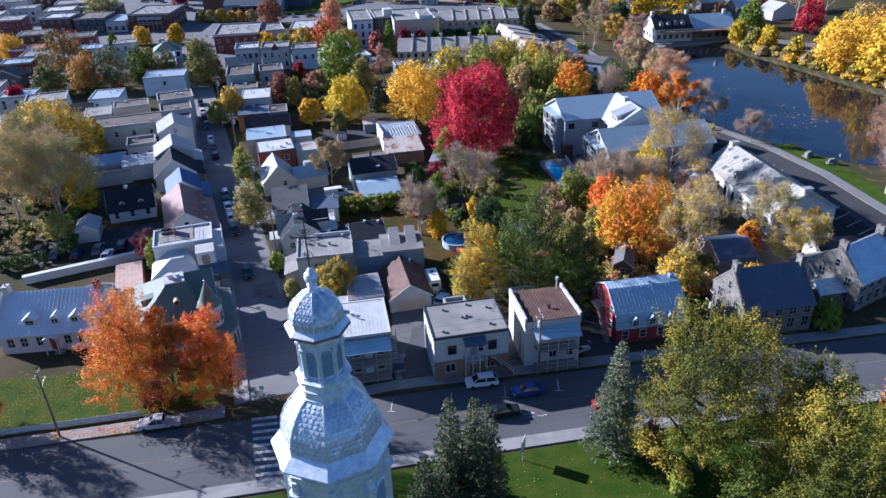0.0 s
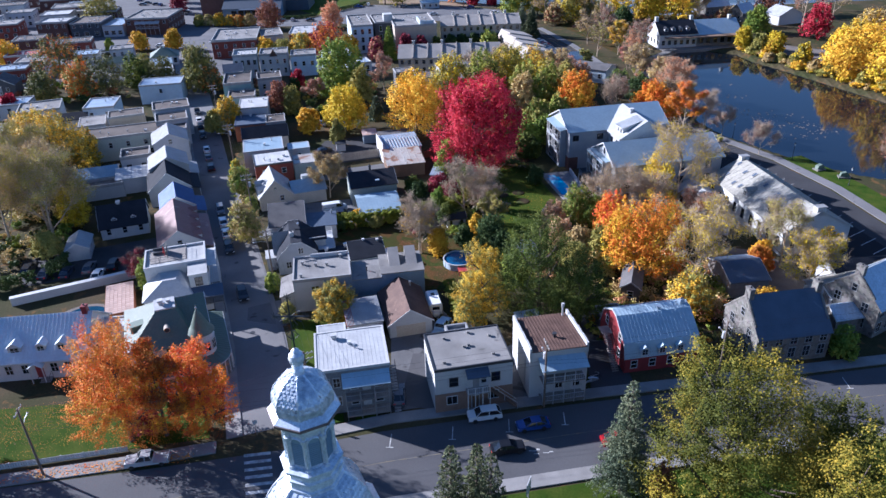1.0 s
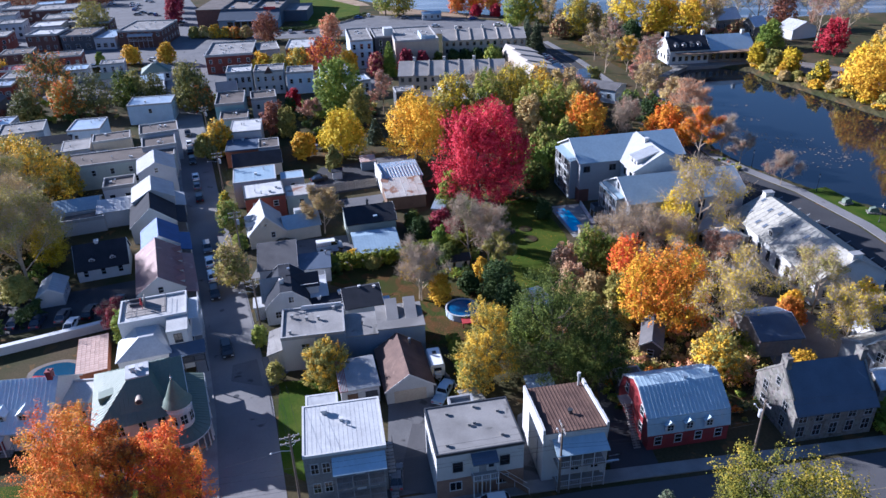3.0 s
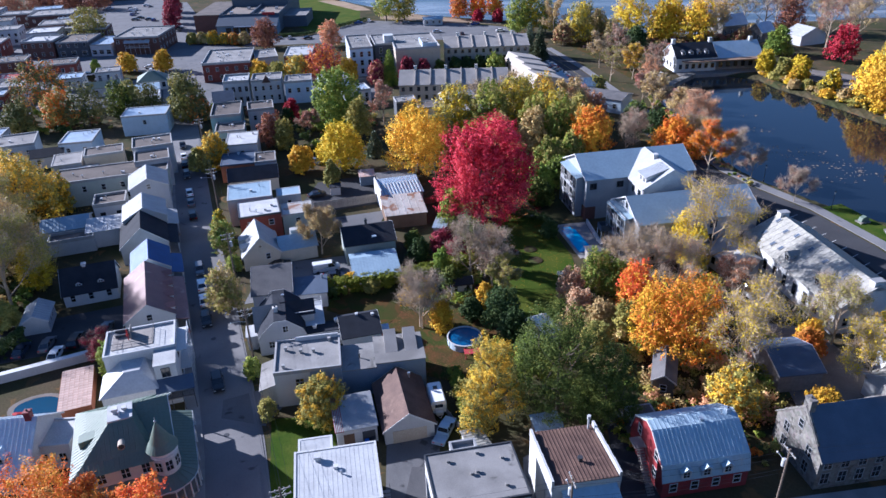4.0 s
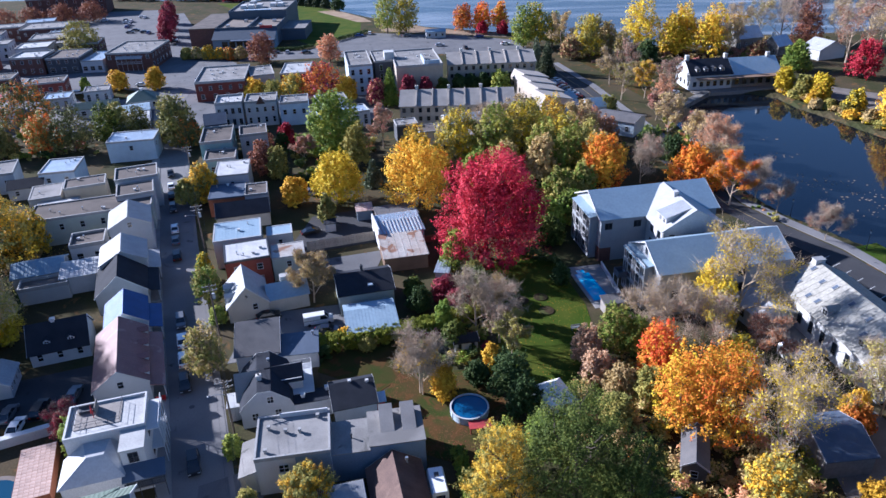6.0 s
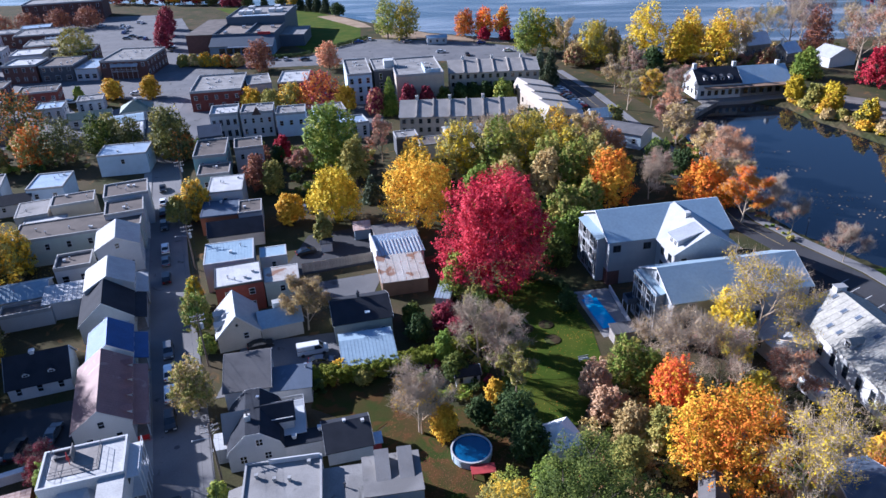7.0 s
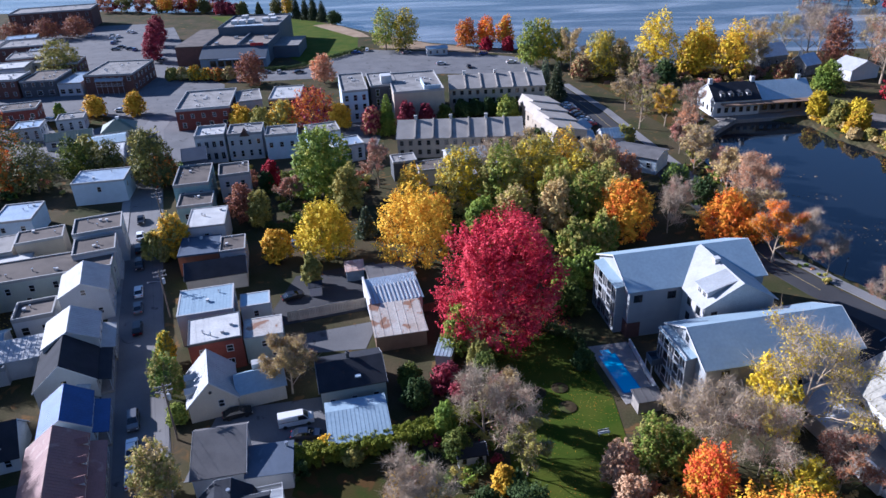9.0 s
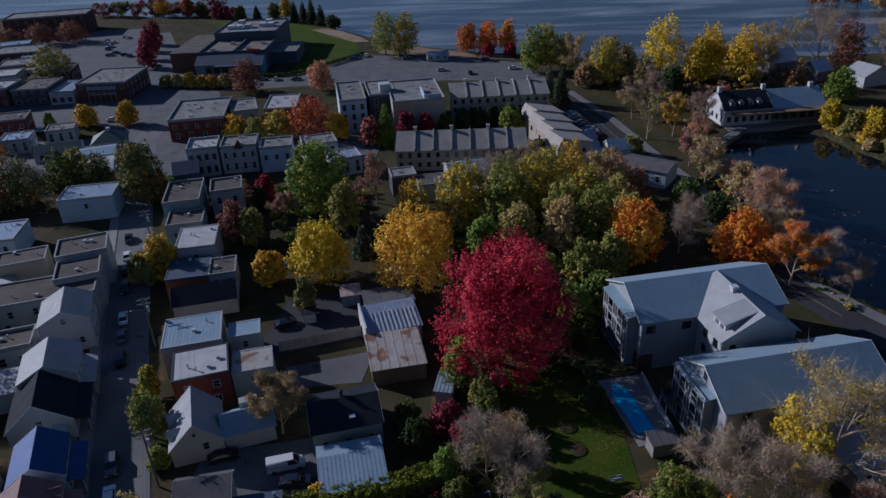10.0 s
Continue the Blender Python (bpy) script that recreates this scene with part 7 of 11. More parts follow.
for x, y, w, d, lo, hi, rf, lb in ((-143.5, 267.5, 14, 6.4, 3.2, 4.8, "green_roof", "long market hall with dark green roof"), (-126.8, 263.0, 11, 9.0, 3.2, 4.2, "sky_metal", "low shop with pale blue metal roof"), (-120.0, 247.0, 11, 15.0, 3.2, 4.0, "white_metal", "low shop with wide pale roof")):
    gabled(x, y, 24, w, d, lo, hi, "x", "pale_grey_wall", rf, lb, "shop_building", category="shop", seams=0.9, wins=(("f", 1.0, 3, 1.4, 1.5), ("r", 1.0, 2, 1.4, 1.5)))
h = base("pavilion", "market pavilion with green hipped metal roof", -128.0, 275.0, 22, 10.0, 9.0, "pavilion")
part("wall", Geo().box(0, 0, -0.05, 10.0, 9.0, 3.6), MAT["white_wall"], h)
part("roof", Geo().add([(-0.6, -0.6, 3.5), (10.6, -0.6, 3.5), (10.6, 9.6, 3.5), (-0.6, 9.6, 3.5), (4.2, 4.5, 6.4), (5.8, 4.5, 6.4)], [(3, 2, 1, 0), (0, 1, 5, 4), (1, 2, 5), (2, 3, 4, 5), (3, 0, 4)]), MAT["green_roof"], h)
windows(h, "f", 1.0, 4, 1.2, 1.8)
windows(h, "r", 1.0, 3, 1.2, 1.8)
hood(h, 5.0, 4.5, 6.2, 0.8, 0.9)
flathouse(-107, 286, 12, 18, 24, 7.0, "red_brick", "membrane", "red brick and grey block with cluttered flat roof", "trim", 0.6, (("f", 4.2, 5, 1.0, 1.4), ("f", 1.0, 4, 1.2, 1.7), ("r", 4.2, 6, 1.0, 1.4)), 14)
flathouse(-89.4, 297, 20, 8.9, 15, 6.4, "white_wall", "membrane", "white flat-roofed house with pale cornice", "trim", 0.4, (("f", 3.4, 2, 1.0, 1.4), ("r", 3.4, 3, 1.0, 1.4)), 2)
flathouse(-78.0, 297.4, 8, 10.8, 17, 7.0, "red_brick", "white_membrane", "brick house with white flat roof", "trim", 0.4, (("f", 4.0, 3, 1.0, 1.4), ("r", 4.0, 3, 1.0, 1.4)), 3)
flathouse(-88.0, 253.6, 14, 8.6, 10, 8.2, "white_plaster", "white_membrane", "ornate white facade with cornice and arched windows", "trim", 0.7, (("f", 5.0, 4, 0.9, 1.7), ("f", 1.2, 4, 0.9, 1.9)), 4, style="split", frame_mat="grey_trim")
h = flathouse(-79.0, 256.2, 12, 10.2, 9.6, 8.0, "white_plaster", "membrane", "white terrace with brown gablet", "trim", 0.5, (("f", 4.8, 4, 0.8, 1.5), ("f", 1.2, 4, 0.8, 1.8)), 4)
part("gablet", Geo().extrude([(3.6, 7.4), (6.6, 7.4), (5.1, 9.8)], "y", -0.3, 1.2), MAT["brown_roof"], h)
flathouse(-67.6, 256.6, 12, 9.2, 8.6, 7.4, "pale_blue_wall", "membrane", "pale blue house with deep grey cornice", "trim", 0.5, (("f", 3.8, 3, 1.0, 1.5),), 2)
gabled(-88.5, 244, 20, 6.6, 9.0, 4.6, 6.8, "x", "slate", "slate", "small slate-clad gabled house")
flathouse(-79.6, 216.8, 15, 8.6, 14.0, 8.0, "teal_wall", "dark_membrane", "teal house with dark flat roof", "trim", 0.5, (("f", 5.0, 2, 0.9, 1.3), ("r", 5.0, 3, 0.9, 1.4), ("l", 5.0, 3, 0.9, 1.4)), 3)
flathouse(-75.8, 208.6, 15, 8.2, 8.0, 6.0, "teal_wall", "dark_membrane", "lower teal wing with dark roof", "trim", 0.4, (("f", 2.8, 2, 0.9, 1.3),), 2)
flathouse(-71.0, 225.2, 18, 7.8, 8.6, 7.2, "pale_grey_wall", "dark_membrane", "pale house with brown flat roof", "trim", 0.5, (("f", 4.2, 2, 0.9, 1.4), ("f", 1.0, 2, 0.9, 1.4)), 2)
flathouse(-27.0, 238.0, 16, 6.6, 6.0, 5.4, "dark_wall", "membrane", "dark rear house with pale roof edge", "trim", 0.3, (), 2)
gabled(-11.8, 240.2, 15, 11.0, 8.6, 5.0, 6.6, "x", "white_wall", "shade_blue_metal", "white house with pale blue roof", seams=0.8, wins=(("f", 1.8, 3, 1.0, 1.4),))
flathouse(-19.6, 234.0, 14, 9.0, 7.0, 4.6, "grey_wall", "dark_membrane", "low rear house with patched flat roof", "trim", 0.2, (), 3)
flathouse(-8.6, 231.0, 14, 15.0, 8.0, 4.2, "grey_wall", "membrane", "long low rear house with grey roof", "grey_trim", 0.2, (("f", 1.4, 4, 0.9, 1.2),), 3)


def terrace(x, y, rot, w, d, lo, hi, n, wall, roof, label, both=False):
    h = base("terrace_house", label, x, y, rot, w, d, "terrace")
    pitched(h, 0, 0, w, d, [(0, lo), (0.72, hi), (1, hi - 1.2)] if not both else gable(lo, hi), "x", wall, roof, over=0.3, seams=0.0)
    for i in range(1, n):
        xx = w * i / n
        part("party_wall", Geo().extrude([(-0.3, lo - 0.3), (-0.3, lo + 0.5), (d * 0.72, hi + 0.55), (d, hi - 0.6), (d, hi - 1.2)], "x", xx - 0.18, xx + 0.18), MAT["tan_roof"], h)
        if i % 2:
            chimney(h, xx, d * 0.7, hi, hi + 1.5, 0.9, 0.9, "pale_stone")
    for z in (lo - 2.0, lo - 4.8):
        if z > 0.3:
            windows(h, "f", z, n * 2, 0.9, 1.3, "bar", "dark_trim")
    return h


terrace(-28, 256.0, 2.0, 37.0, 11.0, 6.0, 9.2, 7, "tan_wall", "taupe_shingle", "taupe-roofed brick terrace with raised party walls")
terrace(-14.4, 300.5, 5.0, 33.0, 14.0, 8.4, 10.8, 6, "tan_wall", "taupe_shingle", "tall taupe terrace with blue-shadowed brick front")
for k in range(4):
    t = k / 4
    h = base("terrace_house", "stepped tan-roofed town house in a sawtooth row", 9.0 + 7.5 * t, 292.0 - 37 * t, -68, 8.2, 11.0, "terrace", "sawtooth town houses")
    pitched(h, 0, 0, 8.2, 11.0, [(0, 6.0), (0.12, 8.4), (1, 6.2)], "x", "tan_wall", "tan_roof", over=0.2)
    windows(h, "f", 3.2, 2, 1.0, 1.4, "bar", "dark_trim")
    windows(h, "r", 3.2, 2, 1.0, 1.4, "bar", "dark_trim")
h = flathouse(-50.4, 291, 14, 8.8, 24, 10.8, "pale_blue_wall", "membrane", "modern white apartment block with tall windows", "trim", 0.5, (("f", 7.6, 3, 1.1, 1.9), ("f", 4.4, 3, 1.1, 1.9), ("f", 1.2, 3, 1.1, 1.9)), 4, "apartment_building", category="apartment house")
h = flathouse(-41.6, 297.5, 14, 9.2, 18, 10.8, "dark_wall", "membrane", "modern grey link block with roof tower", "trim", 0.4, (("f", 7.4, 2, 1.0, 2.2), ("f", 4.0, 2, 1.0, 2.2)), 3, "apartment_building", category="apartment house")
part("roof_tower", Geo().box(4.0, 2.0, 10.8, 7.6, 6.0, 13.6), MAT["grey_wall"], h)
h = flathouse(-32.4, 287.6, 12, 17.0, 26, 11.0, "tan_wall", "membrane", "apartment block with pale roof and creeper on its wall", "trim", 0.5, (("r", 7.6, 5, 1.1, 1.6), ("r", 4.4, 5, 1.1, 1.6)), 4, "apartment_building", category="apartment house")
part("roof_terrace_wall", Geo().box(10.4, 1.0, 11.0, 16.0, 1.3, 12.6).box(10.4, 1.0, 11.0, 10.7, 12, 12.6), MAT["pale_blue_wall"], h)
# museum of dark metal and brick
h = base("museum_building", "low modern museum in dark metal with stepped flat roofs", -132, 375.5, 4, 30, 70, "museum")
flat(h, 0, 8, 30, 36, 8.0, "slate_wall", "taupe_roof", "slate_wall", 0.9)
part("front_hall", Geo().extrude([(0, -0.05), (0, 4.6), (7.98, 7.9), (7.98, -0.05)], "x", 0.0, 30.0), MAT["blue_grey_wall"], h)
part("front_hall_roof", Geo().extrude([(-0.4, 4.5), (-0.4, 4.7), (7.96, 8.16), (7.96, 7.95)], "x", -0.3, 30.3), MAT["slate_wall"], h)
flat(h, 0, 36, 30, 70, 11.4, "slate_wall", "membrane", "slate_wall", 0.7)
part("skylight_row", Geo().box(8, 37, 11.43, 22, 39, 12.3), MAT["pale_blue_wall"], h)
part("roof_divider", Geo().box(15.6, 8.5, 8.0, 16.2, 35.6, 9.2), MAT["slate_wall"], h)
part("front_canopy", Geo().box(9, -3.0, 4.2, 30.5, 0.0, 4.6), MAT["slate"], h)
part("brick_block", Geo().box(-13, 8, -0.05, -0.2, 50, 8.6), MAT["brown_brick"], h)
part("brick_block_roof", Geo().box(-13.2, 7.8, 8.6, -0.2, 50.2, 8.9), MAT["dark_membrane"], h)
part("red_sign", Geo().box(22, 7.6, 8.2, 28, 7.9, 9.4), MAT["red_trim"], h)
part("east_wing", Geo().box(30.02, 18, -0.05, 42, 40, 5.4), MAT["slate_wall"], h)
part("east_wing_roof", Geo().box(30.02, 17.8, 5.4, 42.2, 40.2, 5.7), MAT["membrane"], h)
for x, y in ((4, 46), (8, 46), (12, 48), (19, 50), (23, 50), (6, 60), (20, 60)):
    part("roof_unit", Geo().box(x, y, 11.4, x + 3.0, y + 4.6, 13.2), MAT["trim"], h)
for x, y in ((4, 13), (10, 26), (20, 14), (25, 24)):
    part("roof_unit", Geo().box(x, y, 8.0, x + 1.6, y + 2.0, 9.2), MAT["steel"], h)
windows(h, "f", 1.0, 7, 2.6, 2.6, "bar", "dark_trim", lo=4, hi=29)
h = flathouse(-285, 478, 16, 46, 22, 11.0, "brown_brick", "membrane", "old brick school behind dark trees", "trim", 0.6, (("f", 7.6, 9, 1.3, 2.0), ("f", 3.6, 9, 1.3, 2.0)), 6, "school_building", category="school")
h = gabled(-29.6, 391, 12, 9.6, 5.0, 3.0, 3.9, "x", "white_wall", "shade_blue_metal", "white riverside kiosk with blue metal roof", "kiosk", category="kiosk", wins=(("f", 1.0, 3, 1.0, 1.2),))


def restaurant():
    h = base("restaurant_building", "white and stone waterside inn with black and blue roofs", 72.8, 289.5, 9.0, 34.0, 13.0, "inn")
    pitched(h, 0, 0, 15.5, 13.0, gable(5.4, 9.6), "x", "white_plaster", "dark_shingle", over=0.4)
    for x in (3, 6, 9, 12):
        dormer(h, x, 1.2, 6.2, 1.4, 2.0, 1.2, wall="white_wall", roof="dark_shingle")
    for x in (0.6, 15.0):
        chimney(h, x, 6.5, 8.6, 11.2, 1.2, 1.2, "white_plaster")
    part("annex_wall", Geo().extrude([(1.0, -2.5), (1.0, 4.6), (7.4, 9.0), (13.5, 4.6), (13.5, -2.5)], "x", 15.5, 34.0), MAT["grey_wood"], h)
    part("annex_roof", Geo().extrude([(0.2, 4.2), (7.4, 9.05), (14.2, 4.2), (14.2, 4.4), (7.4, 9.25), (0.2, 4.4)], "x", 15.3, 34.4), MAT["sky_metal"], h)
    chimney(h, 31.5, 7.4, 8.6, 10.6, 1.2, 1.2, "white_plaster")
    part("terrace_canopy", Geo().box(2, -3.0, 4.3, 33, 1.0, 4.55), MAT["wood"], h)
    part("terrace_deck", Geo().box(0, -4.5, -2.2, 33.5, 0.5, 0.2), MAT["grey_wood"], h)
    windows(h, "f", 1.4, 6, 1.1, 1.6, "cross", "dark_trim", lo=0.5, hi=15.5)
    windows(h, "f", 1.4, 6, 1.4, 1.8, "split", "dark_trim", lo=16, hi=33.5)
    windows(h, "l", 1.4, 4, 1.0, 1.5, "bar", "dark_trim")
    m = thing("retaining_wall", "stone retaining wall with walkway along the pond", "wall")
    part("stone_face", Geo().prism([(59.5, 266), (62, 264.5), (80, 287), (78, 289)], -2.6, 0.5), MAT["stone"], m)
    part("railing", Geo().rod((61, 265.5, 1.4), (79, 287.5, 1.4), 0.05).rod((61, 265.5, 0.4), (61, 265.5, 1.4), 0.05).rod((70, 276.5, 0.4), (70, 276.5, 1.4), 0.05).rod((79, 287.5, 0.4), (79, 287.5, 1.4), 0.05), MAT["dark_trim"], m)


restaurant()
h = gabled(108, 352, 20, 13, 9, 4.6, 8.6, "x", "stone", "tin", "stone house with pale metal hip roof", seams=0.8, wins=(("f", 1.2, 4, 0.9, 1.4),))
chimney(h, 1.0, 4.5, 7.6, 9.8, 0.9, 0.9, "pale_stone")
h2 = gabled(117, 346, -60, 8, 8, 4.0, 7.4, "y", "stone", "tin", "stone side house with chimney", wins=(("f", 1.2, 2, 0.9, 1.4),))
chimney(h2, 4.0, 0.6, 6.6, 9.2, 1.0, 0.9, "pale_stone")
gabled(134, 330, 22, 13, 10, 4.0, 7.0, "y", "white_plaster", "white_metal", "white barn with white metal roof", "barn", category="barn", seams=0.9)
h = gabled(33.0, 247.0, -32, 13, 9, 4.4, 5.4, "x", "pale_blue_wall", "grey_shingle", "grey-blue house with dark low roof and white dormers", wins=(("f", 1.6, 3, 1.0, 1.4),))
for x, y, r, w in ((27.5, 268, 60, 7), (33, 262, 10, 7), (25, 259, 20, 6)):
    gabled(x, y, r, w, 6, 3.0, 5.0, "x", "white_wall", "shade_blue_metal", "small white shop with pale blue roof", "shop_building", category="shop", seams=0.8)

# ---- close-packed roofs of the far town centre ----
for k, (x, y, w, d, hh, wl, rf) in enumerate([(-176, 262, 10, 10, 5.4, "grey_wall", "membrane"), (-197, 296, 12, 11, 6.6, "brown_brick", "dark_membrane"),  (-207, 368, 11, 12, 6.2, "grey_wall", "membrane"),
                                             (-222, 392, 12, 11, 6.8, "brown_brick", "tin"), (-248, 344, 13, 13, 7.0, "pale_grey_wall", "white_membrane"), (-262, 364, 13, 12, 7.4, "brown_brick", "dark_membrane"), (-276, 388, 14, 13, 7.4, "grey_wall", "membrane"),
                                             (-252, 420, 15, 12, 7.0, "brown_brick", "tin"), (-282, 412, 14, 14, 8.0, "pale_grey_wall", "membrane"), (-160, 276, 9, 9, 4.6, "pale_grey_wall", "tin"), (-150, 286, 9, 8, 4.4, "grey_wall", "membrane"),
                                             (-204, 262, 11, 10, 5.6, "pale_grey_wall", "membrane"), (-214, 282, 12, 10, 6.0, "brown_brick", "membrane"), (-232, 304, 12, 12, 6.6, "grey_wall", "dark_membrane"), 
                                             (-56, 262, 10, 9, 6.0, "pale_blue_wall", "membrane"), (-46, 252, 9, 8, 5.0, "grey_wall", "tin"),   (-152, 208, 11, 9, 4.6, "pale_grey_wall", "tin"), (-168, 216, 11, 10, 5.0, "grey_wall", "membrane"), (-142, 178, 11, 9, 4.8, "white_wall", "tin"), (-128, 160, 11, 9, 4.6, "grey_wall", "dark_membrane"), (-150, 160, 11, 9, 4.6, "pale_grey_wall", "tin")]):
    flathouse(x, y, 15 + (k % 4) * 3, w, d, hh, wl, rf, "flat-roofed town house in " + {"brown_brick": "brown brick", "pale_grey_wall": "pale render", "grey_wall": "grey siding", "red_brick": "red brick", "pale_blue_wall": "pale blue siding", "white_wall": "white siding"}[wl], "trim", 0.35, (("f", hh - 2.4, 3, 1.0, 1.4), ("f", 0.9, 3, 1.1, 1.5), ("r", hh - 2.4, 3, 1.0, 1.4)), 5)



# ---- trees ----
def leaf_mesh(name, centres, radii, per, size, mats, which, flat_z=0.8, keep_low=0.55, seed=0, corners=4, tilt=0.55, sprays=None):
    """Leaves scattered over many clumps: each a small tilted leaf of its own, in the colour of its clump."""
    g = np.random.default_rng(seed)
    n = len(centres)
    k = n * per
    C = np.repeat(np.array(centres, float), per, 0)
    R = np.repeat(np.array(radii, float), per)
    u = g.normal(size=(k, 3))
    u /= np.linalg.norm(u, axis=1)[:, None]
    low = u[:, 2] < -0.2
    u[low & (g.random(k) > keep_low), 2] *= -1
    far_out = (R * g.uniform(0.4, 1.3, k))[:, None]
    if sprays is None:
        P = C + u * far_out * np.array([1, 1, flat_z])
        nrm = u + g.normal(scale=tilt, size=u.shape)
    else:
        # tufts drawn out along their twig, narrowing to the tip
        A = np.repeat(np.array([tuple(a) for a in sprays], float), per, 0)
        along = (u * A).sum(1)[:, None]
        P = C + far_out * ((u - along * A) * (0.78 - 0.34 * along) + A * along * 1.55)
        nrm = u * 0.6 + A * 0.75 + g.normal(scale=tilt * 0.85, size=u.shape)
    nrm /= np.linalg.norm(nrm, axis=1)[:, None]
    t = np.cross(nrm, g.normal(size=u.shape))
    t /= np.linalg.norm(t, axis=1)[:, None] + 1e-9
    b = np.cross(nrm, t)
    s = (size * g.uniform(0.6, 1.3, k))[:, None]
    if corners == 4:
        V = np.stack([P - t * s * 0.62, P - b * s * 0.42, P + t * s * 0.62, P + b * s * 0.42], 1).reshape(-1, 3)
    else:
        V = np.stack([P - t * s * 0.6 - b * s * 0.38, P + t * s * 0.66 - b * s * 0.2, P + b * s * 0.72], 1).reshape(-1, 3)
    me = bpy.data.meshes.new(name)
    me.vertices.add(corners * k)
    me.vertices.foreach_set("co", V.astype(np.float32).ravel())
    me.loops.add(corners * k)
    me.loops.foreach_set("vertex_index", np.arange(corners * k, dtype=np.int32))
    me.polygons.add(k)
    me.polygons.foreach_set("loop_start", np.arange(0, corners * k, corners, dtype=np.int32))
    me.polygons.foreach_set("material_index", np.repeat(np.array(which or [0] * n, dtype=np.int32), per))
    me.update()
    for m in mats:
        me.materials.append(m)
    return me


def limbs(g, r, h, spread, levels=3, n0=5, trunk=0.3, start=0.3, up=0.75):
    """A trunk with forking limbs; returns the tips."""
    tips = []
    bend = Vector((r.uniform(-0.04, 0.04) * h, r.uniform(-0.04, 0.04) * h, 0))
    top = Vector((0, 0, h * 0.72)) + bend
    mid = Vector((0, 0, h * start)) + bend * 0.3
    g.rod((0, 0, -0.1), mid, trunk, trunk * 0.78, 7)
    g.rod(mid, top, trunk * 0.78, trunk * 0.2, 6)

    def grow(p, d, ln, th, lev):
        q = p + d * ln * 0.55
        d2 = (d + Vector((r.uniform(-0.25, 0.25), r.uniform(-0.25, 0.25), r.uniform(0.0, 0.25)))).normalized()
        e = q + d2 * ln * 0.45
        k = 5 if lev == levels else 3
        g.rod(p, q, th, th * 0.75, k)
        g.rod(q, e, th * 0.75, th * 0.45, k)
        tips.append(e)
        if lev > 1:
            for b, f in ((q, 0.6), (e, 0.7), (e, 0.62)):
                a = r.uniform(0, 2 * math.pi)
                dd = (d2 + 0.75 * Vector((math.cos(a), math.sin(a), r.uniform(-0.1, 0.6)))).normalized()
                grow(b, dd, ln * f, th * 0.5, lev - 1)

    for i in range(n0):
        t = start + (0.7 - start) * i / max(1, n0 - 1)
        a = i * 2.4 + r.uniform(-0.4, 0.4)
        d = Vector((math.cos(a), math.sin(a), up + 0.4 * t)).normalized()
        p = mid.lerp(top, (t - start) / (0.72 - start))
        grow(p, d, spread * (1.0 - 0.45 * (t - start)), trunk * 0.42, levels)
    return tips


NAMES = {"red": "crimson", "scarlet": "scarlet", "gold": "golden", "yellow": "bright yellow", "orange": "orange", "flame": "orange and yellow", "rust": "rusty orange", "green": "green", "lime": "yellow-green", "basswood": "olive-green", "olive": "olive green", "mid": "green",
         "moss": "dull green", "tan": "tan", "brownred": "brown-red", "wine": "dark wine-red", "peach": "peach pink", "pinkwhite": "pale pink", "mauve": "mauve", "spruce": "dark green", "bluespruce": "blue-green", "darkgreen": "dark green"}
tree_no = [0]


def lobed(q, h, r, low, shape="round"):
    """Clumps over a crown of bulging lobes: a low skirt, a middle ring and a top."""
    z0, H = h * low, h * (1 - low)
    lobes = []
    big = r > 5.5
    rings = ((0.28, 0.56, 0.46, 6 if big else 5), (0.56, 0.50, 0.42, 6 if big else 5), (0.79, 0.46 if shape == "broad" else 0.28, 0.38 if shape == "broad" else 0.35, (6 if shape == "broad" else 4) if big else 3))
    for u, off, size, n in rings:
        turn = q.uniform(0, 6.28)
        for i in range(n):
            a = turn + 2 * math.pi * i / n + q.uniform(-0.35, 0.35)
            k = q.uniform(0.8, 1.16)
            L = r * size * q.uniform(0.82, 1.14)
            c = Vector((math.cos(a) * r * off * k, math.sin(a) * r * off * k, z0 + H * (u + q.uniform(-0.07, 0.07))))
            lobes.append((c, L, min(1.5, max(0.55, 0.56 * H / r))))
    lobes.append((Vector((0, 0, z0 + H * 0.42)), r * 0.5, min(1.7, 0.75 * H / r)))
    cs, rs = [], []
    rr0 = min(1.1, max(0.28, 0.135 * r))
    for li, (c, L, zs) in enumerate(lobes):
        n = max(7, int(4.2 * (L / rr0) ** 2))
        for i in range(n):
            w = q.uniform(-0.85, 1.0)
            a = q.uniform(0, 6.28)
            k = math.sqrt(1 - w * w)
            f = q.uniform(0.66, 0.98) if q.random() < 0.93 else q.uniform(1.0, 1.16)
            p = c + Vector((k * math.cos(a) * L * f, k * math.sin(a) * L * f, w * L * zs * f))
            if p.z < 0.25 or any(((p - c2) * 1.0).length < L2 * 0.62 for j, (c2, L2, z2) in enumerate(lobes) if j != li):
                continue
            cs.append(p)
            rs.append(rr0 * q.uniform(0.62, 1.15))
    return lobes, cs, rs


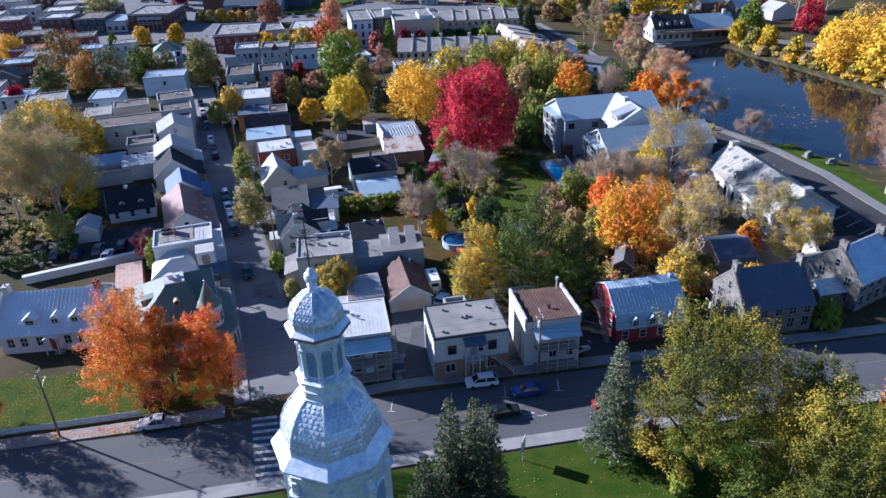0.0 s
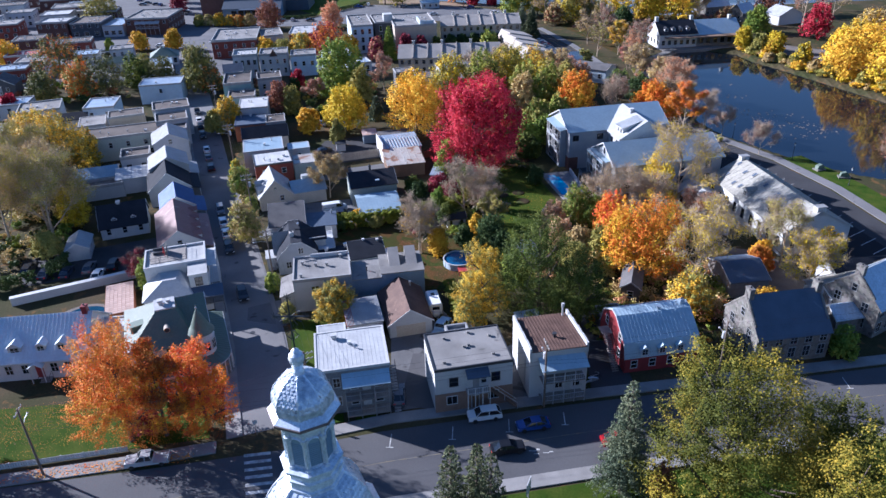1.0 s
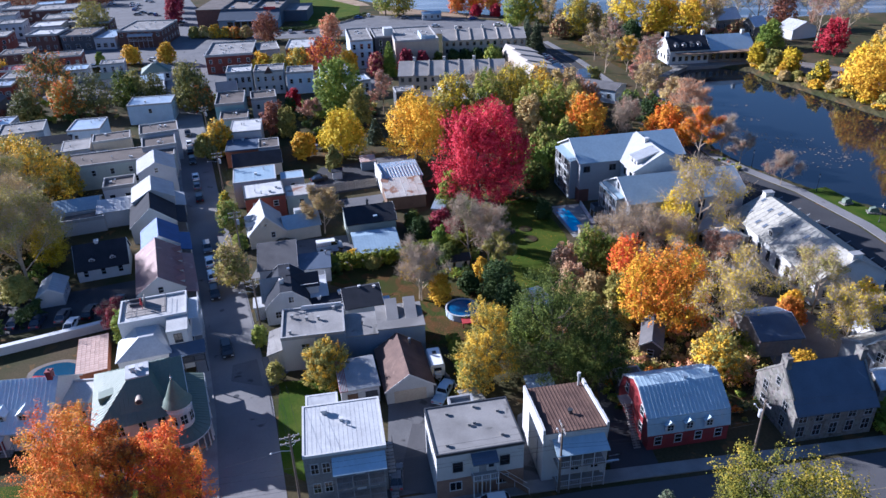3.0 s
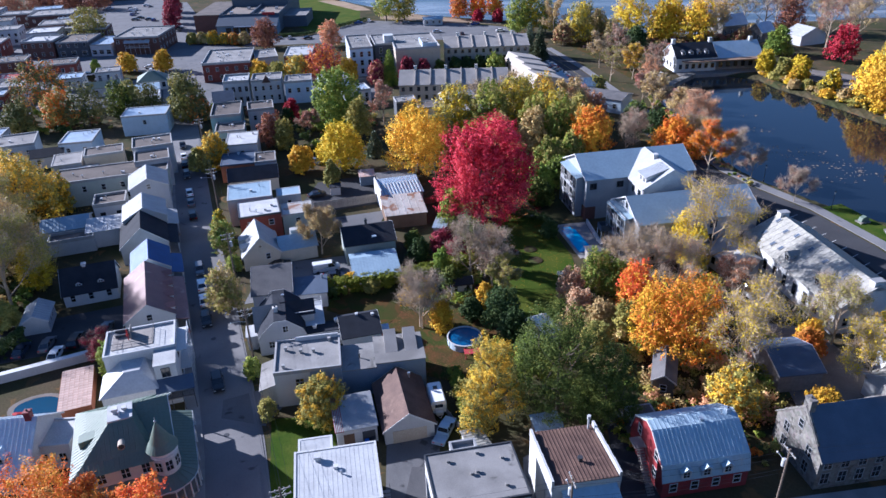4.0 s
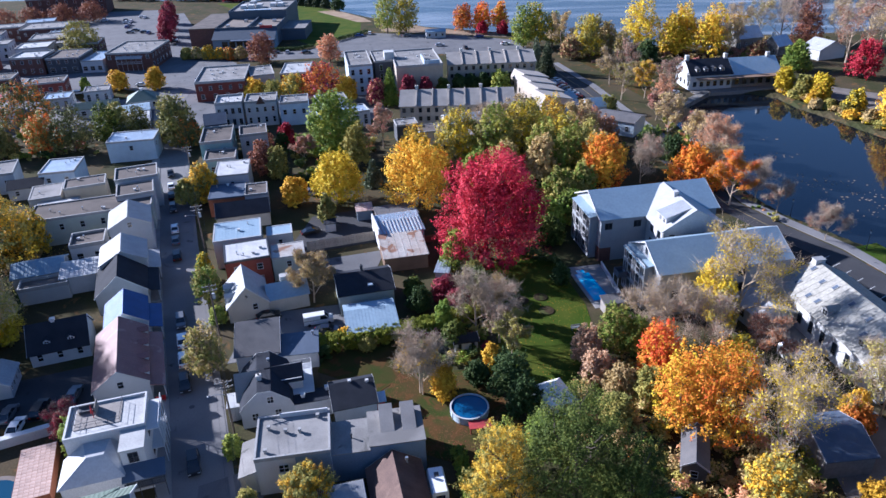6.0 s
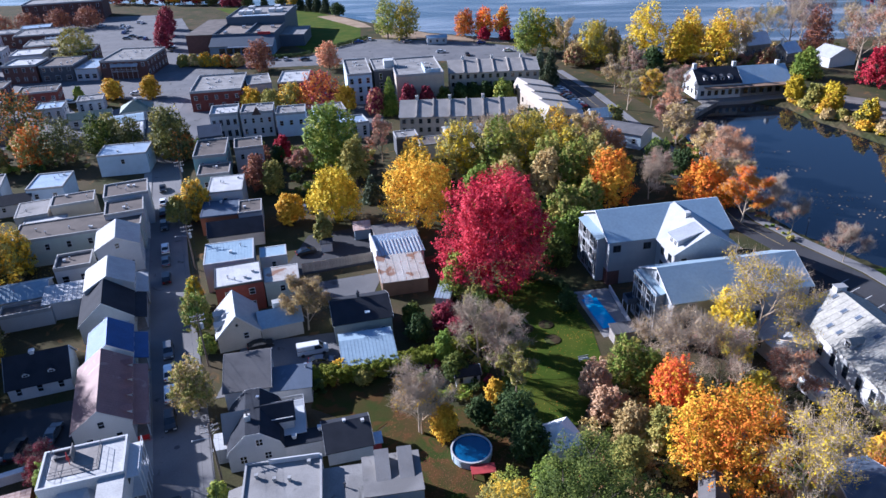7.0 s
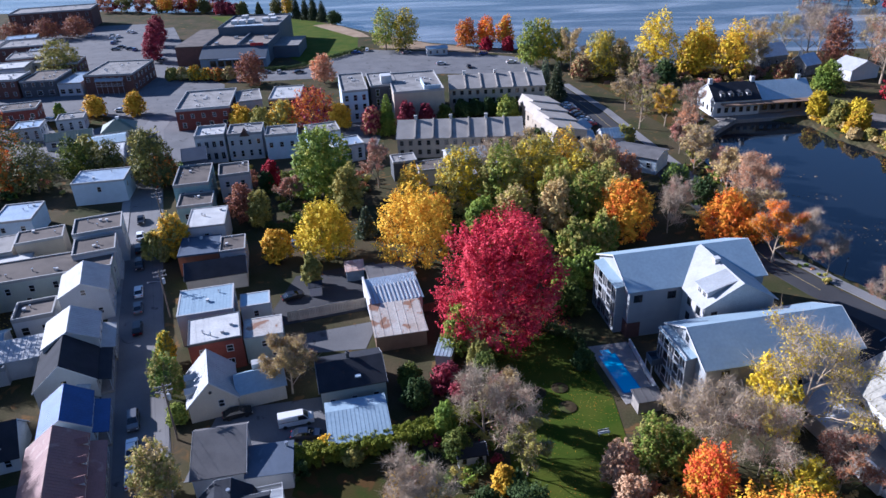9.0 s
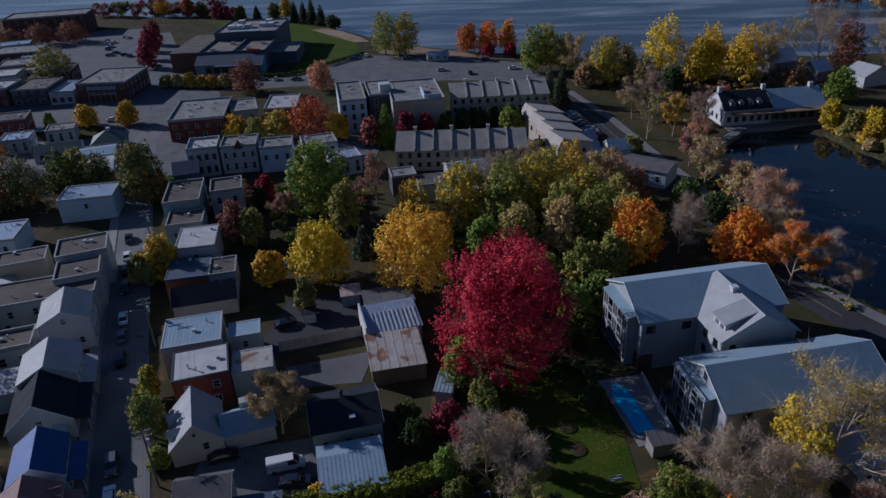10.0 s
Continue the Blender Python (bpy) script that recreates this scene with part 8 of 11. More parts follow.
def tree(x, y, h, r, col, low=0.22, size=None, dense=1.0, kind="tree", mix=None, share=0.4, shape="round"):
    """A leafy tree: tapered trunk, limbs, and a lobed, ragged crown of leaf clumps."""
    tree_no[0] += 1
    s = tree_no[0]
    low, h, r = low * 0.3, h * 1.04, r * 0.97
    q = random.Random(s * 17 + 3)
    look_of = NAMES[col] + (" and " + NAMES[mix] if mix and NAMES[mix] != NAMES[col] else "")
    ob = thing("shrub" if kind == "shrub" else "tree", ("broad " if r > 6 else "small " if r < 3 else "") + look_of + (" autumn shrub, rounded and leafy" if kind == "shrub" else " autumn tree with leafy crown"), kind, pose(x, y, -0.02, 0, 0, q.uniform(0, 360)))
    g = Geo()
    limbs(g, q, h * 0.88, r * 0.7, 2 if math.hypot(x, y - 30) < 90 else 1, 6 if math.hypot(x, y - 30) < 150 else 4, max(0.07, 0.018 * h + 0.012 * r), 0.12 if kind == "shrub" else max(0.14, low * 0.9))
    part("trunk", g, MAT["bark"], ob)
    dist = math.hypot(x, y - 30)
    near = dist < 75
    lf = size or (0.16 if near else 0.25 if dist < 140 else 0.4 if dist < 230 else 0.55)
    lobes, cs, rs = lobed(q, h, r, low, shape)
    n = len(cs)
    area = sum(4 * math.pi * a * a for a in rs)
    corners = 3
    per = int(max(12, dense * 1.3 * area / (lf * lf) / n))
    cap = (64000 if r > 8 else 36000 if r > 5 else 24000 if r > 3.5 else 6000) if near else 44000 if shape == "broad" else 10000 if r > 6.2 and dist < 235 else 7400 if dist < 190 else 3700 if dist < 260 else 2100
    per = min(per, max(8, cap // n))
    mats = [FOL[col]] + ([FOL[mix]] if mix else [])
    which = [1 if mix and q.random() < share else 0 for c in cs]
    cs += [c for c, L, z in lobes]
    rs += [L * 0.74 for c, L, z in lobes]
    which += [0] * len(lobes)
    hub = Vector((0, 0, h * (low + 0.36 * (1 - low))))
    sprays = [((c - hub).normalized() * 0.85 + Vector((q.gauss(0, 0.25), q.gauss(0, 0.25), 0.6 + q.gauss(0, 0.2)))).normalized() for c in cs]
    me = leaf_mesh("crown", cs, rs, per, lf, mats, which, seed=s, corners=corners, sprays=sprays)
    part("crown", me, None, ob)
    return ob


def bare(x, y, h, r, col=None, amount=0.3, bark="grey_bark", kind="tree", label=""):
    """A nearly leafless tree: a dense web of limbs and twigs with a scatter of last leaves."""
    tree_no[0] += 1
    s = tree_no[0]
    q = random.Random(s * 31 + 5)
    ob = thing("bare_tree", label or ("grey bare tree" + (" with scattered " + NAMES[col] + " leaves" if col else " with fine leafless twigs")), kind, pose(x, y, -0.02, 0, 0, q.uniform(0, 360)))
    g = Geo()
    tips = limbs(g, q, h, r * 0.62, 4 if math.hypot(x, y - 30) < 240 else 3, 7 if r > 4 else 6, max(0.08, 0.02 * h), 0.16, 0.85)
    part("trunk", g, MAT[bark], ob)
    gen = np.random.default_rng(s)
    far = math.hypot(x, y - 30) > 200
    k = 17 if not far else 9 if math.hypot(x, y - 30) < 240 else 26
    T = np.repeat(np.array([tuple(t) for t in tips]), k, 0)
    n = len(T)
    d = gen.normal(size=(n, 3)) + np.array([0, 0, 0.95])
    d /= np.linalg.norm(d, axis=1)[:, None]
    st = T + d * (r * gen.uniform(0, 0.09, n))[:, None]
    d2 = d + gen.normal(scale=0.45, size=(n, 3))
    d2 /= np.linalg.norm(d2, axis=1)[:, None]
    en = st + d2 * (r * gen.uniform(0.12, 0.34, n))[:, None]
    sd = np.cross(d2, gen.normal(size=(n, 3)))
    sd /= np.linalg.norm(sd, axis=1)[:, None] + 1e-9
    sd *= 0.034 if far else 0.021
    V = np.stack([st - sd, st + sd, en], 1).reshape(-1, 3)
    me = bpy.data.meshes.new("twig_web")
    me.from_pydata(V.tolist(), [], np.arange(3 * n).reshape(-1, 3).tolist())
    me.materials.append(MAT[bark])
    part("twig_web", me, None, ob)
    if col:
        k = max(4, int(len(tips) * min(1, amount * 2.2)))
        sel = q.sample(tips, min(k, len(tips)))
        lf = 0.2 if not far else 0.36
        part("crown", leaf_mesh("crown", sel, [r * 0.14] * len(sel), max(10, int((86 if not far else 50) * amount)), lf, [FOL[col]], None, seed=s, corners=3), None, ob)
    return ob


def conifer(x, y, h, r, col="spruce", low=0.04, dense=1.0):
    """A spruce: whorls of drooping boughs clothed in short needle sprays."""
    tree_no[0] += 1
    s = tree_no[0]
    q = random.Random(s * 13 + 1)
    ob = thing("spruce_tree", NAMES[col] + " spruce with drooping needle boughs", "tree", pose(x, y, -0.02, 0, 0, q.uniform(0, 360)))
    g = Geo().rod((0, 0, 0), (0, 0, h * 0.97), 0.02 * h, 0.03, 7)
    cs, rs = [], []
    rows = int(h / 0.55)
    for i in range(rows):
        t = i / rows
        z = h * (low + (1 - low) * t)
        rad = r * (1 - t) ** 0.8 * q.uniform(0.82, 1.1) + 0.12
        n = max(4, int(5 + rad * 3.2))
        off = q.uniform(0, 6.28)
        for k in range(n):
            a = off + 2 * math.pi * k / n + q.uniform(-0.2, 0.2)
            L = rad * q.uniform(0.72, 1.12)
            tip = Vector((math.cos(a) * L, math.sin(a) * L, z - 0.32 * L))
            if k % 2 == 0:
                g.rod((0, 0, z), tip, 0.04, 0.012, 3)
            m = max(1, int(L / 0.55))
            for j in range(1, m + 1):
                f = j / m
                cs.append(Vector((math.cos(a) * L * f, math.sin(a) * L * f, z - 0.32 * L * f * f)))
                rs.append(0.20 + 0.22 * (1 - t) + 0.06 * (1 - f))
    part("trunk", g, MAT["bark"], ob)
    per = int(max(6, min(30, dense * (24000 if math.hypot(x, y) < 120 else 6000) / len(cs))))
    part("needles", leaf_mesh("needles", cs, rs, per, 0.16 if math.hypot(x, y) < 120 else 0.4, [FOL[col]], None, flat_z=0.7, seed=s, corners=3), None, ob)
    return ob


# front: church lawn and the west corner
tree(-45.4, 68.4, 19.6, 6.6, "rust", low=0.0, dense=1.1, mix="flame", share=0.3)
bare(-41.0, 69.4, 14.6, 4.2, "rust", 0.8, bark="bark")
tree(-35.8, 71.0, 13.4, 5.0, "scarlet", low=0.0, dense=1.1, mix="orange", share=0.5)
tree(-66.0, 62.5, 11, 4.5, "rust", low=0.2)
tree(28.4, 57.8, 22.0, 9.8, "basswood", low=0.3)
tree(39.5, 45.5, 20.0, 10.4, "basswood", low=0.3)
tree(39.5, 57.0, 16.5, 6.4, "basswood", low=0.25)
conifer(18.4, 60.6, 17.2, 3.4, "bluespruce", 0.12)
conifer(-1.4, 50.2, 17.4, 3.4, "spruce")
conifer(2.6, 49.0, 17.8, 3.6, "spruce")
conifer(-4.0, 47.6, 12.0, 3.0, "spruce")
conifer(1.2, 52.0, 16.0, 3.0, "spruce")
tree(22.5, 58.8, 7.2, 1.8, "brownred", low=0.1)
tree(30.5, 49.0, 9.0, 3.0, "green", low=0.1)
tree(58.0, 66.0, 9.0, 4.0, "rust", low=0.1)
tree(-27.0, 44.0, 6.0, 1.8, "olive", low=0.05, kind="shrub")
tree(25.4, 54.4, 3.4, 1.4, "mid", low=0.0, kind="shrub")
tree(-44.2, 70.5, 3.0, 2.2, "wine", low=0.0, kind="shrub")
# middle
tree(0.2, 165.0, 21.4, 11.5, "red", low=0.14, dense=1.25, size=0.3, shape="broad")
tree(-6.5, 159.0, 9.0, 3.2, "lime", low=0.05)
tree(-16.5, 192.0, 16.0, 9.2, "gold", low=0.14)
tree(-37.0, 194.5, 12.6, 6.6, "yellow", low=0.2, dense=1.2)
tree(-47.8, 193.3, 6.8, 3.5, "gold", low=0.1)
tree(-37.2, 181.7, 7.0, 2.3, "olive", low=0.05)
conifer(-29.7, 205.5, 7.5, 2.6, "bluespruce")
tree(-43.7, 225.3, 19.4, 8.6, "mid", low=0.06, mix="lime", size=0.55, dense=1.4)
tree(-35.5, 216.0, 13.4, 4.4, "olive", low=0.1, dense=0.7)
bare(-52.0, 222.0, 7.0, 3.6, "mauve", 0.6)
tree(-61.6, 213.4, 10.0, 3.6, "brownred", low=0.1)
tree(-57.0, 212.0, 8.0, 3.4, "olive", low=0.05)
tree(-59.5, 233.0, 9.0, 2.6, "red", low=0.15)
tree(-60.5, 231.0, 6.0, 2.2, "darkgreen", low=0.05)
bare(-30.8, 233.9, 14, 4.4, "mauve", 0.25)
conifer(-34.0, 279.8, 13.4, 3.8, "mid")
tree(-8.0, 222.0, 14.8, 6.8, "olive", low=0.1, mix="yellow")
tree(2.0, 219.0, 16.0, 6.8, "lime", low=0.1, mix="olive")
tree(10.0, 222.0, 17.0, 6.8, "olive", low=0.12, mix="yellow", dense=0.9)
bare(-1.0, 232.0, 12, 6.0, None)
bare(8.0, 236.0, 13, 6.0, "tan", 0.2)
tree(14.0, 205.5, 13.2, 4.6, "tan", low=0.1)
tree(21.5, 206.5, 15.0, 5.2, "mid", low=0.1, mix="olive")
tree(27.5, 219.0, 12.4, 4.6, "olive", low=0.1)
tree(15.0, 212.0, 15.0, 5.2, "olive", low=0.1, mix="lime")
tree(22.0, 228.0, 12.0, 5.0, "olive", low=0.1, mix="yellow")
tree(28.9, 201.0, 14.2, 6.8, "flame", low=0.12, dense=1.15)
tree(31.0, 243.0, 9.6, 4.6, "peach", low=0.1)
tree(34.5, 231.0, 9.0, 4.0, "peach", low=0.1, dense=0.8)
bare(39.5, 205, 9, 5.0, None)
bare(43.0, 212, 8.5, 4.4, "mauve", 0.15)
tree(52.0, 201.5, 10.4, 7.0, "orange", low=0.12, dense=0.75)
bare(57.8, 191.0, 12.4, 5.2, "orange", 0.8)
tree(50.4, 218.8, 7.8, 3.8, "darkgreen", low=0.05)
bare(54.0, 240.0, 10, 5.8, "tan", 0.3)
bare(62.5, 222.0, 9.4, 5.6, "peach", 0.3)
bare(59.3, 214.0, 12.0, 6.2, "peach", 0.35)
bare(64.4, 193.0, 9.0, 4.4, None)
bare(67.0, 186.0, 6.0, 4.0, "brownred", 0.12)
bare(72.4, 172.5, 5.6, 4.4, "brownred", 0.15)
# garden trees round the apartment block
bare(42.6, 137.5, 18.0, 8.6, "yellow", 0.3)
tree(40.0, 136.6, 12.0, 2.8, "yellow", low=0.1, dense=0.7, mix="olive")
tree(38.6, 141.0, 12.6, 3.0, "yellow", low=0.08, dense=0.8)
bare(30.4, 134.0, 9.4, 6.6, "tan", 0.12)
bare(35.6, 131.0, 8.6, 6.0, "mauve", 0.1)
bare(26.6, 136.4, 7.6, 4.6, "tan", 0.1)
tree(21.2, 131.6, 9.0, 3.4, "mid", low=0.05, mix="olive")
tree(16.4, 129.0, 6.8, 2.9, "pinkwhite", low=0.05, kind="shrub")
tree(17.2, 124.2, 5.6, 2.6, "pinkwhite", low=0.05, kind="shrub")
tree(24.6, 131.0, 7.6, 3.4, "mid", low=0.04, mix="lime")
tree(27.0, 125.0, 11.0, 3.6, "scarlet", low=0.08, mix="flame", share=0.25)
tree(24.4, 119.0, 6.0, 3.0, "olive", low=0.05)
tree(20.5, 121.0, 5.2, 2.8, "tan", low=0.05, kind="shrub")
tree(19.0, 114.0, 5.4, 3.0, "olive", low=0.05, kind="shrub")
tree(39.4, 125.0, 8.0, 4.0, "yellow", low=0.06, mix="olive")
bare(44.4, 127.4, 7.4, 4.6, "brownred", 0.35)
tree(32.4, 112.0, 14.2, 7.2, "flame", low=0.1, mix="orange")
tree(27.4, 113.0, 13.8, 4.8, "flame", low=0.08, mix="yellow", share=0.25)
bare(38.8, 106.5, 14.4, 7.4, "yellow", 0.3)
tree(36.0, 99.4, 7.4, 4.0, "gold", low=0.06, mix="olive", share=0.5)
tree(11.4, 99.0, 17.6, 7.7, "green", low=0.08, dense=1.2)
tree(17.6, 96.0, 12.5, 5.0, "green", low=0.08)
tree(1.6, 97.0, 15.2, 4.6, "gold", low=0.06, mix="olive", share=0.45, dense=0.8)
tree(-0.6, 93.4, 8.4, 2.8, "olive", low=0.05, mix="gold")
tree(2.4, 104.0, 9.0, 3.4, "lime", low=0.05)
tree(8.0, 107.0, 8.0, 3.4, "mid", low=0.05)
tree(-22.6, 97.0, 7.0, 4.0, "olive", low=0.04, mix="gold", share=0.4)
bare(-10.4, 121.0, 10.6, 4.8)
bare(-10.0, 120.6, 9.6, 4.4, "gold", 0.12)
tree(-6.6, 120.4, 5.4, 2.4, "gold", low=0.05, dense=0.6)
bare(-1.8, 137.0, 12.6, 5.0, None)
bare(2.2, 134.6, 11.6, 4.6, "mauve", 0.1)
tree(0.9, 126.2, 5.8, 1.9, "gold", low=0.05)
tree(3.6, 120.0, 8.6, 3.6, "darkgreen", low=0.03)
bare(4.2, 130.2, 7.6, 3.4, "olive", 0.5)
bare(1.4, 141.0, 8.4, 3.6, "tan", 0.4)
tree(-1.6, 150.4, 5.6, 2.4, "green", low=0.03, kind="shrub")
tree(-2.6, 154.6, 5.2, 2.2, "olive", low=0.03, kind="shrub")
tree(0.4, 146.6, 4.6, 2.0, "brownred", low=0.03, kind="shrub")
tree(2.2, 126.0, 4.6, 2.0, "darkgreen", low=0.03, kind="shrub")
tree(5.8, 116.0, 6.6, 2.8, "darkgreen", low=0.03)
tree(-1.5, 123.6, 4.0, 2.2, "darkgreen", low=0.03, kind="shrub")
tree(-8.0, 149.0, 4.8, 2.8, "wine", low=0.05, kind="shrub")
tree(-5.0, 145.5, 4.4, 2.4, "wine", low=0.05, kind="shrub")
tree(-7.6, 138.0, 6.2, 2.0, "mid", low=0.05, kind="shrub")
tree(-5.6, 133.6, 4.6, 2.2, "green", low=0.05, kind="shrub")
tree(-1.0, 143.0, 5.0, 2.2, "olive", low=0.05, kind="shrub")
tree(-12.5, 145.0, 4.4, 2.6, "darkgreen", low=0.02, kind="shrub")
tree(-14.0, 150.0, 4.0, 2.4, "green", low=0.02, kind="shrub")
bare(-33.2, 147.6, 9.6, 4.4, "tan", 0.5)
tree(-24.6, 134.0, 3.0, 1.5, "gold", low=0.02, kind="shrub")
tree(-20.5, 132.4, 2.6, 1.6, "olive", low=0.02, kind="shrub")
tree(14.6, 154.0, 4.6, 1.8, "darkgreen", low=0.03, kind="shrub")
tree(14.0, 172.0, 6.0, 3.2, "green", low=0.03)
tree(19.0, 182.0, 8.0, 4.0, "green", low=0.03, mix="mid")
# west side
tree(-107.0, 163.0, 16.0, 10.4, "gold", low=0.1, mix="olive", share=0.5)
tree(-95.5, 139.0, 14.5, 8.6, "tan", low=0.1, mix="olive", dense=0.8)
bare(-87.5, 126.0, 17.5, 9.5, "olive", 0.6)
bare(-97.0, 126.0, 16.5, 9.0, "tan", 0.5)
tree(-101.5, 168.5, 9.6, 4.8, "gold", low=0.1, mix="olive")
tree(-86.5, 134.0, 9.0, 4.0, "yellow", low=0.1)
tree(-45.6, 125.0, 10.0, 3.6, "tan", low=0.06, mix="olive", share=0.6)
tree(-45.5, 126.0, 7.0, 2.0, "olive", low=0.05)
tree(-57.4, 155.6, 6.6, 2.0, "yellow", low=0.15, mix="lime")
tree(-53.4, 146.6, 8.6, 3.2, "mid", low=0.06, mix="olive", share=0.6)
tree(-49.6, 140.4, 3.4, 1.7, "lime", low=0.02, kind="shrub")
tree(-71.8, 195.9, 10.0, 4.2, "gold", low=0.1, mix="olive")
tree(-75.1, 193.6, 6.8, 3.4, "olive", low=0.06)
tree(-36.0, 107.0, 3.2, 1.6, "lime", low=0.02, kind="shrub")
tree(-30.8, 97.0, 3.6, 1.6, "olive", low=0.02, kind="shrub")
tree(-58.6, 107.0, 6.4, 2.4, "lime", low=0.1)
bare(-62.0, 110.0, 5.0, 3.0, "wine", 0.4)
tree(-66.5, 138.5, 5.0, 2.6, "olive", low=0.04)
tree(-155.7, 258.0, 15.0, 10.4, "moss", low=0.03, mix="rust", share=0.25, size=0.5, dense=1.5)
tree(-127.0, 234.5, 13.6, 7.8, "moss", low=0.03, size=0.45, dense=1.5)
tree(-121.0, 244.0, 11.4, 5.2, "green", low=0.03, mix="lime", share=0.3, size=0.45, dense=1.4)
tree(-135.5, 234.0, 11.6, 5.8, "rust", low=0.06, mix="olive")
tree(-146.0, 228.0, 10.0, 5.6, "moss", low=0.04)
tree(-111.5, 246.0, 10.0, 5.6, "moss", low=0.03, size=0.45, dense=1.4)
tree(-121.0, 252.0, 9.4, 4.4, "olive", low=0.04)
tree(-95.5, 239.0, 15.4, 6.8, "moss", low=0.03, mix="olive", share=0.35, size=0.45, dense=1.5)
tree(-91.0, 236.5, 9.0, 4.4, "moss", low=0.03, mix="rust", share=0.3)
tree(-149.0, 214.0, 7.0, 3.4, "red", low=0.06)
tree(-190, 280, 10.0, 6.0, "gold", low=0.08)
tree(-146.0, 305.5, 7.6, 4.4, "gold", low=0.15)
tree(-131.0, 306.5, 8.0, 4.2, "gold", low=0.15)
tree(-158.0, 302.5, 6.0, 2.0, "lime", low=0.15)
tree(-192, 366, 15.4, 10.4, "olive", low=0.08)
for k in range(4):
    tree(-282 + k * 15, 446 + k * 6, 10.5, 8.5, "brownred", low=0.05)
for k in range(4):
    tree(-162.5 - k * 6.5, 394 + k * 18, 13.0, 4.6, "wine", low=0.06)
tree(-99.3, 346.0, 12.6, 6.4, "brownred", low=0.08)
tree(-68.7, 345.5, 11.8, 5.4, "peach", low=0.1, dense=0.7)
tree(-60.4, 288.0, 12.8, 8.2, "rust", low=0.06, mix="wine")
tree(-50.6, 285.0, 8.4, 4.0, "gold", low=0.06, dense=0.7)
tree(-70.0, 286.0, 9.0, 5.0, "olive", low=0.06, mix="gold")
tree(-86.0, 290.0, 7.0, 4.6, "gold", low=0.05)
tree(-78.5, 288.0, 7.0, 4.4, "olive", low=0.05)
for k, c in enumerate(("olive", "tan", "gold", "gold", "rust", "tan")):
    tree(-138 + k * 5.2, 357.6 - k * 0.5, 4.8 + 0.5 * (k % 3), 3.2, c, low=0.03, kind="shrub", mix="olive")
tree(-39.2, 279.6, 8.2, 3.8, "wine", low=0.05, mix="peach")
tree(-28.0, 284.2, 8.6, 3.6, "wine", low=0.04)
tree(-21.8, 285.0, 8.4, 3.0, "wine", low=0.04)
tree(-15.5, 286.6, 6.6, 3.0, "green", low=0.04)
for k in range(7):
    tree(-10.0 + k * 4.4, 296.4 + k * 0.3, 5.6, 2.8, "darkgreen", low=0.03)
tree(5.5, 290.0, 8.0, 4.4, "lime", low=0.06)
tree(13.0, 268.5, 4.0, 3.0, "darkgreen", low=0.03)
# river park
tree(-51.0, 407.0, 18.6, 8.2, "lime", low=0.22, dense=0.9, mix="olive")
tree(-41.0, 404.5, 19.4, 7.4, "olive", low=0.22, dense=0.9, mix="yellow")
tree(-12.0, 409.0, 13.0, 6.0, "rust", low=0.1)
tree(-2.5, 408.5, 12.8, 5.8, "orange", low=0.1)
tree(6.8, 412.0, 13.4, 4.6, "rust", low=0.1, mix="gold")
tree(-2.3, 399.0, 6.0, 3.0, "red", low=0.05)
tree(8.0, 397.9, 6.0, 3.0, "red", low=0.05)
tree(16.8, 366.0, 18.0, 6.4, "lime", low=0.08)
tree(22.4, 369.0, 20.0, 5.6, "lime", low=0.08, mix="yellow")
bare(33.2, 357.1, 17, 6.6, "tan", 0.5)
tree(43.0, 347.0, 16.6, 7.0, "olive", low=0.08, mix="yellow")
conifer(24.0, 317.8, 13.4, 4.0, "spruce")
conifer(20.0, 323.0, 14.0, 3.4, "bluespruce")
tree(66.4, 354.0, 22.0, 9.6, "yellow", low=0.08)
tree(82.0, 346.5, 20.0, 7.4, "yellow", low=0.08, mix="gold")
tree(94.0, 340.4, 21.4, 8.2, "gold", low=0.08, mix="yellow")
tree(57.0, 340.0, 10.0, 5.0, "tan", low=0.05, mix="olive")
tree(66.0, 332.0, 9.0, 5.0, "darkgreen", low=0.05)
bare(104.5, 349.8, 14.6, 7.0, "gold", 0.4)
bare(55.4, 281.5, 13.0, 5.2, "gold", 0.9)
bare(47.0, 279.5, 13.0, 5.0, "olive", 0.3)
bare(57.6, 262.0, 11.0, 5.4, "peach", 0.25)
bare(65.5, 290.0, 9.5, 5.6, "mauve", 0.3)
tree(40.0, 266.0, 5.6, 3.4, "olive", low=0.05)
tree(62.0, 246.0, 4.0, 2.2, "olive", low=0.02, kind="shrub")
bare(129.9, 361.6, 22.5, 10.6, "tan", 0.15)
tree(138.8, 357.0, 18.0, 6.8, "brownred", low=0.08, dense=0.7)
tree(120.0, 316.0, 10.2, 6.0, "mid", low=0.05)
bare(143.0, 326.0, 23.5, 9.6, "brownred", 0.4)
tree(104.8, 287.4, 8.0, 3.6, "yellow", low=0.05)
tree(114.6, 281.0, 7.4, 4.0, "yellow", low=0.05)
tree(109.6, 283.0, 6.0, 3.4, "olive", low=0.03)
for k in range(16):
    t = k / 15
    tree(105.5 + 30 * t + 2 * math.sin(k * 2.1), 277 - 62 * t + 2 * math.cos(k * 1.7), 2.6 + 1.2 * math.sin(k * 1.3) ** 2, 2.2, ("olive", "gold", "tan", "olive")[k % 4], low=0.02, kind="shrub")
tree(123.5, 241.0, 14.0, 7.4, "gold", low=0.2, dense=0.8)
tree(133.0, 247.0, 17.0, 8.0, "gold", low=0.2, dense=0.8)
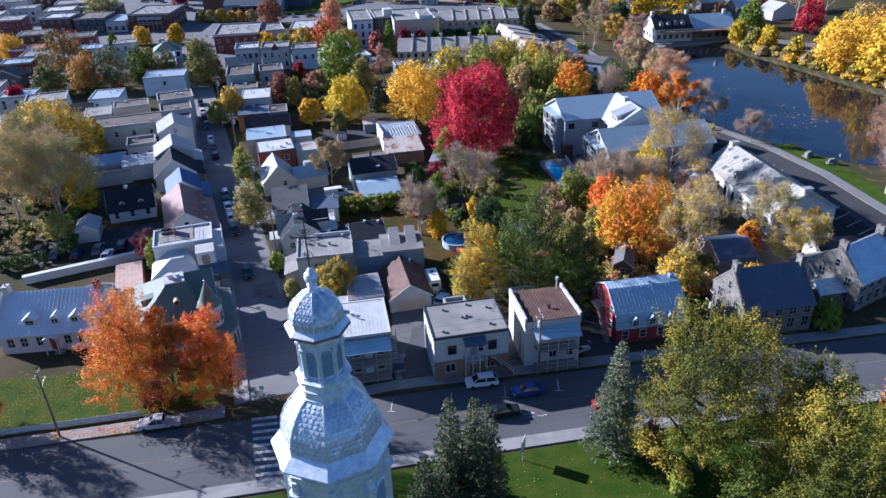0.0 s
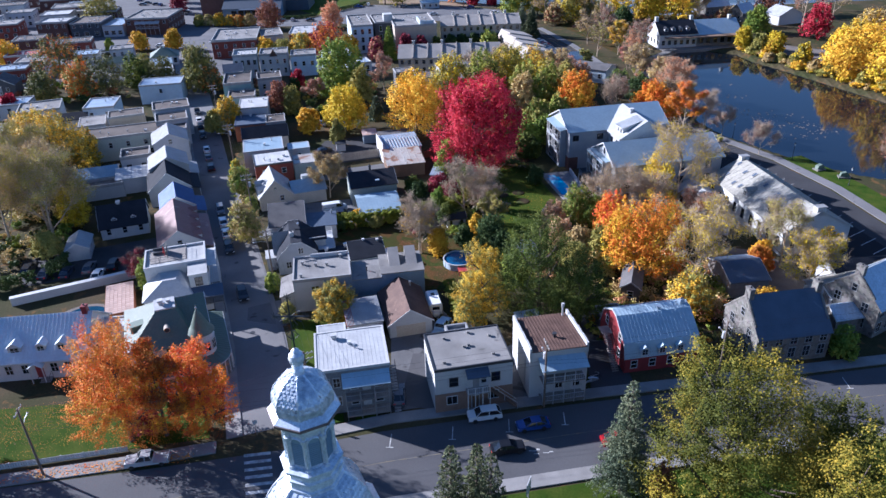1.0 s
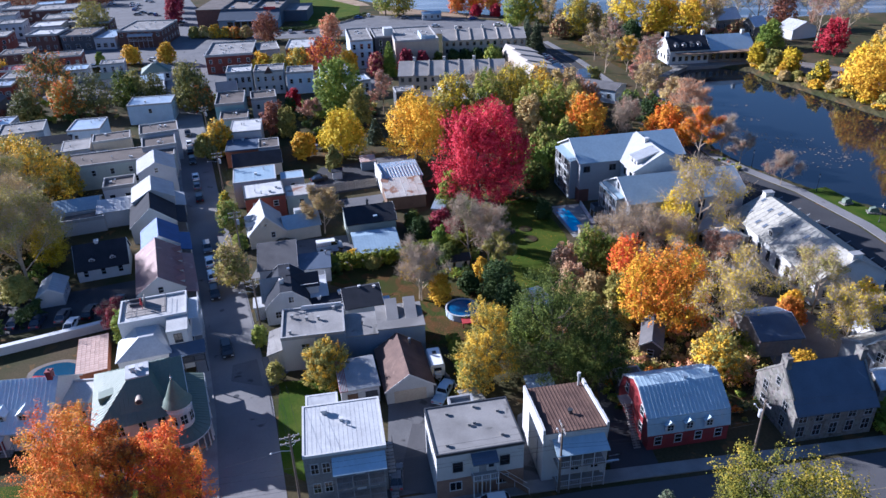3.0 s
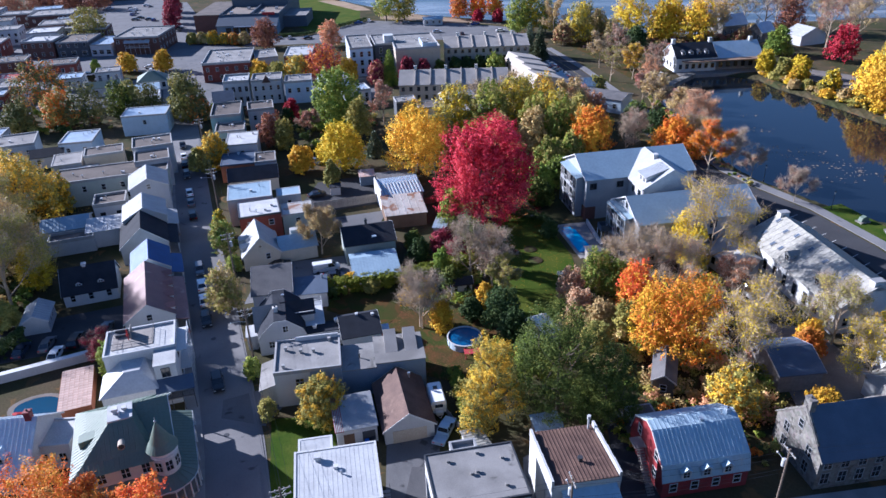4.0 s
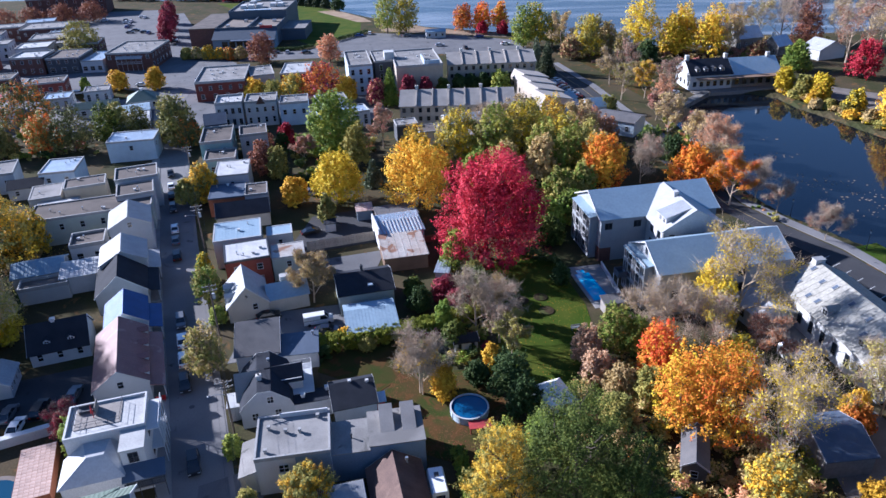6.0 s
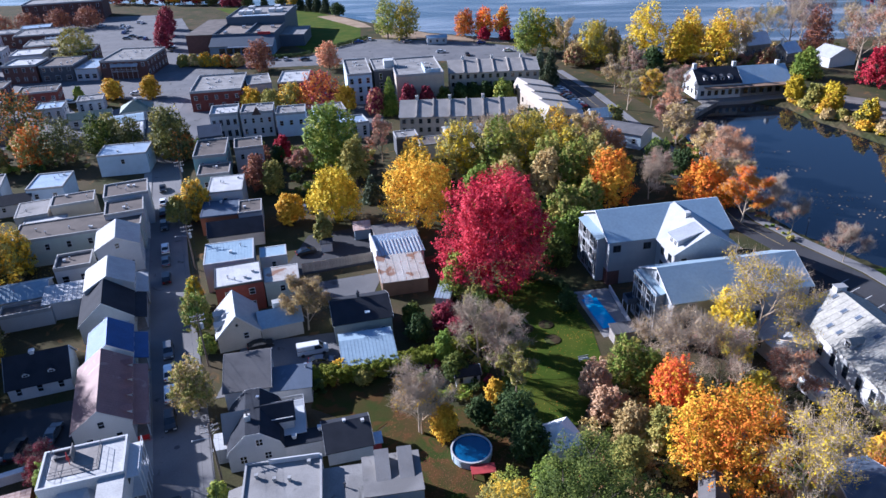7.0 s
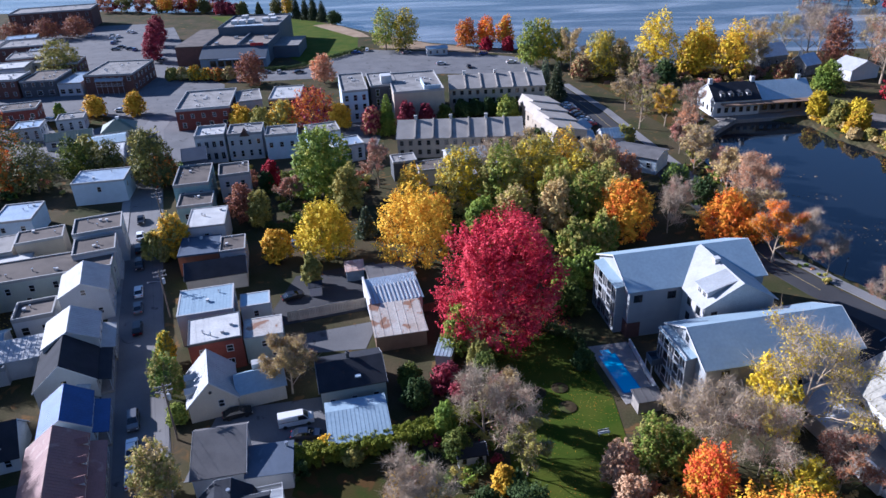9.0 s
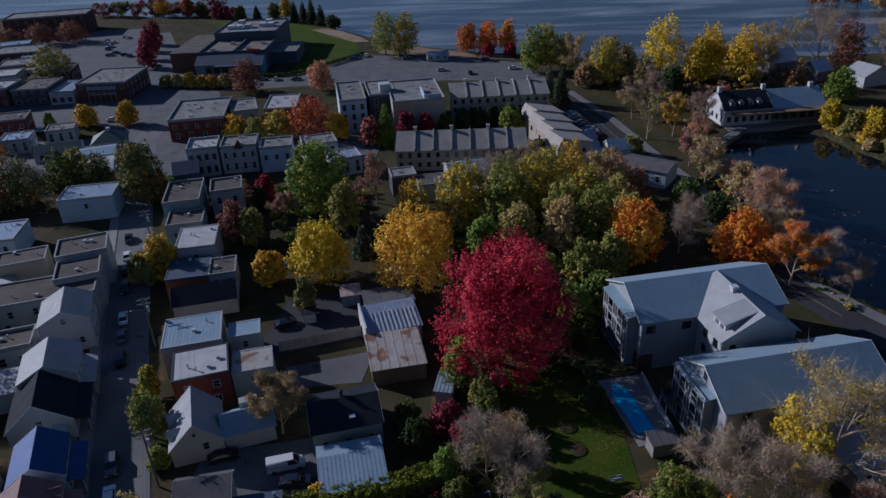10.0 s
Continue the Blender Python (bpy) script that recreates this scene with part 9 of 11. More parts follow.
tree(131.0, 223.0, 22.0, 9.6, "gold", low=0.2, dense=0.8, mix="yellow")
tree(146.0, 232.0, 21.0, 9.6, "gold", low=0.2)
tree(150.0, 262.0, 18.0, 9.0, "brownred", low=0.1, mix="gold")
tree(139.3, 303.3, 13.0, 6.4, "red", low=0.08)
bare(90.6, 139.0, 20.0, 8.4, "brownred", 0.4)
bare(100.0, 134.0, 18.0, 8.0, "rust", 0.35)
bare(57.4, 116.4, 11.0, 5.6, "olive", 0.3)
tree(63.4, 113.0, 8.0, 3.8, "gold", low=0.05, mix="yellow")
tree(52.0, 113.0, 5.0, 2.6, "rust", low=0.04, kind="shrub")
tree(53.8, 116.6, 4.4, 2.2, "gold", low=0.04, kind="shrub")
tree(48.0, 97.0, 6.0, 3.4, "gold", low=0.04)
tree(56.0, 88.0, 5.0, 2.2, "mid", low=0.04, kind="shrub")



# fuller groups: west gardens, behind the crimson maple, pond and river banks
bare(-92.0, 132.0, 17.0, 8.6, "tan", 0.7)
bare(-104.0, 148.0, 15.0, 8.0, "olive", 0.7)
tree(-113.0, 152.0, 13.0, 7.0, "tan", low=0.05, mix="gold")
tree(-118.0, 175.0, 13.0, 7.6, "olive", low=0.06, mix="gold")
tree(-84.5, 119.0, 6.0, 3.0, "olive", low=0.03, kind="shrub")
tree(-20.0, 221.0, 11.0, 5.0, "gold", low=0.05, mix="olive")
tree(-14.0, 209.0, 8.0, 4.0, "orange", low=0.05, mix="gold")
tree(5.0, 207.0, 10.5, 4.8, "olive", low=0.05, mix="tan")
tree(-3.0, 204.0, 9.0, 4.4, "mid", low=0.05)
tree(24.0, 196.0, 9.0, 4.0, "olive", low=0.04, mix="mid")
tree(18.0, 194.0, 8.0, 4.2, "olive", low=0.04, mix="mid")
tree(9.0, 187.0, 9.0, 4.0, "olive", low=0.04)
tree(14.0, 178.0, 7.4, 3.6, "mid", low=0.04)
tree(20.0, 240.0, 13.0, 5.6, "gold", low=0.08, mix="olive")
tree(14.0, 234.0, 13.5, 5.4, "olive", low=0.08, mix="yellow")
bare(27.0, 233.0, 12.5, 5.6, "tan", 0.4)
tree(29.0, 212.0, 11.0, 4.6, "olive", low=0.05, mix="tan")
tree(46.0, 226.0, 8.4, 4.0, "darkgreen", low=0.05, mix="mid")
for x, y, h, r, c, a in ((56.5, 203, 9, 4.6, "tan", 0.3), (61, 207, 8, 4.4, "tan", 0.3), (58.5, 226, 9.5, 5, "tan", 0.35), (60, 234, 8, 4.2, "mauve", 0.3), (57, 250, 9, 4.6, "tan", 0.35), (54, 256, 8, 4, "mauve", 0.3),
                         (46, 300, 12, 6, "tan", 0.4), (54, 312, 12, 6, "mauve", 0.3), 
                         (100, 338, 13, 7, "tan", 0.4), (112, 362, 17, 8, "tan", 0.35), (122, 368, 18, 8, "olive", 0.35), (136, 366, 19, 8, "mauve", 0.25), (150, 352, 18, 9, "tan", 0.4), (160, 336, 17, 9, "tan", 0.4), (168, 362, 20, 9, "brownred", 0.4),
                         (57, 104, 10, 5.4, "yellow", 0.3)):
    bare(x, y, h, r, c, a)
for x, y, h, r, c, m in ((96, 352, 15, 6, "olive", "gold"), (78, 345, 16, 6, "yellow", "gold"), (86, 352, 17, 6.4, "yellow", "gold"), (47, 361, 15, 6, "olive", "tan"), (53, 356, 12, 5, "tan", "olive"), (30, 366, 15, 6, "lime", "yellow"),
                         (36, 342, 9, 5, "tan", "brownred"), (110, 330, 8, 4.4, "brownred", "tan"), (155, 246, 17, 8, "gold", "olive"), (160, 228, 19, 9, "gold", "yellow"), (142, 214, 14, 7, "gold", "tan"), (166, 270, 17, 8, "olive", "gold"), (152, 286, 14, 7, "tan", "gold")):
    tree(x, y, h, r, c, low=0.06, mix=m)

for x, y, h, r, c, m in ((126.0, 252.0, 15, 7, "gold", "yellow"), (118.0, 262.0, 7, 3.4, "yellow", "olive"), (112.0, 274.0, 6.4, 3.2, "yellow", "gold"), (136.0, 264.0, 14, 7, "gold", "olive")):
    tree(x, y, h, r, c, low=0.08, mix=m)


def undergrowth(name, label, poly, n, lo, hi, cols, seed, leaf=0.3, spread=1.5):
    """Low weeds and bushes too many to count, scattered over a plot."""
    q = random.Random(seed)
    xs, ys = [p[0] for p in poly], [p[1] for p in poly]
    cs, rs, which = [], [], []
    while n > 0:
        x, y = q.uniform(min(xs), max(xs)), q.uniform(min(ys), max(ys))
        if not inside(np.array([x]), np.array([y]), poly)[0]:
            continue
        n -= 1
        h = q.uniform(lo, hi)
        k = q.randrange(len(cols))
        for j in range(max(2, int(3 * h))):
            cs.append(Vector((x + q.uniform(-0.4, 0.4) * spread * h, y + q.uniform(-0.4, 0.4) * spread * h, q.uniform(0.15, 0.8) * h)))
            rs.append(max(0.25, 0.34 * h * q.uniform(0.7, 1.2)))
            which.append(k)
    me = leaf_mesh(name, cs, rs, 32, leaf, [FOL[c] for c in cols], which, seed=seed, corners=3)
    return tagged(new(name, me), label, "undergrowth", kind="stuff")


undergrowth("undergrowth", "rough weeds and bushes in an overgrown garden", [(13, 122), (24, 131), (46, 130), (50, 112), (44, 97), (30, 97), (20, 106), (12, 112)], 330, 0.6, 2.6, ("olive", "tan", "tan", "peach", "mid"), 1)
undergrowth("undergrowth", "dark bushes along the garden edge", [(-13, 128), (-6, 152), (-2, 152), (1, 138), (-1, 128)], 60, 0.6, 2.0, ("darkgreen", "mid", "wine", "olive"), 2)
undergrowth("undergrowth", "bushes under the trees behind the gardens", [(-24, 200), (16, 196), (34, 208), (40, 236), (-4, 226), (-24, 216)], 170, 1.0, 3.4, ("olive", "olive", "mid", "tan"), 3, 0.42)
undergrowth("undergrowth", "reeds and brush along the pond bank", [(57.5, 262), (60, 246), (63, 224), (64, 200), (67, 184), (66, 176), (61, 196), (58, 214), (54, 240)], 110, 0.4, 1.5, ("tan", "olive", "peach", "mid"), 4, 0.36)
undergrowth("undergrowth", "brushwood along the river bank", [(36, 352), (62, 366), (100, 352), (118, 372), (150, 374), (150, 352), (116, 344), (98, 328), (60, 318), (44, 330)], 220, 0.6, 2.4, ("tan", "olive", "mauve"), 5, 0.55)
undergrowth("undergrowth", "golden brush along the far pond bank", [(102, 284), (110, 262), (119, 240), (128, 218), (136, 206), (142, 208), (134, 226), (124, 248), (114, 272), (106, 290)], 150, 0.6, 2.2, ("gold", "olive", "tan", "yellow"), 6, 0.4)
undergrowth("undergrowth", "hedges and bushes in the west gardens", [(-118, 118), (-88, 112), (-84, 130), (-92, 160), (-104, 184), (-124, 184)], 150, 0.8, 2.6, ("olive", "tan", "mid", "darkgreen"), 7, 0.4)
undergrowth("undergrowth", "garden bushes among the far houses", [(-160, 220), (-100, 236), (-70, 238), (-56, 208), (-40, 214), (-30, 240), (-62, 246), (-104, 256), (-160, 250)], 170, 0.8, 2.6, ("olive", "mid", "brownred", "darkgreen"), 8, 0.5)
undergrowth("undergrowth", "dark yard bushes behind the red barn", [(18, 92), (22, 104), (32, 100), (46, 96), (58, 100), (58, 92), (40, 90), (30, 88)], 80, 0.5, 1.8, ("darkgreen", "olive", "mid", "rust"), 9)


def far_woods(name, pts, h, r, cols, seed):
    """A belt of trees too far to part: clumped crowns on short trunks, one object."""
    q = random.Random(seed)
    ob = thing(name, "belt of bare and rusty trees along the far river bank", "woodland", kind="stuff")
    g = Geo()
    for ci, col in enumerate(cols):
        cs, rs = [], []
        for i, (x, y) in enumerate(pts):
            if i % len(cols) != ci:
                continue
            hh = h * q.uniform(0.7, 1.15)
            g.rod((x, y, -1.2), (x, y, hh * 0.7), 0.3, 0.1, 5)
            for k in range(16):
                cs.append(Vector((x + q.uniform(-r, r), y + q.uniform(-r, r), hh * q.uniform(0.06, 0.85))))
                rs.append(r * q.uniform(0.3, 0.5))
        part("crowns", leaf_mesh("crowns", cs, rs, 60, 0.9, [FOL[col]], None, seed=seed + ci, corners=3), None, ob)
    part("trunks", g, MAT["bark"], ob)


far_woods("far_woods", [(190 + 6.5 * k, 505 + 14 * math.sin(k * 0.9) - 2.0 * k) for k in range(26)], 12, 5, ("brownred", "tan", "wine"), 5)
far_woods("far_woods", [(-262 + 8 * k, 550 + 4 * math.sin(k * 2.1)) for k in range(11)], 10, 5, ("brownred", "wine", "moss"), 9)
# trees on the point of the river park
for x, y, h, r in ((-118.6, 504.0, 12.5, 3.6), (-112.2, 499.8, 13.0, 3.8), (-106.4, 496.4, 15.0, 4.0), (-100.0, 491.6, 12.0, 4.2), (-146.0, 517.0, 9.0, 3.4)):
    conifer(x, y, h, r)
tree(-90.8, 480.4, 7.0, 5.0, "darkgreen", low=0.03)
tree(-124.4, 507.0, 14.6, 4.6, "gold", low=0.1, mix="olive", share=0.3)
tree(-133.0, 511.6, 10.4, 4.6, "moss", low=0.1)
tree(-158.0, 521.0, 8.0, 4.0, "moss", low=0.06)
tree(-197.0, 536.0, 13.0, 4.4, "rust", low=0.1, mix="red")
tree(-186.5, 533.0, 9.0, 4.0, "moss", low=0.06)
tree(-216.0, 540.0, 13.0, 5.6, "gold", low=0.1, mix="rust")
for k in range(4):
    tree(-176.0 + k * 4.6, 527.0 - k * 1.6, 7.0, 3.4, "wine", low=0.04)


# ---- church steeple ----
def steeple():
    X, Y, T = -7.3, 26.1, 6 / 45
    st = thing("church_steeple", "silver tin-clad octagonal church steeple with two scaled domes", "steeple", pose(X, Y, 0))
    white = MAT["pale_stone"]
    part("square_tower", Geo().box(-4.2, -4.2, -0.1, 4.2, 4.2, 22.0), MAT["stone"], st, at=pose(0, 0, 0, 0, 0, 6))
    part("tower_cornice", Geo().box(-4.6, -4.6, 22.0, 4.6, 4.6, 22.6), white, st, at=pose(0, 0, 0, 0, 0, 6))
    part("octagon_stage", Geo().ring([(3.15, 22.6), (3.15, 33.6)], 8, turn=T), MAT["steeple_tin"], st)
    part("lower_cornice", Geo().ring([(3.2, 33.2), (3.4, 33.35), (3.4, 33.7), (3.25, 33.75), (3.25, 34.1), (3.55, 34.2), (3.55, 34.45)], 8, turn=T), MAT["steeple_tin"], st)
    part("lower_eave", Geo().ring([(3.5, 34.3), (3.86, 34.36), (3.86, 34.5), (3.1, 35.25)], 8, turn=T), MAT["steeple_tin"], st)
    prof = [(3.08, 35.2), (3.06, 35.75), (2.92, 36.4), (2.66, 37.05), (2.3, 37.65), (1.86, 38.15), (1.5, 38.42)]
    dome = part("lower_dome", Geo().ring(prof, 8, turn=T), MAT["steeple_tin"], st)
    part("collar", Geo().ring([(1.62, 38.3), (1.62, 38.5), (1.52, 38.55), (1.52, 38.95), (1.62, 39.0), (1.62, 39.1), (1.48, 39.15), (1.48, 39.5), (1.68, 39.6), (1.68, 39.75), (1.4, 39.85)], 8, turn=T), MAT["steeple_tin"], st)
    lan = part("lantern", Geo().ring([(1.22, 39.7), (1.22, 42.6)], 8, turn=T), MAT["steeple_tin"], st)
    part("upper_cornice", Geo().ring([(1.32, 42.3), (1.5, 42.4), (1.5, 42.62), (1.42, 42.7), (1.42, 42.85), (1.86, 42.98), (1.86, 43.1), (1.5, 43.4)], 8, turn=T), MAT["steeple_tin"], st)
    part("eave_edge", Geo().ring([(1.78, 42.9), (1.9, 42.92), (1.9, 43.06), (1.78, 43.1)], 8, turn=T), MAT["aged_copper"], st)
    up = [(1.5, 43.3), (1.56, 43.7), (1.5, 44.1), (1.32, 44.5), (1.0, 44.85), (0.6, 45.1), (0.34, 45.25)]
    part("upper_dome", Geo().ring(up, 8, turn=T), MAT["steeple_tin"], st)
    part("finial", Geo().ring([(0.34, 45.2), (0.3, 45.4), (0.22, 45.55), (0.3, 45.65), (0.24, 45.75), (0.36, 45.95), (0.4, 46.15), (0.34, 46.36), (0.16, 46.5), (0.2, 46.58), (0.07, 46.7)], 20), MAT["steeple_tin"], st)
    # wrought cross with scrolls
    cr = Geo().rod((0, 0, 46.6), (0, 0, 49.6), 0.045, 0.035).rod((-0.75, 0, 48.55), (0.75, 0, 48.55), 0.04)
    for a in range(12):
        c, s = math.cos(a * math.pi / 6), math.sin(a * math.pi / 6)
        cr.rod((0, 0, 48.55), (0.62 * c, 0.06 * math.sin(a * 2), 48.55 + 0.62 * s), 0.018, n=4)
    for x, z in ((0.75, 48.55), (-0.75, 48.55), (0, 49.6)):
        for a in range(8):
            cr.rod((x, 0, z), (x + 0.2 * math.cos(a * math.pi / 4), 0.05, z + 0.2 * math.sin(a * math.pi / 4)), 0.018, n=4)
    for k in range(4):
        a = k * math.pi / 2
        cr.rod((0, 0, 47.2), (0.3 * math.cos(a), 0.3 * math.sin(a), 47.45), 0.018, n=4).rod((0.3 * math.cos(a), 0.3 * math.sin(a), 47.45), (0.12 * math.cos(a), 0.12 * math.sin(a), 47.75), 0.018, n=4)
    part("iron_cross", cr, MAT["dark_trim"], st)
    for i in range(8):
        a = 2 * math.pi * (i + T) / 8
        c, s = math.cos(a), math.sin(a)
        # ribs along the corners of both domes
        for pf, w in ((prof, 0.085), (up, 0.055)):
            g = Geo()
            for (r0, z0), (r1, z1) in zip(pf, pf[1:]):
                g.rod((r0 * c, r0 * s, z0), (r1 * c, r1 * s, z1), w, n=6)
            part("rib", g, MAT["steeple_tin"], st)
        # pilasters, arches and louvres of the lantern and of the stage below
        pl = Geo().rod((1.26 * c, 1.26 * s, 39.8), (1.26 * c, 1.26 * s, 42.3), 0.12, n=8).ring([(0.2, 41.75), (0.2, 41.95)], 8, 1.26 * c, 1.26 * s).ring([(0.2, 39.8), (0.18, 40.0)], 8, 1.26 * c, 1.26 * s)
        part("pilaster", pl, MAT["steeple_tin"], lan)
        part("pilaster", Geo().rod((3.15 * c, 3.15 * s, 22.7), (3.15 * c, 3.15 * s, 33.2), 0.3, n=8).ring([(0.45, 31.9), (0.5, 32.3)], 8, 3.15 * c, 3.15 * s), MAT["steeple_tin"], st)
        am = a + math.pi / 8
        for rr, z0, w, h in ((1.22, 40.05, 0.62, 1.5), (3.15, 27.2, 1.5, 3.6)):
            ap = rr * math.cos(math.pi / 8)
            m = pose(ap * math.cos(am), ap * math.sin(am), z0, 0, 0, math.degrees(am) + 90)
            g = Geo()
            n = 8
            pts = [(-w / 2, 0), (w / 2, 0), (w / 2, h)] + [(w / 2 * math.cos(math.pi * k / n), h + w / 2 * math.sin(math.pi * k / n)) for k in range(1, n)] + [(-w / 2, h)]
            g.extrude([(x, z) for x, z in pts], "y", -0.012, 0.03)
            lv = part("louvre_panel", g, MAT["shade_blue_metal"], lan if rr < 2 else st, at=m)
            sl = Geo()
            k = int(h / (0.12 if rr < 2 else 0.26))
            for q in range(k):
                z = h * (q + 0.5) / k
                sl.box(-w / 2, -0.05, z - 0.012, w / 2, -0.012, z + 0.03)
            part("louvre_blade", sl, MAT["shade_blue_metal"], lv)
            fr = Geo()
            fp = [(w / 2 + 0.06, 0), (w / 2 + 0.06, h)] + [((w / 2 + 0.06) * math.cos(math.pi * q / n), h + (w / 2 + 0.06) * math.sin(math.pi * q / n)) for q in range(1, n)] + [(-w / 2 - 0.06, h), (-w / 2 - 0.06, 0)]
            for (xa, za), (xb, zb) in zip(fp, fp[1:]):
                fr.rod((xa, -0.04, za), (xb, -0.04, zb), 0.05 if rr < 2 else 0.1, n=6)
            part("arch", fr, MAT["steeple_tin"], lv)
    # tin scales, laid in courses over the faces of the domes
    def plate(w, h):
        g = Geo()
        t = 0.018
        o = [(-w / 2, h * 0.5), (-w / 2, -h * 0.1), (-w * 0.25, -h * 0.5), (w * 0.25, -h * 0.5), (w / 2, -h * 0.1), (w / 2, h * 0.5)]
        vs = [(x, -t * 0.3 if z > 0.3 * h else -t - 0.02, z) for x, z in o] + [(x * 0.93, t * 0.3, z) for x, z in o]
        n = len(o)
        g.add(vs, [tuple(range(n - 1, -1, -1))] + [(i, (i + 1) % n, (i + 1) % n + n, i + n) for i in range(n)])
        return g
    plate_me = plate(0.36, 0.34).mesh("scale", MAT["scale_tin"])
    small = Geo()
    rest = Geo()
    q = random.Random(4)
    for pf, step, wide in ((prof, 0.27, 0.34), (up, 0.17, 0.21)):
        length = [0.0]
        for (r0, z0), (r1, z1) in zip(pf, pf[1:]):
            length.append(length[-1] + math.hypot(r1 - r0, z1 - z0))
        rows = int(length[-1] / step)
        for i in range(8):
            am = 2 * math.pi * (i + 0.5 + T) / 8
            face_front = pf is prof and math.cos(am - math.radians(-74)) > 0.35
            for k in range(1, rows):
                s = length[-1] * k / rows
                j = max(b for b in range(len(length) - 1) if length[b] <= s)
                t = (s - length[j]) / (length[j + 1] - length[j])
                r = pf[j][0] + (pf[j + 1][0] - pf[j][0]) * t
                z = pf[j][1] + (pf[j + 1][1] - pf[j][1]) * t
                tilt = math.degrees(math.atan2(pf[j][0] - pf[j + 1][0], pf[j + 1][1] - pf[j][1]))
                side = 2 * r * math.sin(math.pi / 8) - 0.12
                n = max(1, int(side / wide))
                ap = r * math.cos(math.pi / 8) + 0.012
                for c in range(n + (k % 2)):
                    u = (c + 0.5 - (n + (k % 2)) / 2) * side / (n + 0.4)
                    m = pose(0, 0, 0, 0, 0, math.degrees(am) + 90) @ pose(u, -ap, z) @ pose(0, 0, 0, -tilt + q.gauss(0, 3.5), 0, q.gauss(0, 4.5))
                    f = side / (n + 0.4) / 0.36
                    if face_front:
                        o = part("scale", plate_me, None, dome)
                        o.matrix_basis = m @ Matrix.Diagonal((f, 1, step / 0.30, 1))
                    else:
                        g = plate(0.36 * f, step * 1.2)
                        rest.add([m @ Vector(v) for v in g.v], g.f)
    tagged(part("scale_course", rest, MAT["scale_tin"], st), kind="stuff")


steeple()


# ---- vehicles ----
PAINT = {n: plain("paint_" + n, c, 0.28, 0.15, 0.6) for n, c in {"white": (0.75, 0.75, 0.74), "black": (0.012, 0.012, 0.014), "grey": (0.12, 0.125, 0.135), "silver": (0.42, 0.43, 0.44), "blue": (0.02, 0.06, 0.24), "navy": (0.018, 0.028, 0.055), "red": (0.3, 0.012, 0.015), "paleblue": (0.3, 0.4, 0.5)}.items()}
SHAPES = {
    "car": (4.5, 1.78, [(0, 0.35), (0, 0.75), (0.15, 0.88), (1.15, 0.98), (3.75, 0.98), (4.4, 0.92), (4.5, 0.7), (4.5, 0.35)], [(1.05, 0.96), (1.85, 1.42), (3.2, 1.44), (4.05, 0.97)]),
    "suv": (4.65, 1.86, [(0, 0.4), (0, 0.85), (0.12, 1.0), (1.1, 1.1), (4.5, 1.1), (4.62, 0.95), (4.65, 0.4)], [(1.0, 1.08), (1.7, 1.66), (3.95, 1.68), (4.52, 1.09)]),
    "van": (5.4, 1.98, [(0, 0.4), (0, 0.95), (0.25, 1.1), (0.8, 1.2), (5.35, 1.2), (5.4, 0.4)], [(0.75, 1.18), (1.45, 1.95), (5.3, 2.02), (5.38, 1.19)]),
    "pickup": (5.5, 1.92, [(0, 0.45), (0, 0.95), (0.15, 1.05), (1.4, 1.12), (3.5, 1.12), (3.55, 0.72), (5.3, 0.72), (5.35, 1.1), (5.5, 1.08), (5.5, 0.45)], [(1.35, 1.1), (2.0, 1.72), (3.25, 1.72), (3.5, 1.1)]),
}
_protos = {}


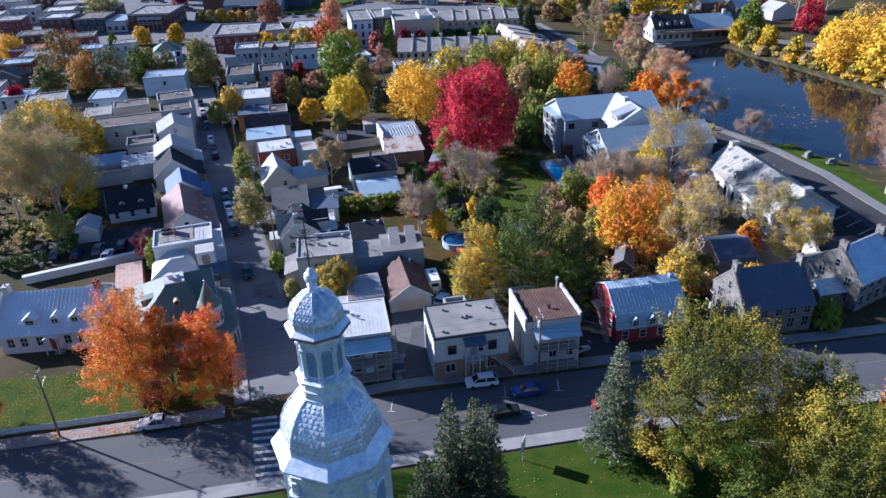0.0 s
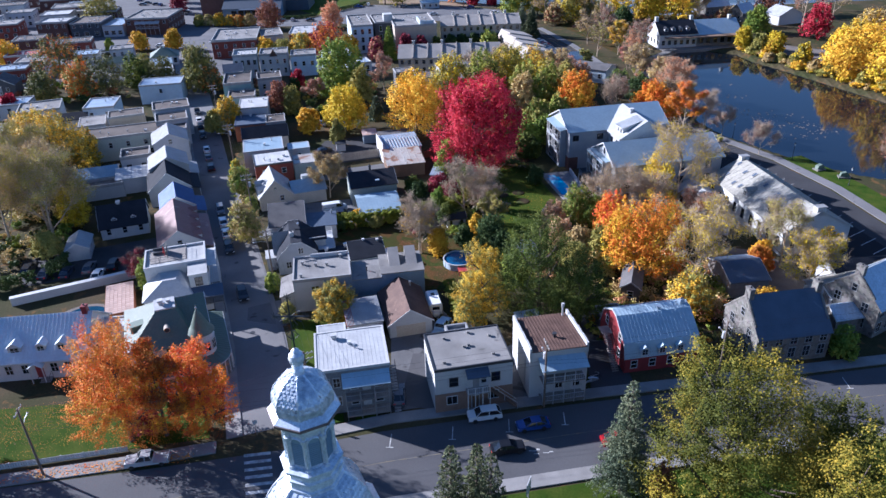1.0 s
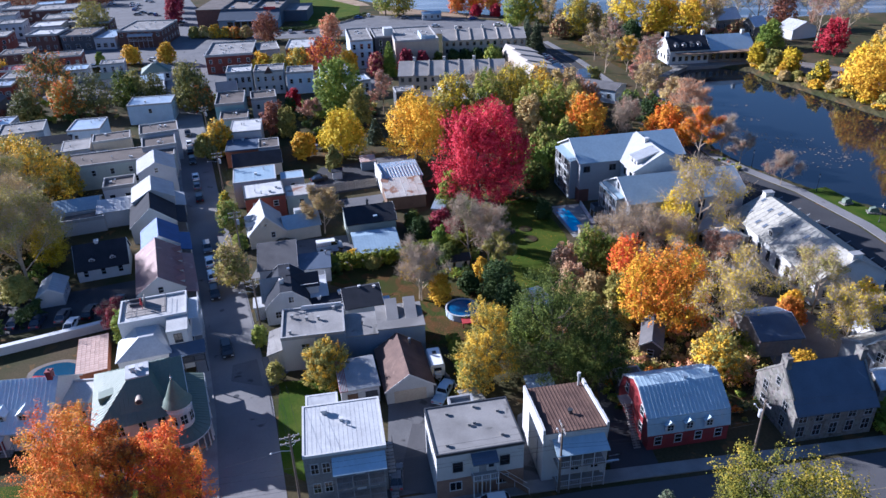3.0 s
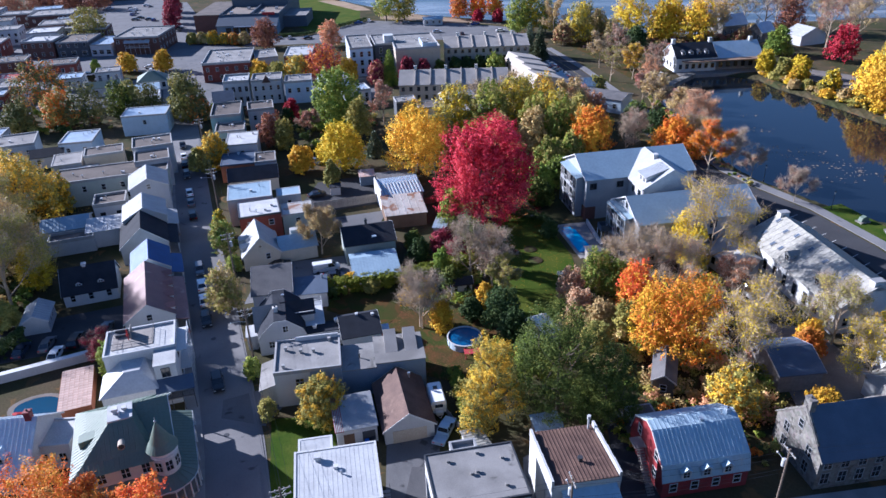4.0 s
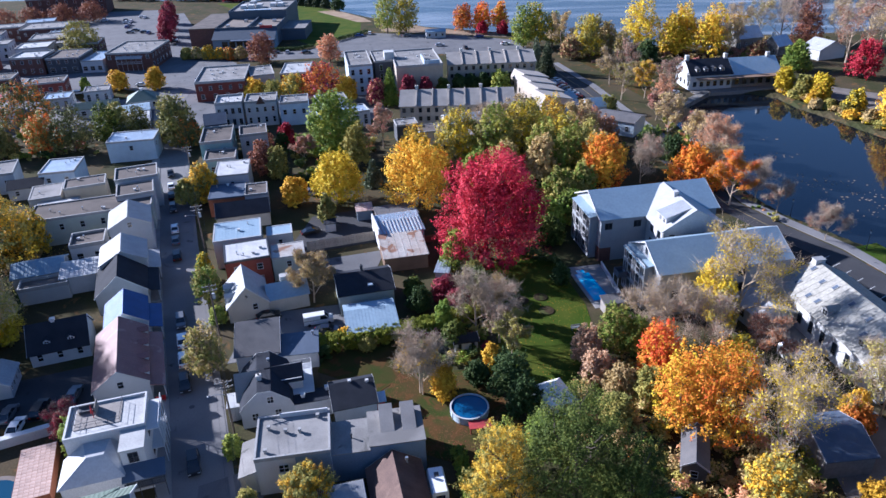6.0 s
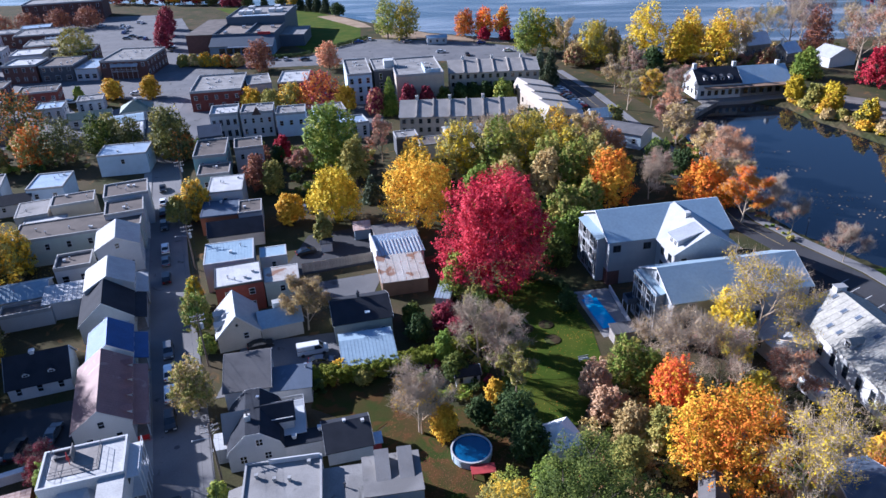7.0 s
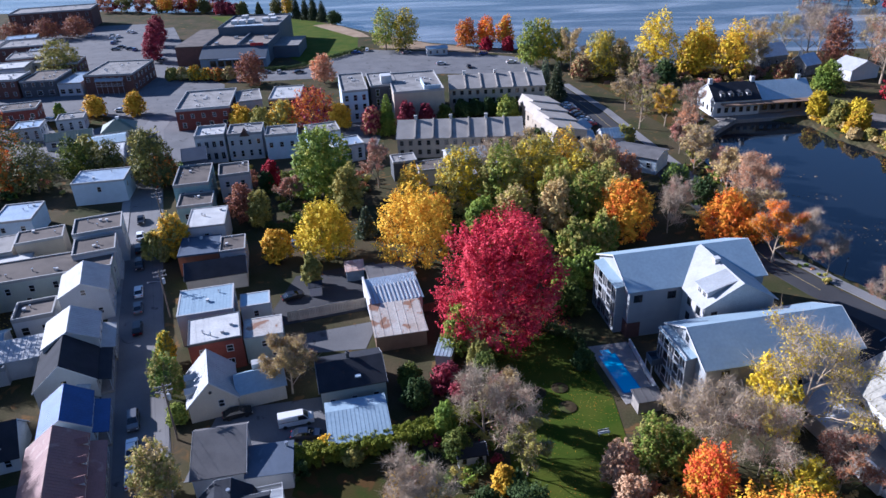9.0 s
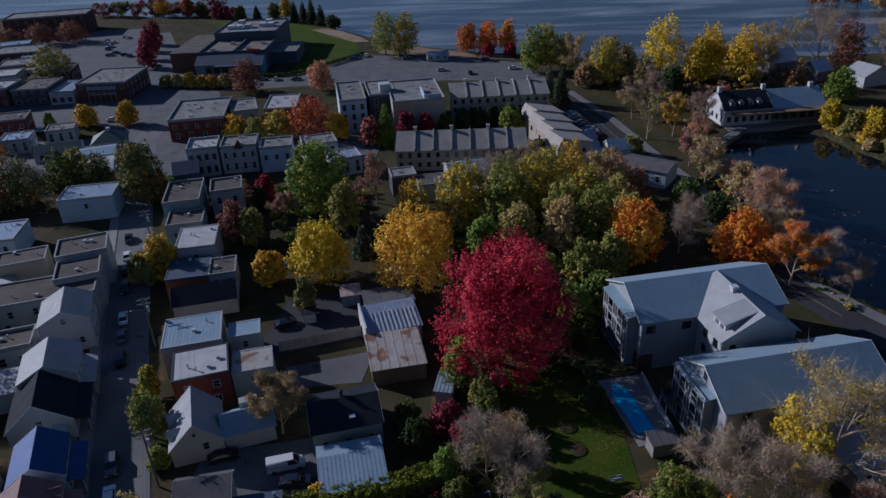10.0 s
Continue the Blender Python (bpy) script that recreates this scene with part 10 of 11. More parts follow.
def vehicle(kind, col, x, y, heading, label, group="", z=0.04):
    """A parked vehicle; heading in degrees, the way its nose points, 0 along +x."""
    m = pose(x, y, z, 0, 0, heading + 180)
    key = (kind, col)
    if key in _protos:
        ob = copy_thing(_protos[key], m)
        return tagged(ob, label, {"car": "car", "suv": "car", "van": "van", "pickup": "pickup"}[kind], group)
    L, W, low, cab = SHAPES[kind]
    ob = thing({"suv": "car"}.get(kind, kind), label, {"car": "car", "suv": "car", "van": "van", "pickup": "pickup"}[kind], m, group)
    sh = lambda pts: [(a - L / 2, b) for a, b in pts]
    g = Geo()
    a = sh(low)
    n = len(a)
    # body flanks lean in above the waist
    vs = []
    for side in (-1, 1):
        vs += [(px, side * (W / 2 - (0.07 if pz > 0.7 else 0.0) - (0.05 if abs(px) > L / 2 - 0.2 else 0)), pz) for px, pz in a]
    fs = [tuple(range(n)), tuple(range(2 * n - 1, n - 1, -1))] + [(i, i + n, (i + 1) % n + n, (i + 1) % n) for i in range(n)]
    part("body", g.add(vs, fs), PAINT[col], ob)
    c = sh(cab)
    k = len(c)
    win = W / 2 - 0.1
    top = W / 2 - 0.28
    vs = [(px, -(win if i in (0, k - 1) else top), pz) for i, (px, pz) in enumerate(c)] + [(px, (win if i in (0, k - 1) else top), pz) for i, (px, pz) in enumerate(c)]
    fs = [tuple(range(k)), tuple(range(2 * k - 1, k - 1, -1))] + [(i, i + k, (i + 1) % k + k, (i + 1) % k) for i in range(k)]
    glass = part("greenhouse", Geo().add(vs, fs), MAT["glass"], ob, "tinted car glass")
    (xa, za), (xb, zb) = c[1], c[2]
    part("roof", Geo().box(xa + 0.05, -top - 0.02, za - 0.03, xb + 0.06, top + 0.02, max(za, zb) + 0.035), PAINT[col], ob)
    xm = (xa + xb) / 2
    for s in (-1, 1):
        for p0, p1 in ((c[0], c[1]), (c[-1], c[-2])):
            part("pillar", Geo().rod((p0[0], s * win, p0[1]), (p1[0], s * top, p1[1]), 0.045, n=4), PAINT[col], ob)
        part("pillar", Geo().rod((xm, s * win, c[0][1]), (xm, s * top, za), 0.05, n=4), PAINT[col], ob)
        if kind == "van":
            part("side_panel", Geo().extrude([(xa + 0.9, 1.15), (xb, 1.15), (xb, zb), (xa + 0.9, za)], "y", s * (win + top) / 2 - 0.05, s * (win + top) / 2 + 0.07), PAINT[col], ob)
    for wx in (-L / 2 + 0.85, L / 2 - 0.95):
        for s in (-1, 1):
            wm = pose(wx, s * (W / 2 - 0.11), 0.33, 90, 0, 0)
            ty = part("tyre", Geo().ring([(0.2, -0.11), (0.31, -0.11), (0.33, -0.07), (0.33, 0.07), (0.31, 0.11), (0.2, 0.11)], 18), MAT["tyre"], ob, at=wm)
            part("rim", Geo().ring([(0.2, -0.1), (0.2, 0.1)], 12), MAT["rim"], ty)
    for s in (-0.62, 0.62):
        part("headlight", Geo().box(-L / 2 - 0.015, s - 0.18, 0.62, -L / 2 + 0.1, s + 0.18, 0.76), MAT["lamp_glass"], ob)
        part("tail_light", Geo().box(L / 2 - 0.1, s - 0.16, 0.68, L / 2 + 0.012, s + 0.16, 0.86), MAT["tail_red"], ob)
    part("bumper", Geo().box(-L / 2 - 0.04, -W / 2 + 0.1, 0.3, -L / 2 + 0.12, W / 2 - 0.1, 0.48), MAT["dark_trim"], ob)
    _protos[key] = ob
    return ob


S = 114.0      # heading up the side street
vehicle("suv", "white", 2.1, 73.4, 192, "white SUV parked at the kerb of the main street")
vehicle("pickup", "silver", -41.4, 64.3, 192, "old silver pickup parked among fallen leaves")
vehicle("car", "blue", 8.6, 71.6, 192, "bright blue car on the main street")
vehicle("car", "black", 5.0, 67.2, 12, "black car on the shaded main street")
vehicle("car", "red", 19.5, 69.0, 12, "red car beside a blue spruce")
vehicle("car", "grey", -10.1, 77.4, 96, "grey car in a shaded driveway")
vehicle("pickup", "paleblue", -4.9, 94.2, 72, "pale blue pickup beside a brown garage")
for i, (k, c, x, y) in enumerate([("suv", "black", -48.9, 122.0), ("car", "white", -51.6, 128.4), ("car", "white", -54.0, 133.9), ("suv", "grey", -56.6, 140.0), ("suv", "black", -67.4, 165.5), ("car", "white", -73.2, 178.9), ("suv", "black", -78.2, 190.4),
                                  ("suv", "black", -81.6, 198.0), ("car", "white", -84.4, 204.6), ("car", "black", -88.2, 213.6), ("car", "grey", -70.6, 172.8)]):
    vehicle(k, c, x, y, S if i % 3 else S + 180, {"white": "white", "black": "black", "grey": "dark grey"}[c] + (" SUV" if k == "suv" else " car") + " parked along the side street", "cars parked on the side street")
vehicle("suv", "black", -41.0, 104.6, S + 180, "black SUV driving down the side street")
vehicle("van", "white", -30.8, 140.4, 18, "white panel van in a paved courtyard")
vehicle("car", "navy", -28.6, 137.4, 8, "dark blue car beside a white van")
vehicle("car", "black", -40.6, 142.0, 22, "black car against a beige house", "")
vehicle("car", "black", -40.4, 177.0, 30, "dark car in a walled yard")
vehicle("car", "grey", -45.6, 199.6, -30, "grey car behind the houses")
for x, y, c in ((-77.6, 112.4, "navy"), (-74.0, 114.2, "grey"), (-71.0, 111.4, "white"), (-69.6, 115.4, "black"), (-81.6, 112.0, "navy"), (-85.6, 113.4, "black"), (-66.0, 119.0, "grey")):
    vehicle("car" if c != "black" else "suv", c, x, y, 100, {"navy": "dark blue", "grey": "grey", "white": "white", "black": "black"}[c] + " car parked in a yard", "cars in the west yard")
for i, (x, y) in enumerate([(-230, 464), (-216, 462), (-210, 472), (-195, 429), (-184, 421), (-161, 399), (-99, 365.5), (-93, 365), (-84, 364), (-64.8, 400), (-60, 405), (-40, 397.5), (-22, 373), (-9.6, 366.4), (-3.6, 390.8), (8.9, 372.8), (-153.7, 295.6), (-162, 301), (-151, 305), (-205, 440), (-212, 455)]):
    vehicle("car", ("white", "grey", "silver", "black", "blue")[i % 5], x, y, (10, 100, 30)[i % 3], ("white", "dark grey", "silver", "black", "blue")[i % 5] + " car in a distant parking lot", "cars in the far lots")
for i in range(8):
    vehicle("car", ("silver", "white", "red", "grey", "navy")[i % 5], 26.6 + i * 0.75, 306 - i * 3.3, 20, ("silver", "white", "red", "grey", "dark blue")[i % 5] + " car parked beside the sawtooth terrace", "cars by the sawtooth terrace")
for x, y, a, c in ((-229.4, 462.1, 10, "silver"), (-210.5, 457.8, 100, "white"), (-206.4, 446.3, 100, "silver"), (-207.7, 470.0, 100, "white"), (-195.8, 423.7, 15, "grey"), (-187.7, 423.6, 15, "navy"), (-159.8, 395.6, 20, "black"), (-192.4, 380.2, 15, "grey"), (-152.2, 293.6, 60, "white"), (-160.2, 300.3, 20, "silver"), (-139.5, 311.0, 14, "white"), (-118.0, 318.0, 60, "silver")):
    vehicle("car", c, x, y, a, {"navy": "dark blue", "grey": "dark grey"}.get(c, c) + " car parked in the town centre", "cars in the town centre")
for x, y, c in ((63.5, 284.0, "red"), (66.5, 285.6, "white"), (60.5, 281.8, "red")):
    vehicle("car", c, x, y, 40, {"red": "red", "white": "white"}[c] + " car parked beside the waterside inn", "cars beside the inn")
# camping trailer
tr = thing("camping_trailer", "small white camping trailer beside a hedge", "trailer", pose(-6.4, 100.4, 0, 0, 0, 14))
part("shell", Geo().extrude([(-1.1, 0.5), (-1.1, 2.3), (-0.9, 2.6), (0.9, 2.6), (1.1, 2.3), (1.1, 0.5)], "y", -2.2, 2.2), PAINT["white"], tr)
part("roof_hatch", Geo().box(-0.3, 0.6, 2.6, 0.3, 1.2, 2.75), MAT["dark_trim"], tr)
part("drawbar", Geo().rod((-0.7, -2.2, 0.5), (0, -3.4, 0.45), 0.06).rod((0.7, -2.2, 0.5), (0, -3.4, 0.45), 0.06), MAT["steel"], tr)
part("gas_locker", Geo().box(-0.5, -2.9, 0.5, 0.5, -2.3, 1.1), PAINT["white"], tr)
for s in (-1, 1):
    part("wheel", Geo().ring([(0.33, -0.1), (0.33, 0.1)], 16), MAT["tyre"], tr, at=pose(s * 1.0, 0, 0.33, 0, 90, 0))
part("window", Geo().box(-0.6, -2.23, 1.4, 0.6, -2.19, 2.0), MAT["glass"], tr)
tr2 = copy_thing(tr, pose(49.6, 129.6, 0, 0, 0, 20))
tagged(tr2, "pale trailer parked behind the mill", "trailer")


# ---- pools, hedges, fences, garden things ----
def round_pool(x, y, r, h):
    p = thing("above_ground_pool", "round above-ground pool with white rim and blue water", "pool", pose(x, y, 0))
    part("wall", Geo().ring([(r, 0), (r, h), (r - 0.06, h), (r - 0.06, 0)], 40, cap=False), MAT["pale_blue_wall"], p)
    part("rim", Geo().ring([(r - 0.12, h - 0.02), (r + 0.12, h - 0.02), (r + 0.12, h + 0.06), (r - 0.12, h + 0.06), (r - 0.12, h - 0.02)], 40, cap=False), MAT["trim"], p)
    part("pool_water", Geo().ring([(r - 0.05, 0.1), (r - 0.05, h - 0.14)], 40), MAT["pool_water"], p)
    for i in range(12):
        a = i * math.pi / 6
        part("post", Geo().rod(((r + 0.05) * math.cos(a), (r + 0.05) * math.sin(a), 0), ((r + 0.05) * math.cos(a), (r + 0.05) * math.sin(a), h), 0.05), MAT["trim"], p)


MAT["pool_water"] = water("pool_water", (0.012, 0.08, 0.19), 2.0, 0.15, 0.05)
MAT["pool_west"] = water("pool_west", (0.012, 0.05, 0.095), 2.0, 0.15, 0.05)
MAT["pool_bright"] = water("pool_bright", (0.04, 0.42, 0.74), 2.0, 0.2, 0.06)
round_pool(-2.6, 116.3, 2.85, 1.3)
solid("pool_deck", Geo().box(-1.7, -0.9, 0.9, 1.7, 0.9, 1.02).box(-1.6, -0.8, -0.02, -1.45, -0.65, 0.9).box(1.45, -0.8, -0.02, 1.6, -0.65, 0.9).box(-1.6, 0.65, -0.02, -1.45, 0.8, 0.9).box(1.45, 0.65, -0.02, 1.6, 0.8, 0.9), MAT["tarp_red"], "small red-stained wooden deck beside the round pool", "deck", m=pose(-0.9, 112.8, 0, 0, 0, 10))
# long garden pool sunk in its paved terrace
pt = thing("garden_pool", "blue rectangular garden pool set in a pale terrace", "pool")
part("terrace", Geo().prism([(16.2, 160.6), (20.2, 145.4), (25.4, 147.2), (23.2, 162.2)], -0.1, 0.06), MAT["concrete"], pt)
part("basin", Geo().prism([(17.6, 157.9), (20.2, 147.9), (23.4, 148.9), (20.6, 158.9)], 0.0, 0.075), MAT["pool_shell"], pt)
part("pool_water", Geo().prism([(17.85, 157.7), (20.4, 148.2), (23.15, 149.1), (20.45, 158.6)], 0.0, 0.09), MAT["pool_bright"], pt)
part("steps", Geo().prism([(18.0, 159.5), (18.4, 157.9), (20.0, 158.3), (19.6, 159.9)], 0.0, 0.085), MAT["pool_bright"], pt)
part("low_wall", Geo().box(0, -0.12, 0.0, 14.4, 0.12, 1.1), MAT["pale_grey_wall"], pt, at=pose(25.6, 147.4, 0, 0, 0, 98.5))
lean_shed(21.6, 143.2, 14, 3.8, 2.4, 2.3, 2.6, "grey_wood", "grey_shingle", "small pool house with grey roof", "shed", 1.0)
# kidney pool with deck to the west
wp = thing("garden_pool", "kidney-shaped dark blue pool in a stone surround", "pool")
ring_out = [(-66.6 + 4.4 * math.cos(a) * (1 + 0.1 * math.cos(2 * a)), 98.6 + 3.6 * math.sin(a)) for a in [i * math.pi / 14 for i in range(28)]]
ring_in = [(-66.6 + (x + 66.6) * 0.8, 98.6 + (y - 98.6) * 0.78) for x, y in ring_out]
part("surround", Geo().prism(ring_out, -0.1, 0.1), MAT["gravel"], wp)
part("pool_water", Geo().prism(ring_in, 0.0, 0.12), MAT["pool_west"], wp)
ps = thing("pool_slide", "red and white plastic slide beside a dark blue pool", "slide", pose(-68.4, 95.4, 0.0, 0, 0, 60))
part("chute", Geo().extrude([(0, 1.5), (0.5, 1.45), (2.2, 0.3), (2.2, 0.42), (0.5, 1.6), (0, 1.65)], "y", -0.35, 0.35), MAT["red_trim"], ps)
part("ladder", Geo().rod((-0.5, -0.3, 0), (0, -0.3, 1.6), 0.04).rod((-0.5, 0.3, 0), (0, 0.3, 1.6), 0.04).box(-0.42, -0.3, 0.4, -0.34, 0.3, 0.46).box(-0.24, -0.3, 0.9, -0.16, 0.3, 0.96), MAT["trim"], ps)
part("leg", Geo().rod((1.2, 0, 0), (1.2, 0, 0.95), 0.05), MAT["trim"], ps)
sh = thing("sun_shade", "white folded sun shade by a pool", "parasol", pose(-66.0, 94.2, 0))
part("pole", Geo().rod((0, 0, 0), (0, 0, 2.6), 0.04), MAT["steel"], sh)
part("canopy", Geo().ring([(0.3, 1.4), (0.42, 1.5), (0.2, 2.2), (0.05, 2.6)], 12), MAT["tent_white"], sh)
# terracotta tiles laid one by one on the long terrace
tt = thing("tiled_terrace", "weathered pinkish tiled terrace on a low orange brick wing", "terrace", pose(-61.8, 95.6, 0, 0, 0, 24.2))
part("low_wing", Geo().box(0, 0, -0.05, 4.7, 10.6, 1.86), MAT["orange_wall"], tt)
tile = Geo().box(-0.315, -0.315, 0, 0.315, 0.315, 0.035).mesh("tile", MAT["terracotta"])
for i in range(7):
    for j in range(16):
        part("tile", tile, None, tt, at=pose(0.36 + i * 0.664, 0.36 + j * 0.66, 1.86))


def hedge(pts, w, h, col, label, n=70, seed=1):
    """A clipped hedge of close leaf clumps along a line."""
    ob = thing("hedge", label, "hedge", kind="stuff")
    q = random.Random(seed)
    cs, rs = [], []
    for (x0, y0), (x1, y1) in zip(pts, pts[1:]):
        L = math.hypot(x1 - x0, y1 - y0)
        for i in range(int(L * w * h * 4.2)):
            t = q.random()
            nx, ny = -(y1 - y0) / L, (x1 - x0) / L
            o = q.uniform(-w / 2, w / 2)
            cs.append(Vector((x0 + (x1 - x0) * t + nx * o, y0 + (y1 - y0) * t + ny * o, h * (1 - 0.9 * q.random() ** 2) - 0.2)))
            rs.append(q.uniform(0.28, 0.42))
    part("foliage", leaf_mesh("foliage", cs, rs, int(n * 0.6), 0.2, [FOL[col]], None, seed=seed, corners=3), None, ob)


hedge([(-29.0, 131.6), (-24.0, 132.8), (-19.6, 134.0)], 2.6, 3.0, "hedge", "bright yellow-green clipped hedge", 110, 2)
hedge([(-19.6, 134.0), (-13.0, 136.2), (-6.3, 139.4), (-3.0, 141.4)], 2.8, 3.0, "hedge", "green hedge behind a lawn", 110, 3)
hedge([(-29.0, 128.6), (-26.8, 130.2)], 1.4, 2.6, "darkgreen", "dark cedar clump", 90, 4)
hedge([(-4.1, 107.1), (-2.4, 100.5), (0.0, 92.1)], 1.8, 2.2, "mid", "green garden hedge beside a yard", 80, 5)
hedge([(-54.6, 208.2), (-44.5, 207.0)], 1.6, 2.2, "darkgreen", "dark hedge between back yards", 40, 6)
hedge([(-90.0, 106.0), (-82.0, 109.5)], 1.8, 2.4, "darkgreen", "tall dark hedge round a parking yard", 70, 7)
hedge([(-80.0, 110.5), (-78.6, 116.0)], 1.4, 3.2, "darkgreen", "clipped cedar screen", 80, 8)
hedge([(6.8, 166.5), (14.2, 162.6), (15.0, 158.0)], 1.4, 1.9, "darkgreen", "dark hedge round a garden lawn", 60, 9)
hedge([(-76, 388), (-66, 402), (-62, 409)], 2.5, 1.8, "darkgreen", "hedge round the river park", 30, 10)
hedge([(-104, 370), (-88, 372), (-84, 377)], 2.5, 1.6, "darkgreen", "hedge beside the museum lot", 30, 11)


def fence(pts, h, label, mat="grey_wood", gap=2.0, board=0.28, name="fence"):
    """Posts, two rails and upright boards, each its own part up to a fair number."""
    ob = thing(name, label, "fence")
    for (x0, y0), (x1, y1) in zip(pts, pts[1:]):
        L = math.hypot(x1 - x0, y1 - y0)
        ang = math.degrees(math.atan2(y1 - y0, x1 - x0))
        n = max(1, int(L / gap))
        for i in range(n + 1):
            t = i / n
            part("post", Geo().box(-0.06, -0.06, -0.05, 0.06, 0.06, h + 0.08), MAT[mat], ob, at=pose(x0 + (x1 - x0) * t, y0 + (y1 - y0) * t, 0, 0, 0, ang))
        part("rail", Geo().box(0, -0.03, h * 0.22, L, 0.03, h * 0.3), MAT[mat], ob, at=pose(x0, y0, 0, 0, 0, ang))
        part("rail", Geo().box(0, -0.03, h * 0.78, L, 0.03, h * 0.86), MAT[mat], ob, at=pose(x0, y0, 0, 0, 0, ang))
        me = Geo().box(-board * 0.44, -0.05, 0.06, board * 0.44, -0.028, h).mesh("board", MAT[mat])
        k = int(L / board)
        for i in range(k):
            t = (i + 0.5) / k
            part("board", me, None, ob, at=pose(x0 + (x1 - x0) * t, y0 + (y1 - y0) * t, 0, 0, 0, ang))
    return ob


fence([(-72.0, 60.2), (-62.7, 62.3), (-55.7, 63.9), (-45.1, 66.4)], 0.95, "low white picket fence along a leafy lawn", "trim", 2.4, 0.3, "picket_fence")
fence([(-39.2, 168.6), (-25.0, 173.8)], 2.2, "pale board fence across a back yard", "tan_wall", 2.4, 0.3)
fence([(-6.8, 102.0), (-2.9, 95.2)], 1.2, "low grey fence beside a trailer", "grey_wood", 2.2, 0.4)
fence([(-13.5, 172), (-4, 176), (6, 176)], 1.8, "dark board fence behind the red maple", "brown_trim", 2.4, 0.4)
w = thing("garden_wall", "long white rendered garden wall", "wall")
part("panel", Geo().prism([(-82.0, 101.4), (-61.5, 112.4), (-61.8, 113.0), (-82.3, 102.0)], -0.05, 1.5), MAT["white_plaster"], w)
part("coping", Geo().prism([(-82.0, 101.2), (-61.4, 112.3), (-61.9, 113.2), (-82.4, 102.1)], 1.5, 1.62), MAT["trim"], w)


def bench(x, y, rot):
    b = thing("bench", "pale garden bench on the lawn", "bench", pose(x, y, 0.02, 0, 0, rot))
    part("seat", Geo().box(-0.9, -0.25, 0.42, 0.9, 0.25, 0.47), MAT["trim"], b)
    part("backrest", Geo().box(-0.9, 0.22, 0.55, 0.9, 0.27, 0.9), MAT["trim"], b)
    for s in (-0.75, 0.75):
        part("leg", Geo().box(s - 0.04, -0.22, 0, s + 0.04, -0.16, 0.42).box(s - 0.04, 0.2, 0, s + 0.04, 0.27, 0.9), MAT["trim"], b)


bench(15.8, 138.6, 15)
bench(12.0, 164.8, 160)
# playground set and a sign
pg = thing("playground_set", "wooden climbing frame on the sandy shore", "playground", pose(-6, 392, 0))
part("tower", Geo().box(-1.2, -1.2, 0, -1.0, -1.0, 3.4).box(1.0, -1.2, 0, 1.2, -1.0, 3.4).box(-1.2, 1.0, 0, -1.0, 1.2, 3.4).box(1.0, 1.0, 0, 1.2, 1.2, 3.4).box(-1.2, -1.2, 1.6, 1.2, 1.2, 1.75), MAT["wood"], pg)
part("roof", Geo().extrude([(-1.6, 3.2), (0, 4.3), (1.6, 3.2), (0, 4.15)], "y", -1.5, 1.5), MAT["green_roof"], pg)
part("slide", Geo().extrude([(1.2, 1.6), (4.4, 0.3), (4.4, 0.4), (1.2, 1.75)], "y", -0.4, 0.4), MAT["plastic_blue"], pg)
sg = thing("church_sign", "white sign board on a grey post", "sign", pose(7.2, 58.8, 0, 0, 0, 70))
part("post", Geo().rod((0, 0, 0), (0, 0, 3.0), 0.07), MAT["grey_trim"], sg)
part("board", Geo().box(-0.8, -0.05, 1.8, 0.8, 0.05, 3.6), MAT["trim"], sg)


# ---- street furniture: poles, wires, lamps ----
def utility_pole(x, y, h, rot, arms=1, can=False, lamp=None):
    p = thing("utility_pole", "wooden utility pole with crossarm and insulators" + (" and grey transformer" if can else ""), "utility pole", pose(x, y, 0, 0, 0, rot), "utility poles")
    part("post", Geo().rod((0, 0, -0.1), (0, 0, h), 0.17, 0.11, 10), MAT["pole_wood"], p)
    for k in range(arms):
        z = h - 0.4 - k * 0.9
        a = part("crossarm", Geo().box(-1.2, -0.06, z - 0.06, 1.2, 0.06, z + 0.06), MAT["grey_wood"], p)
        for s in (-1.1, -0.5, 0.5, 1.1):
            part("insulator", Geo().ring([(0.05, z + 0.06), (0.07, z + 0.16), (0.04, z + 0.24)], 8, s, 0), MAT["trim"], a)
        part("brace", Geo().rod((-0.8, 0, z), (0, 0, z - 0.7), 0.02).rod((0.8, 0, z), (0, 0, z - 0.7), 0.02), MAT["steel"], a)
    if can:
        part("transformer", Geo().ring([(0.26, h - 3.0), (0.28, h - 2.9), (0.28, h - 2.0), (0.2, h - 1.9)], 14, 0.42, 0), MAT["pale_grey_wall"], p)
    if lamp:
        ln = Geo()
        pts = [(0, 0, h - 2.6), (lamp * 0.5, 0, h - 2.2), (lamp, 0, h - 2.15)]
        for a, b in zip(pts, pts[1:]):
            ln.rod(a, b, 0.035)
        arm = part("lamp_arm", ln, MAT["steel"], p)
        part("lamp_head", Geo().ring([(0.05, h - 2.28), (0.14, h - 2.22), (0.14, h - 2.12), (0.04, h - 2.05)], 10, lamp, 0), MAT["trim"], arm)
    return p


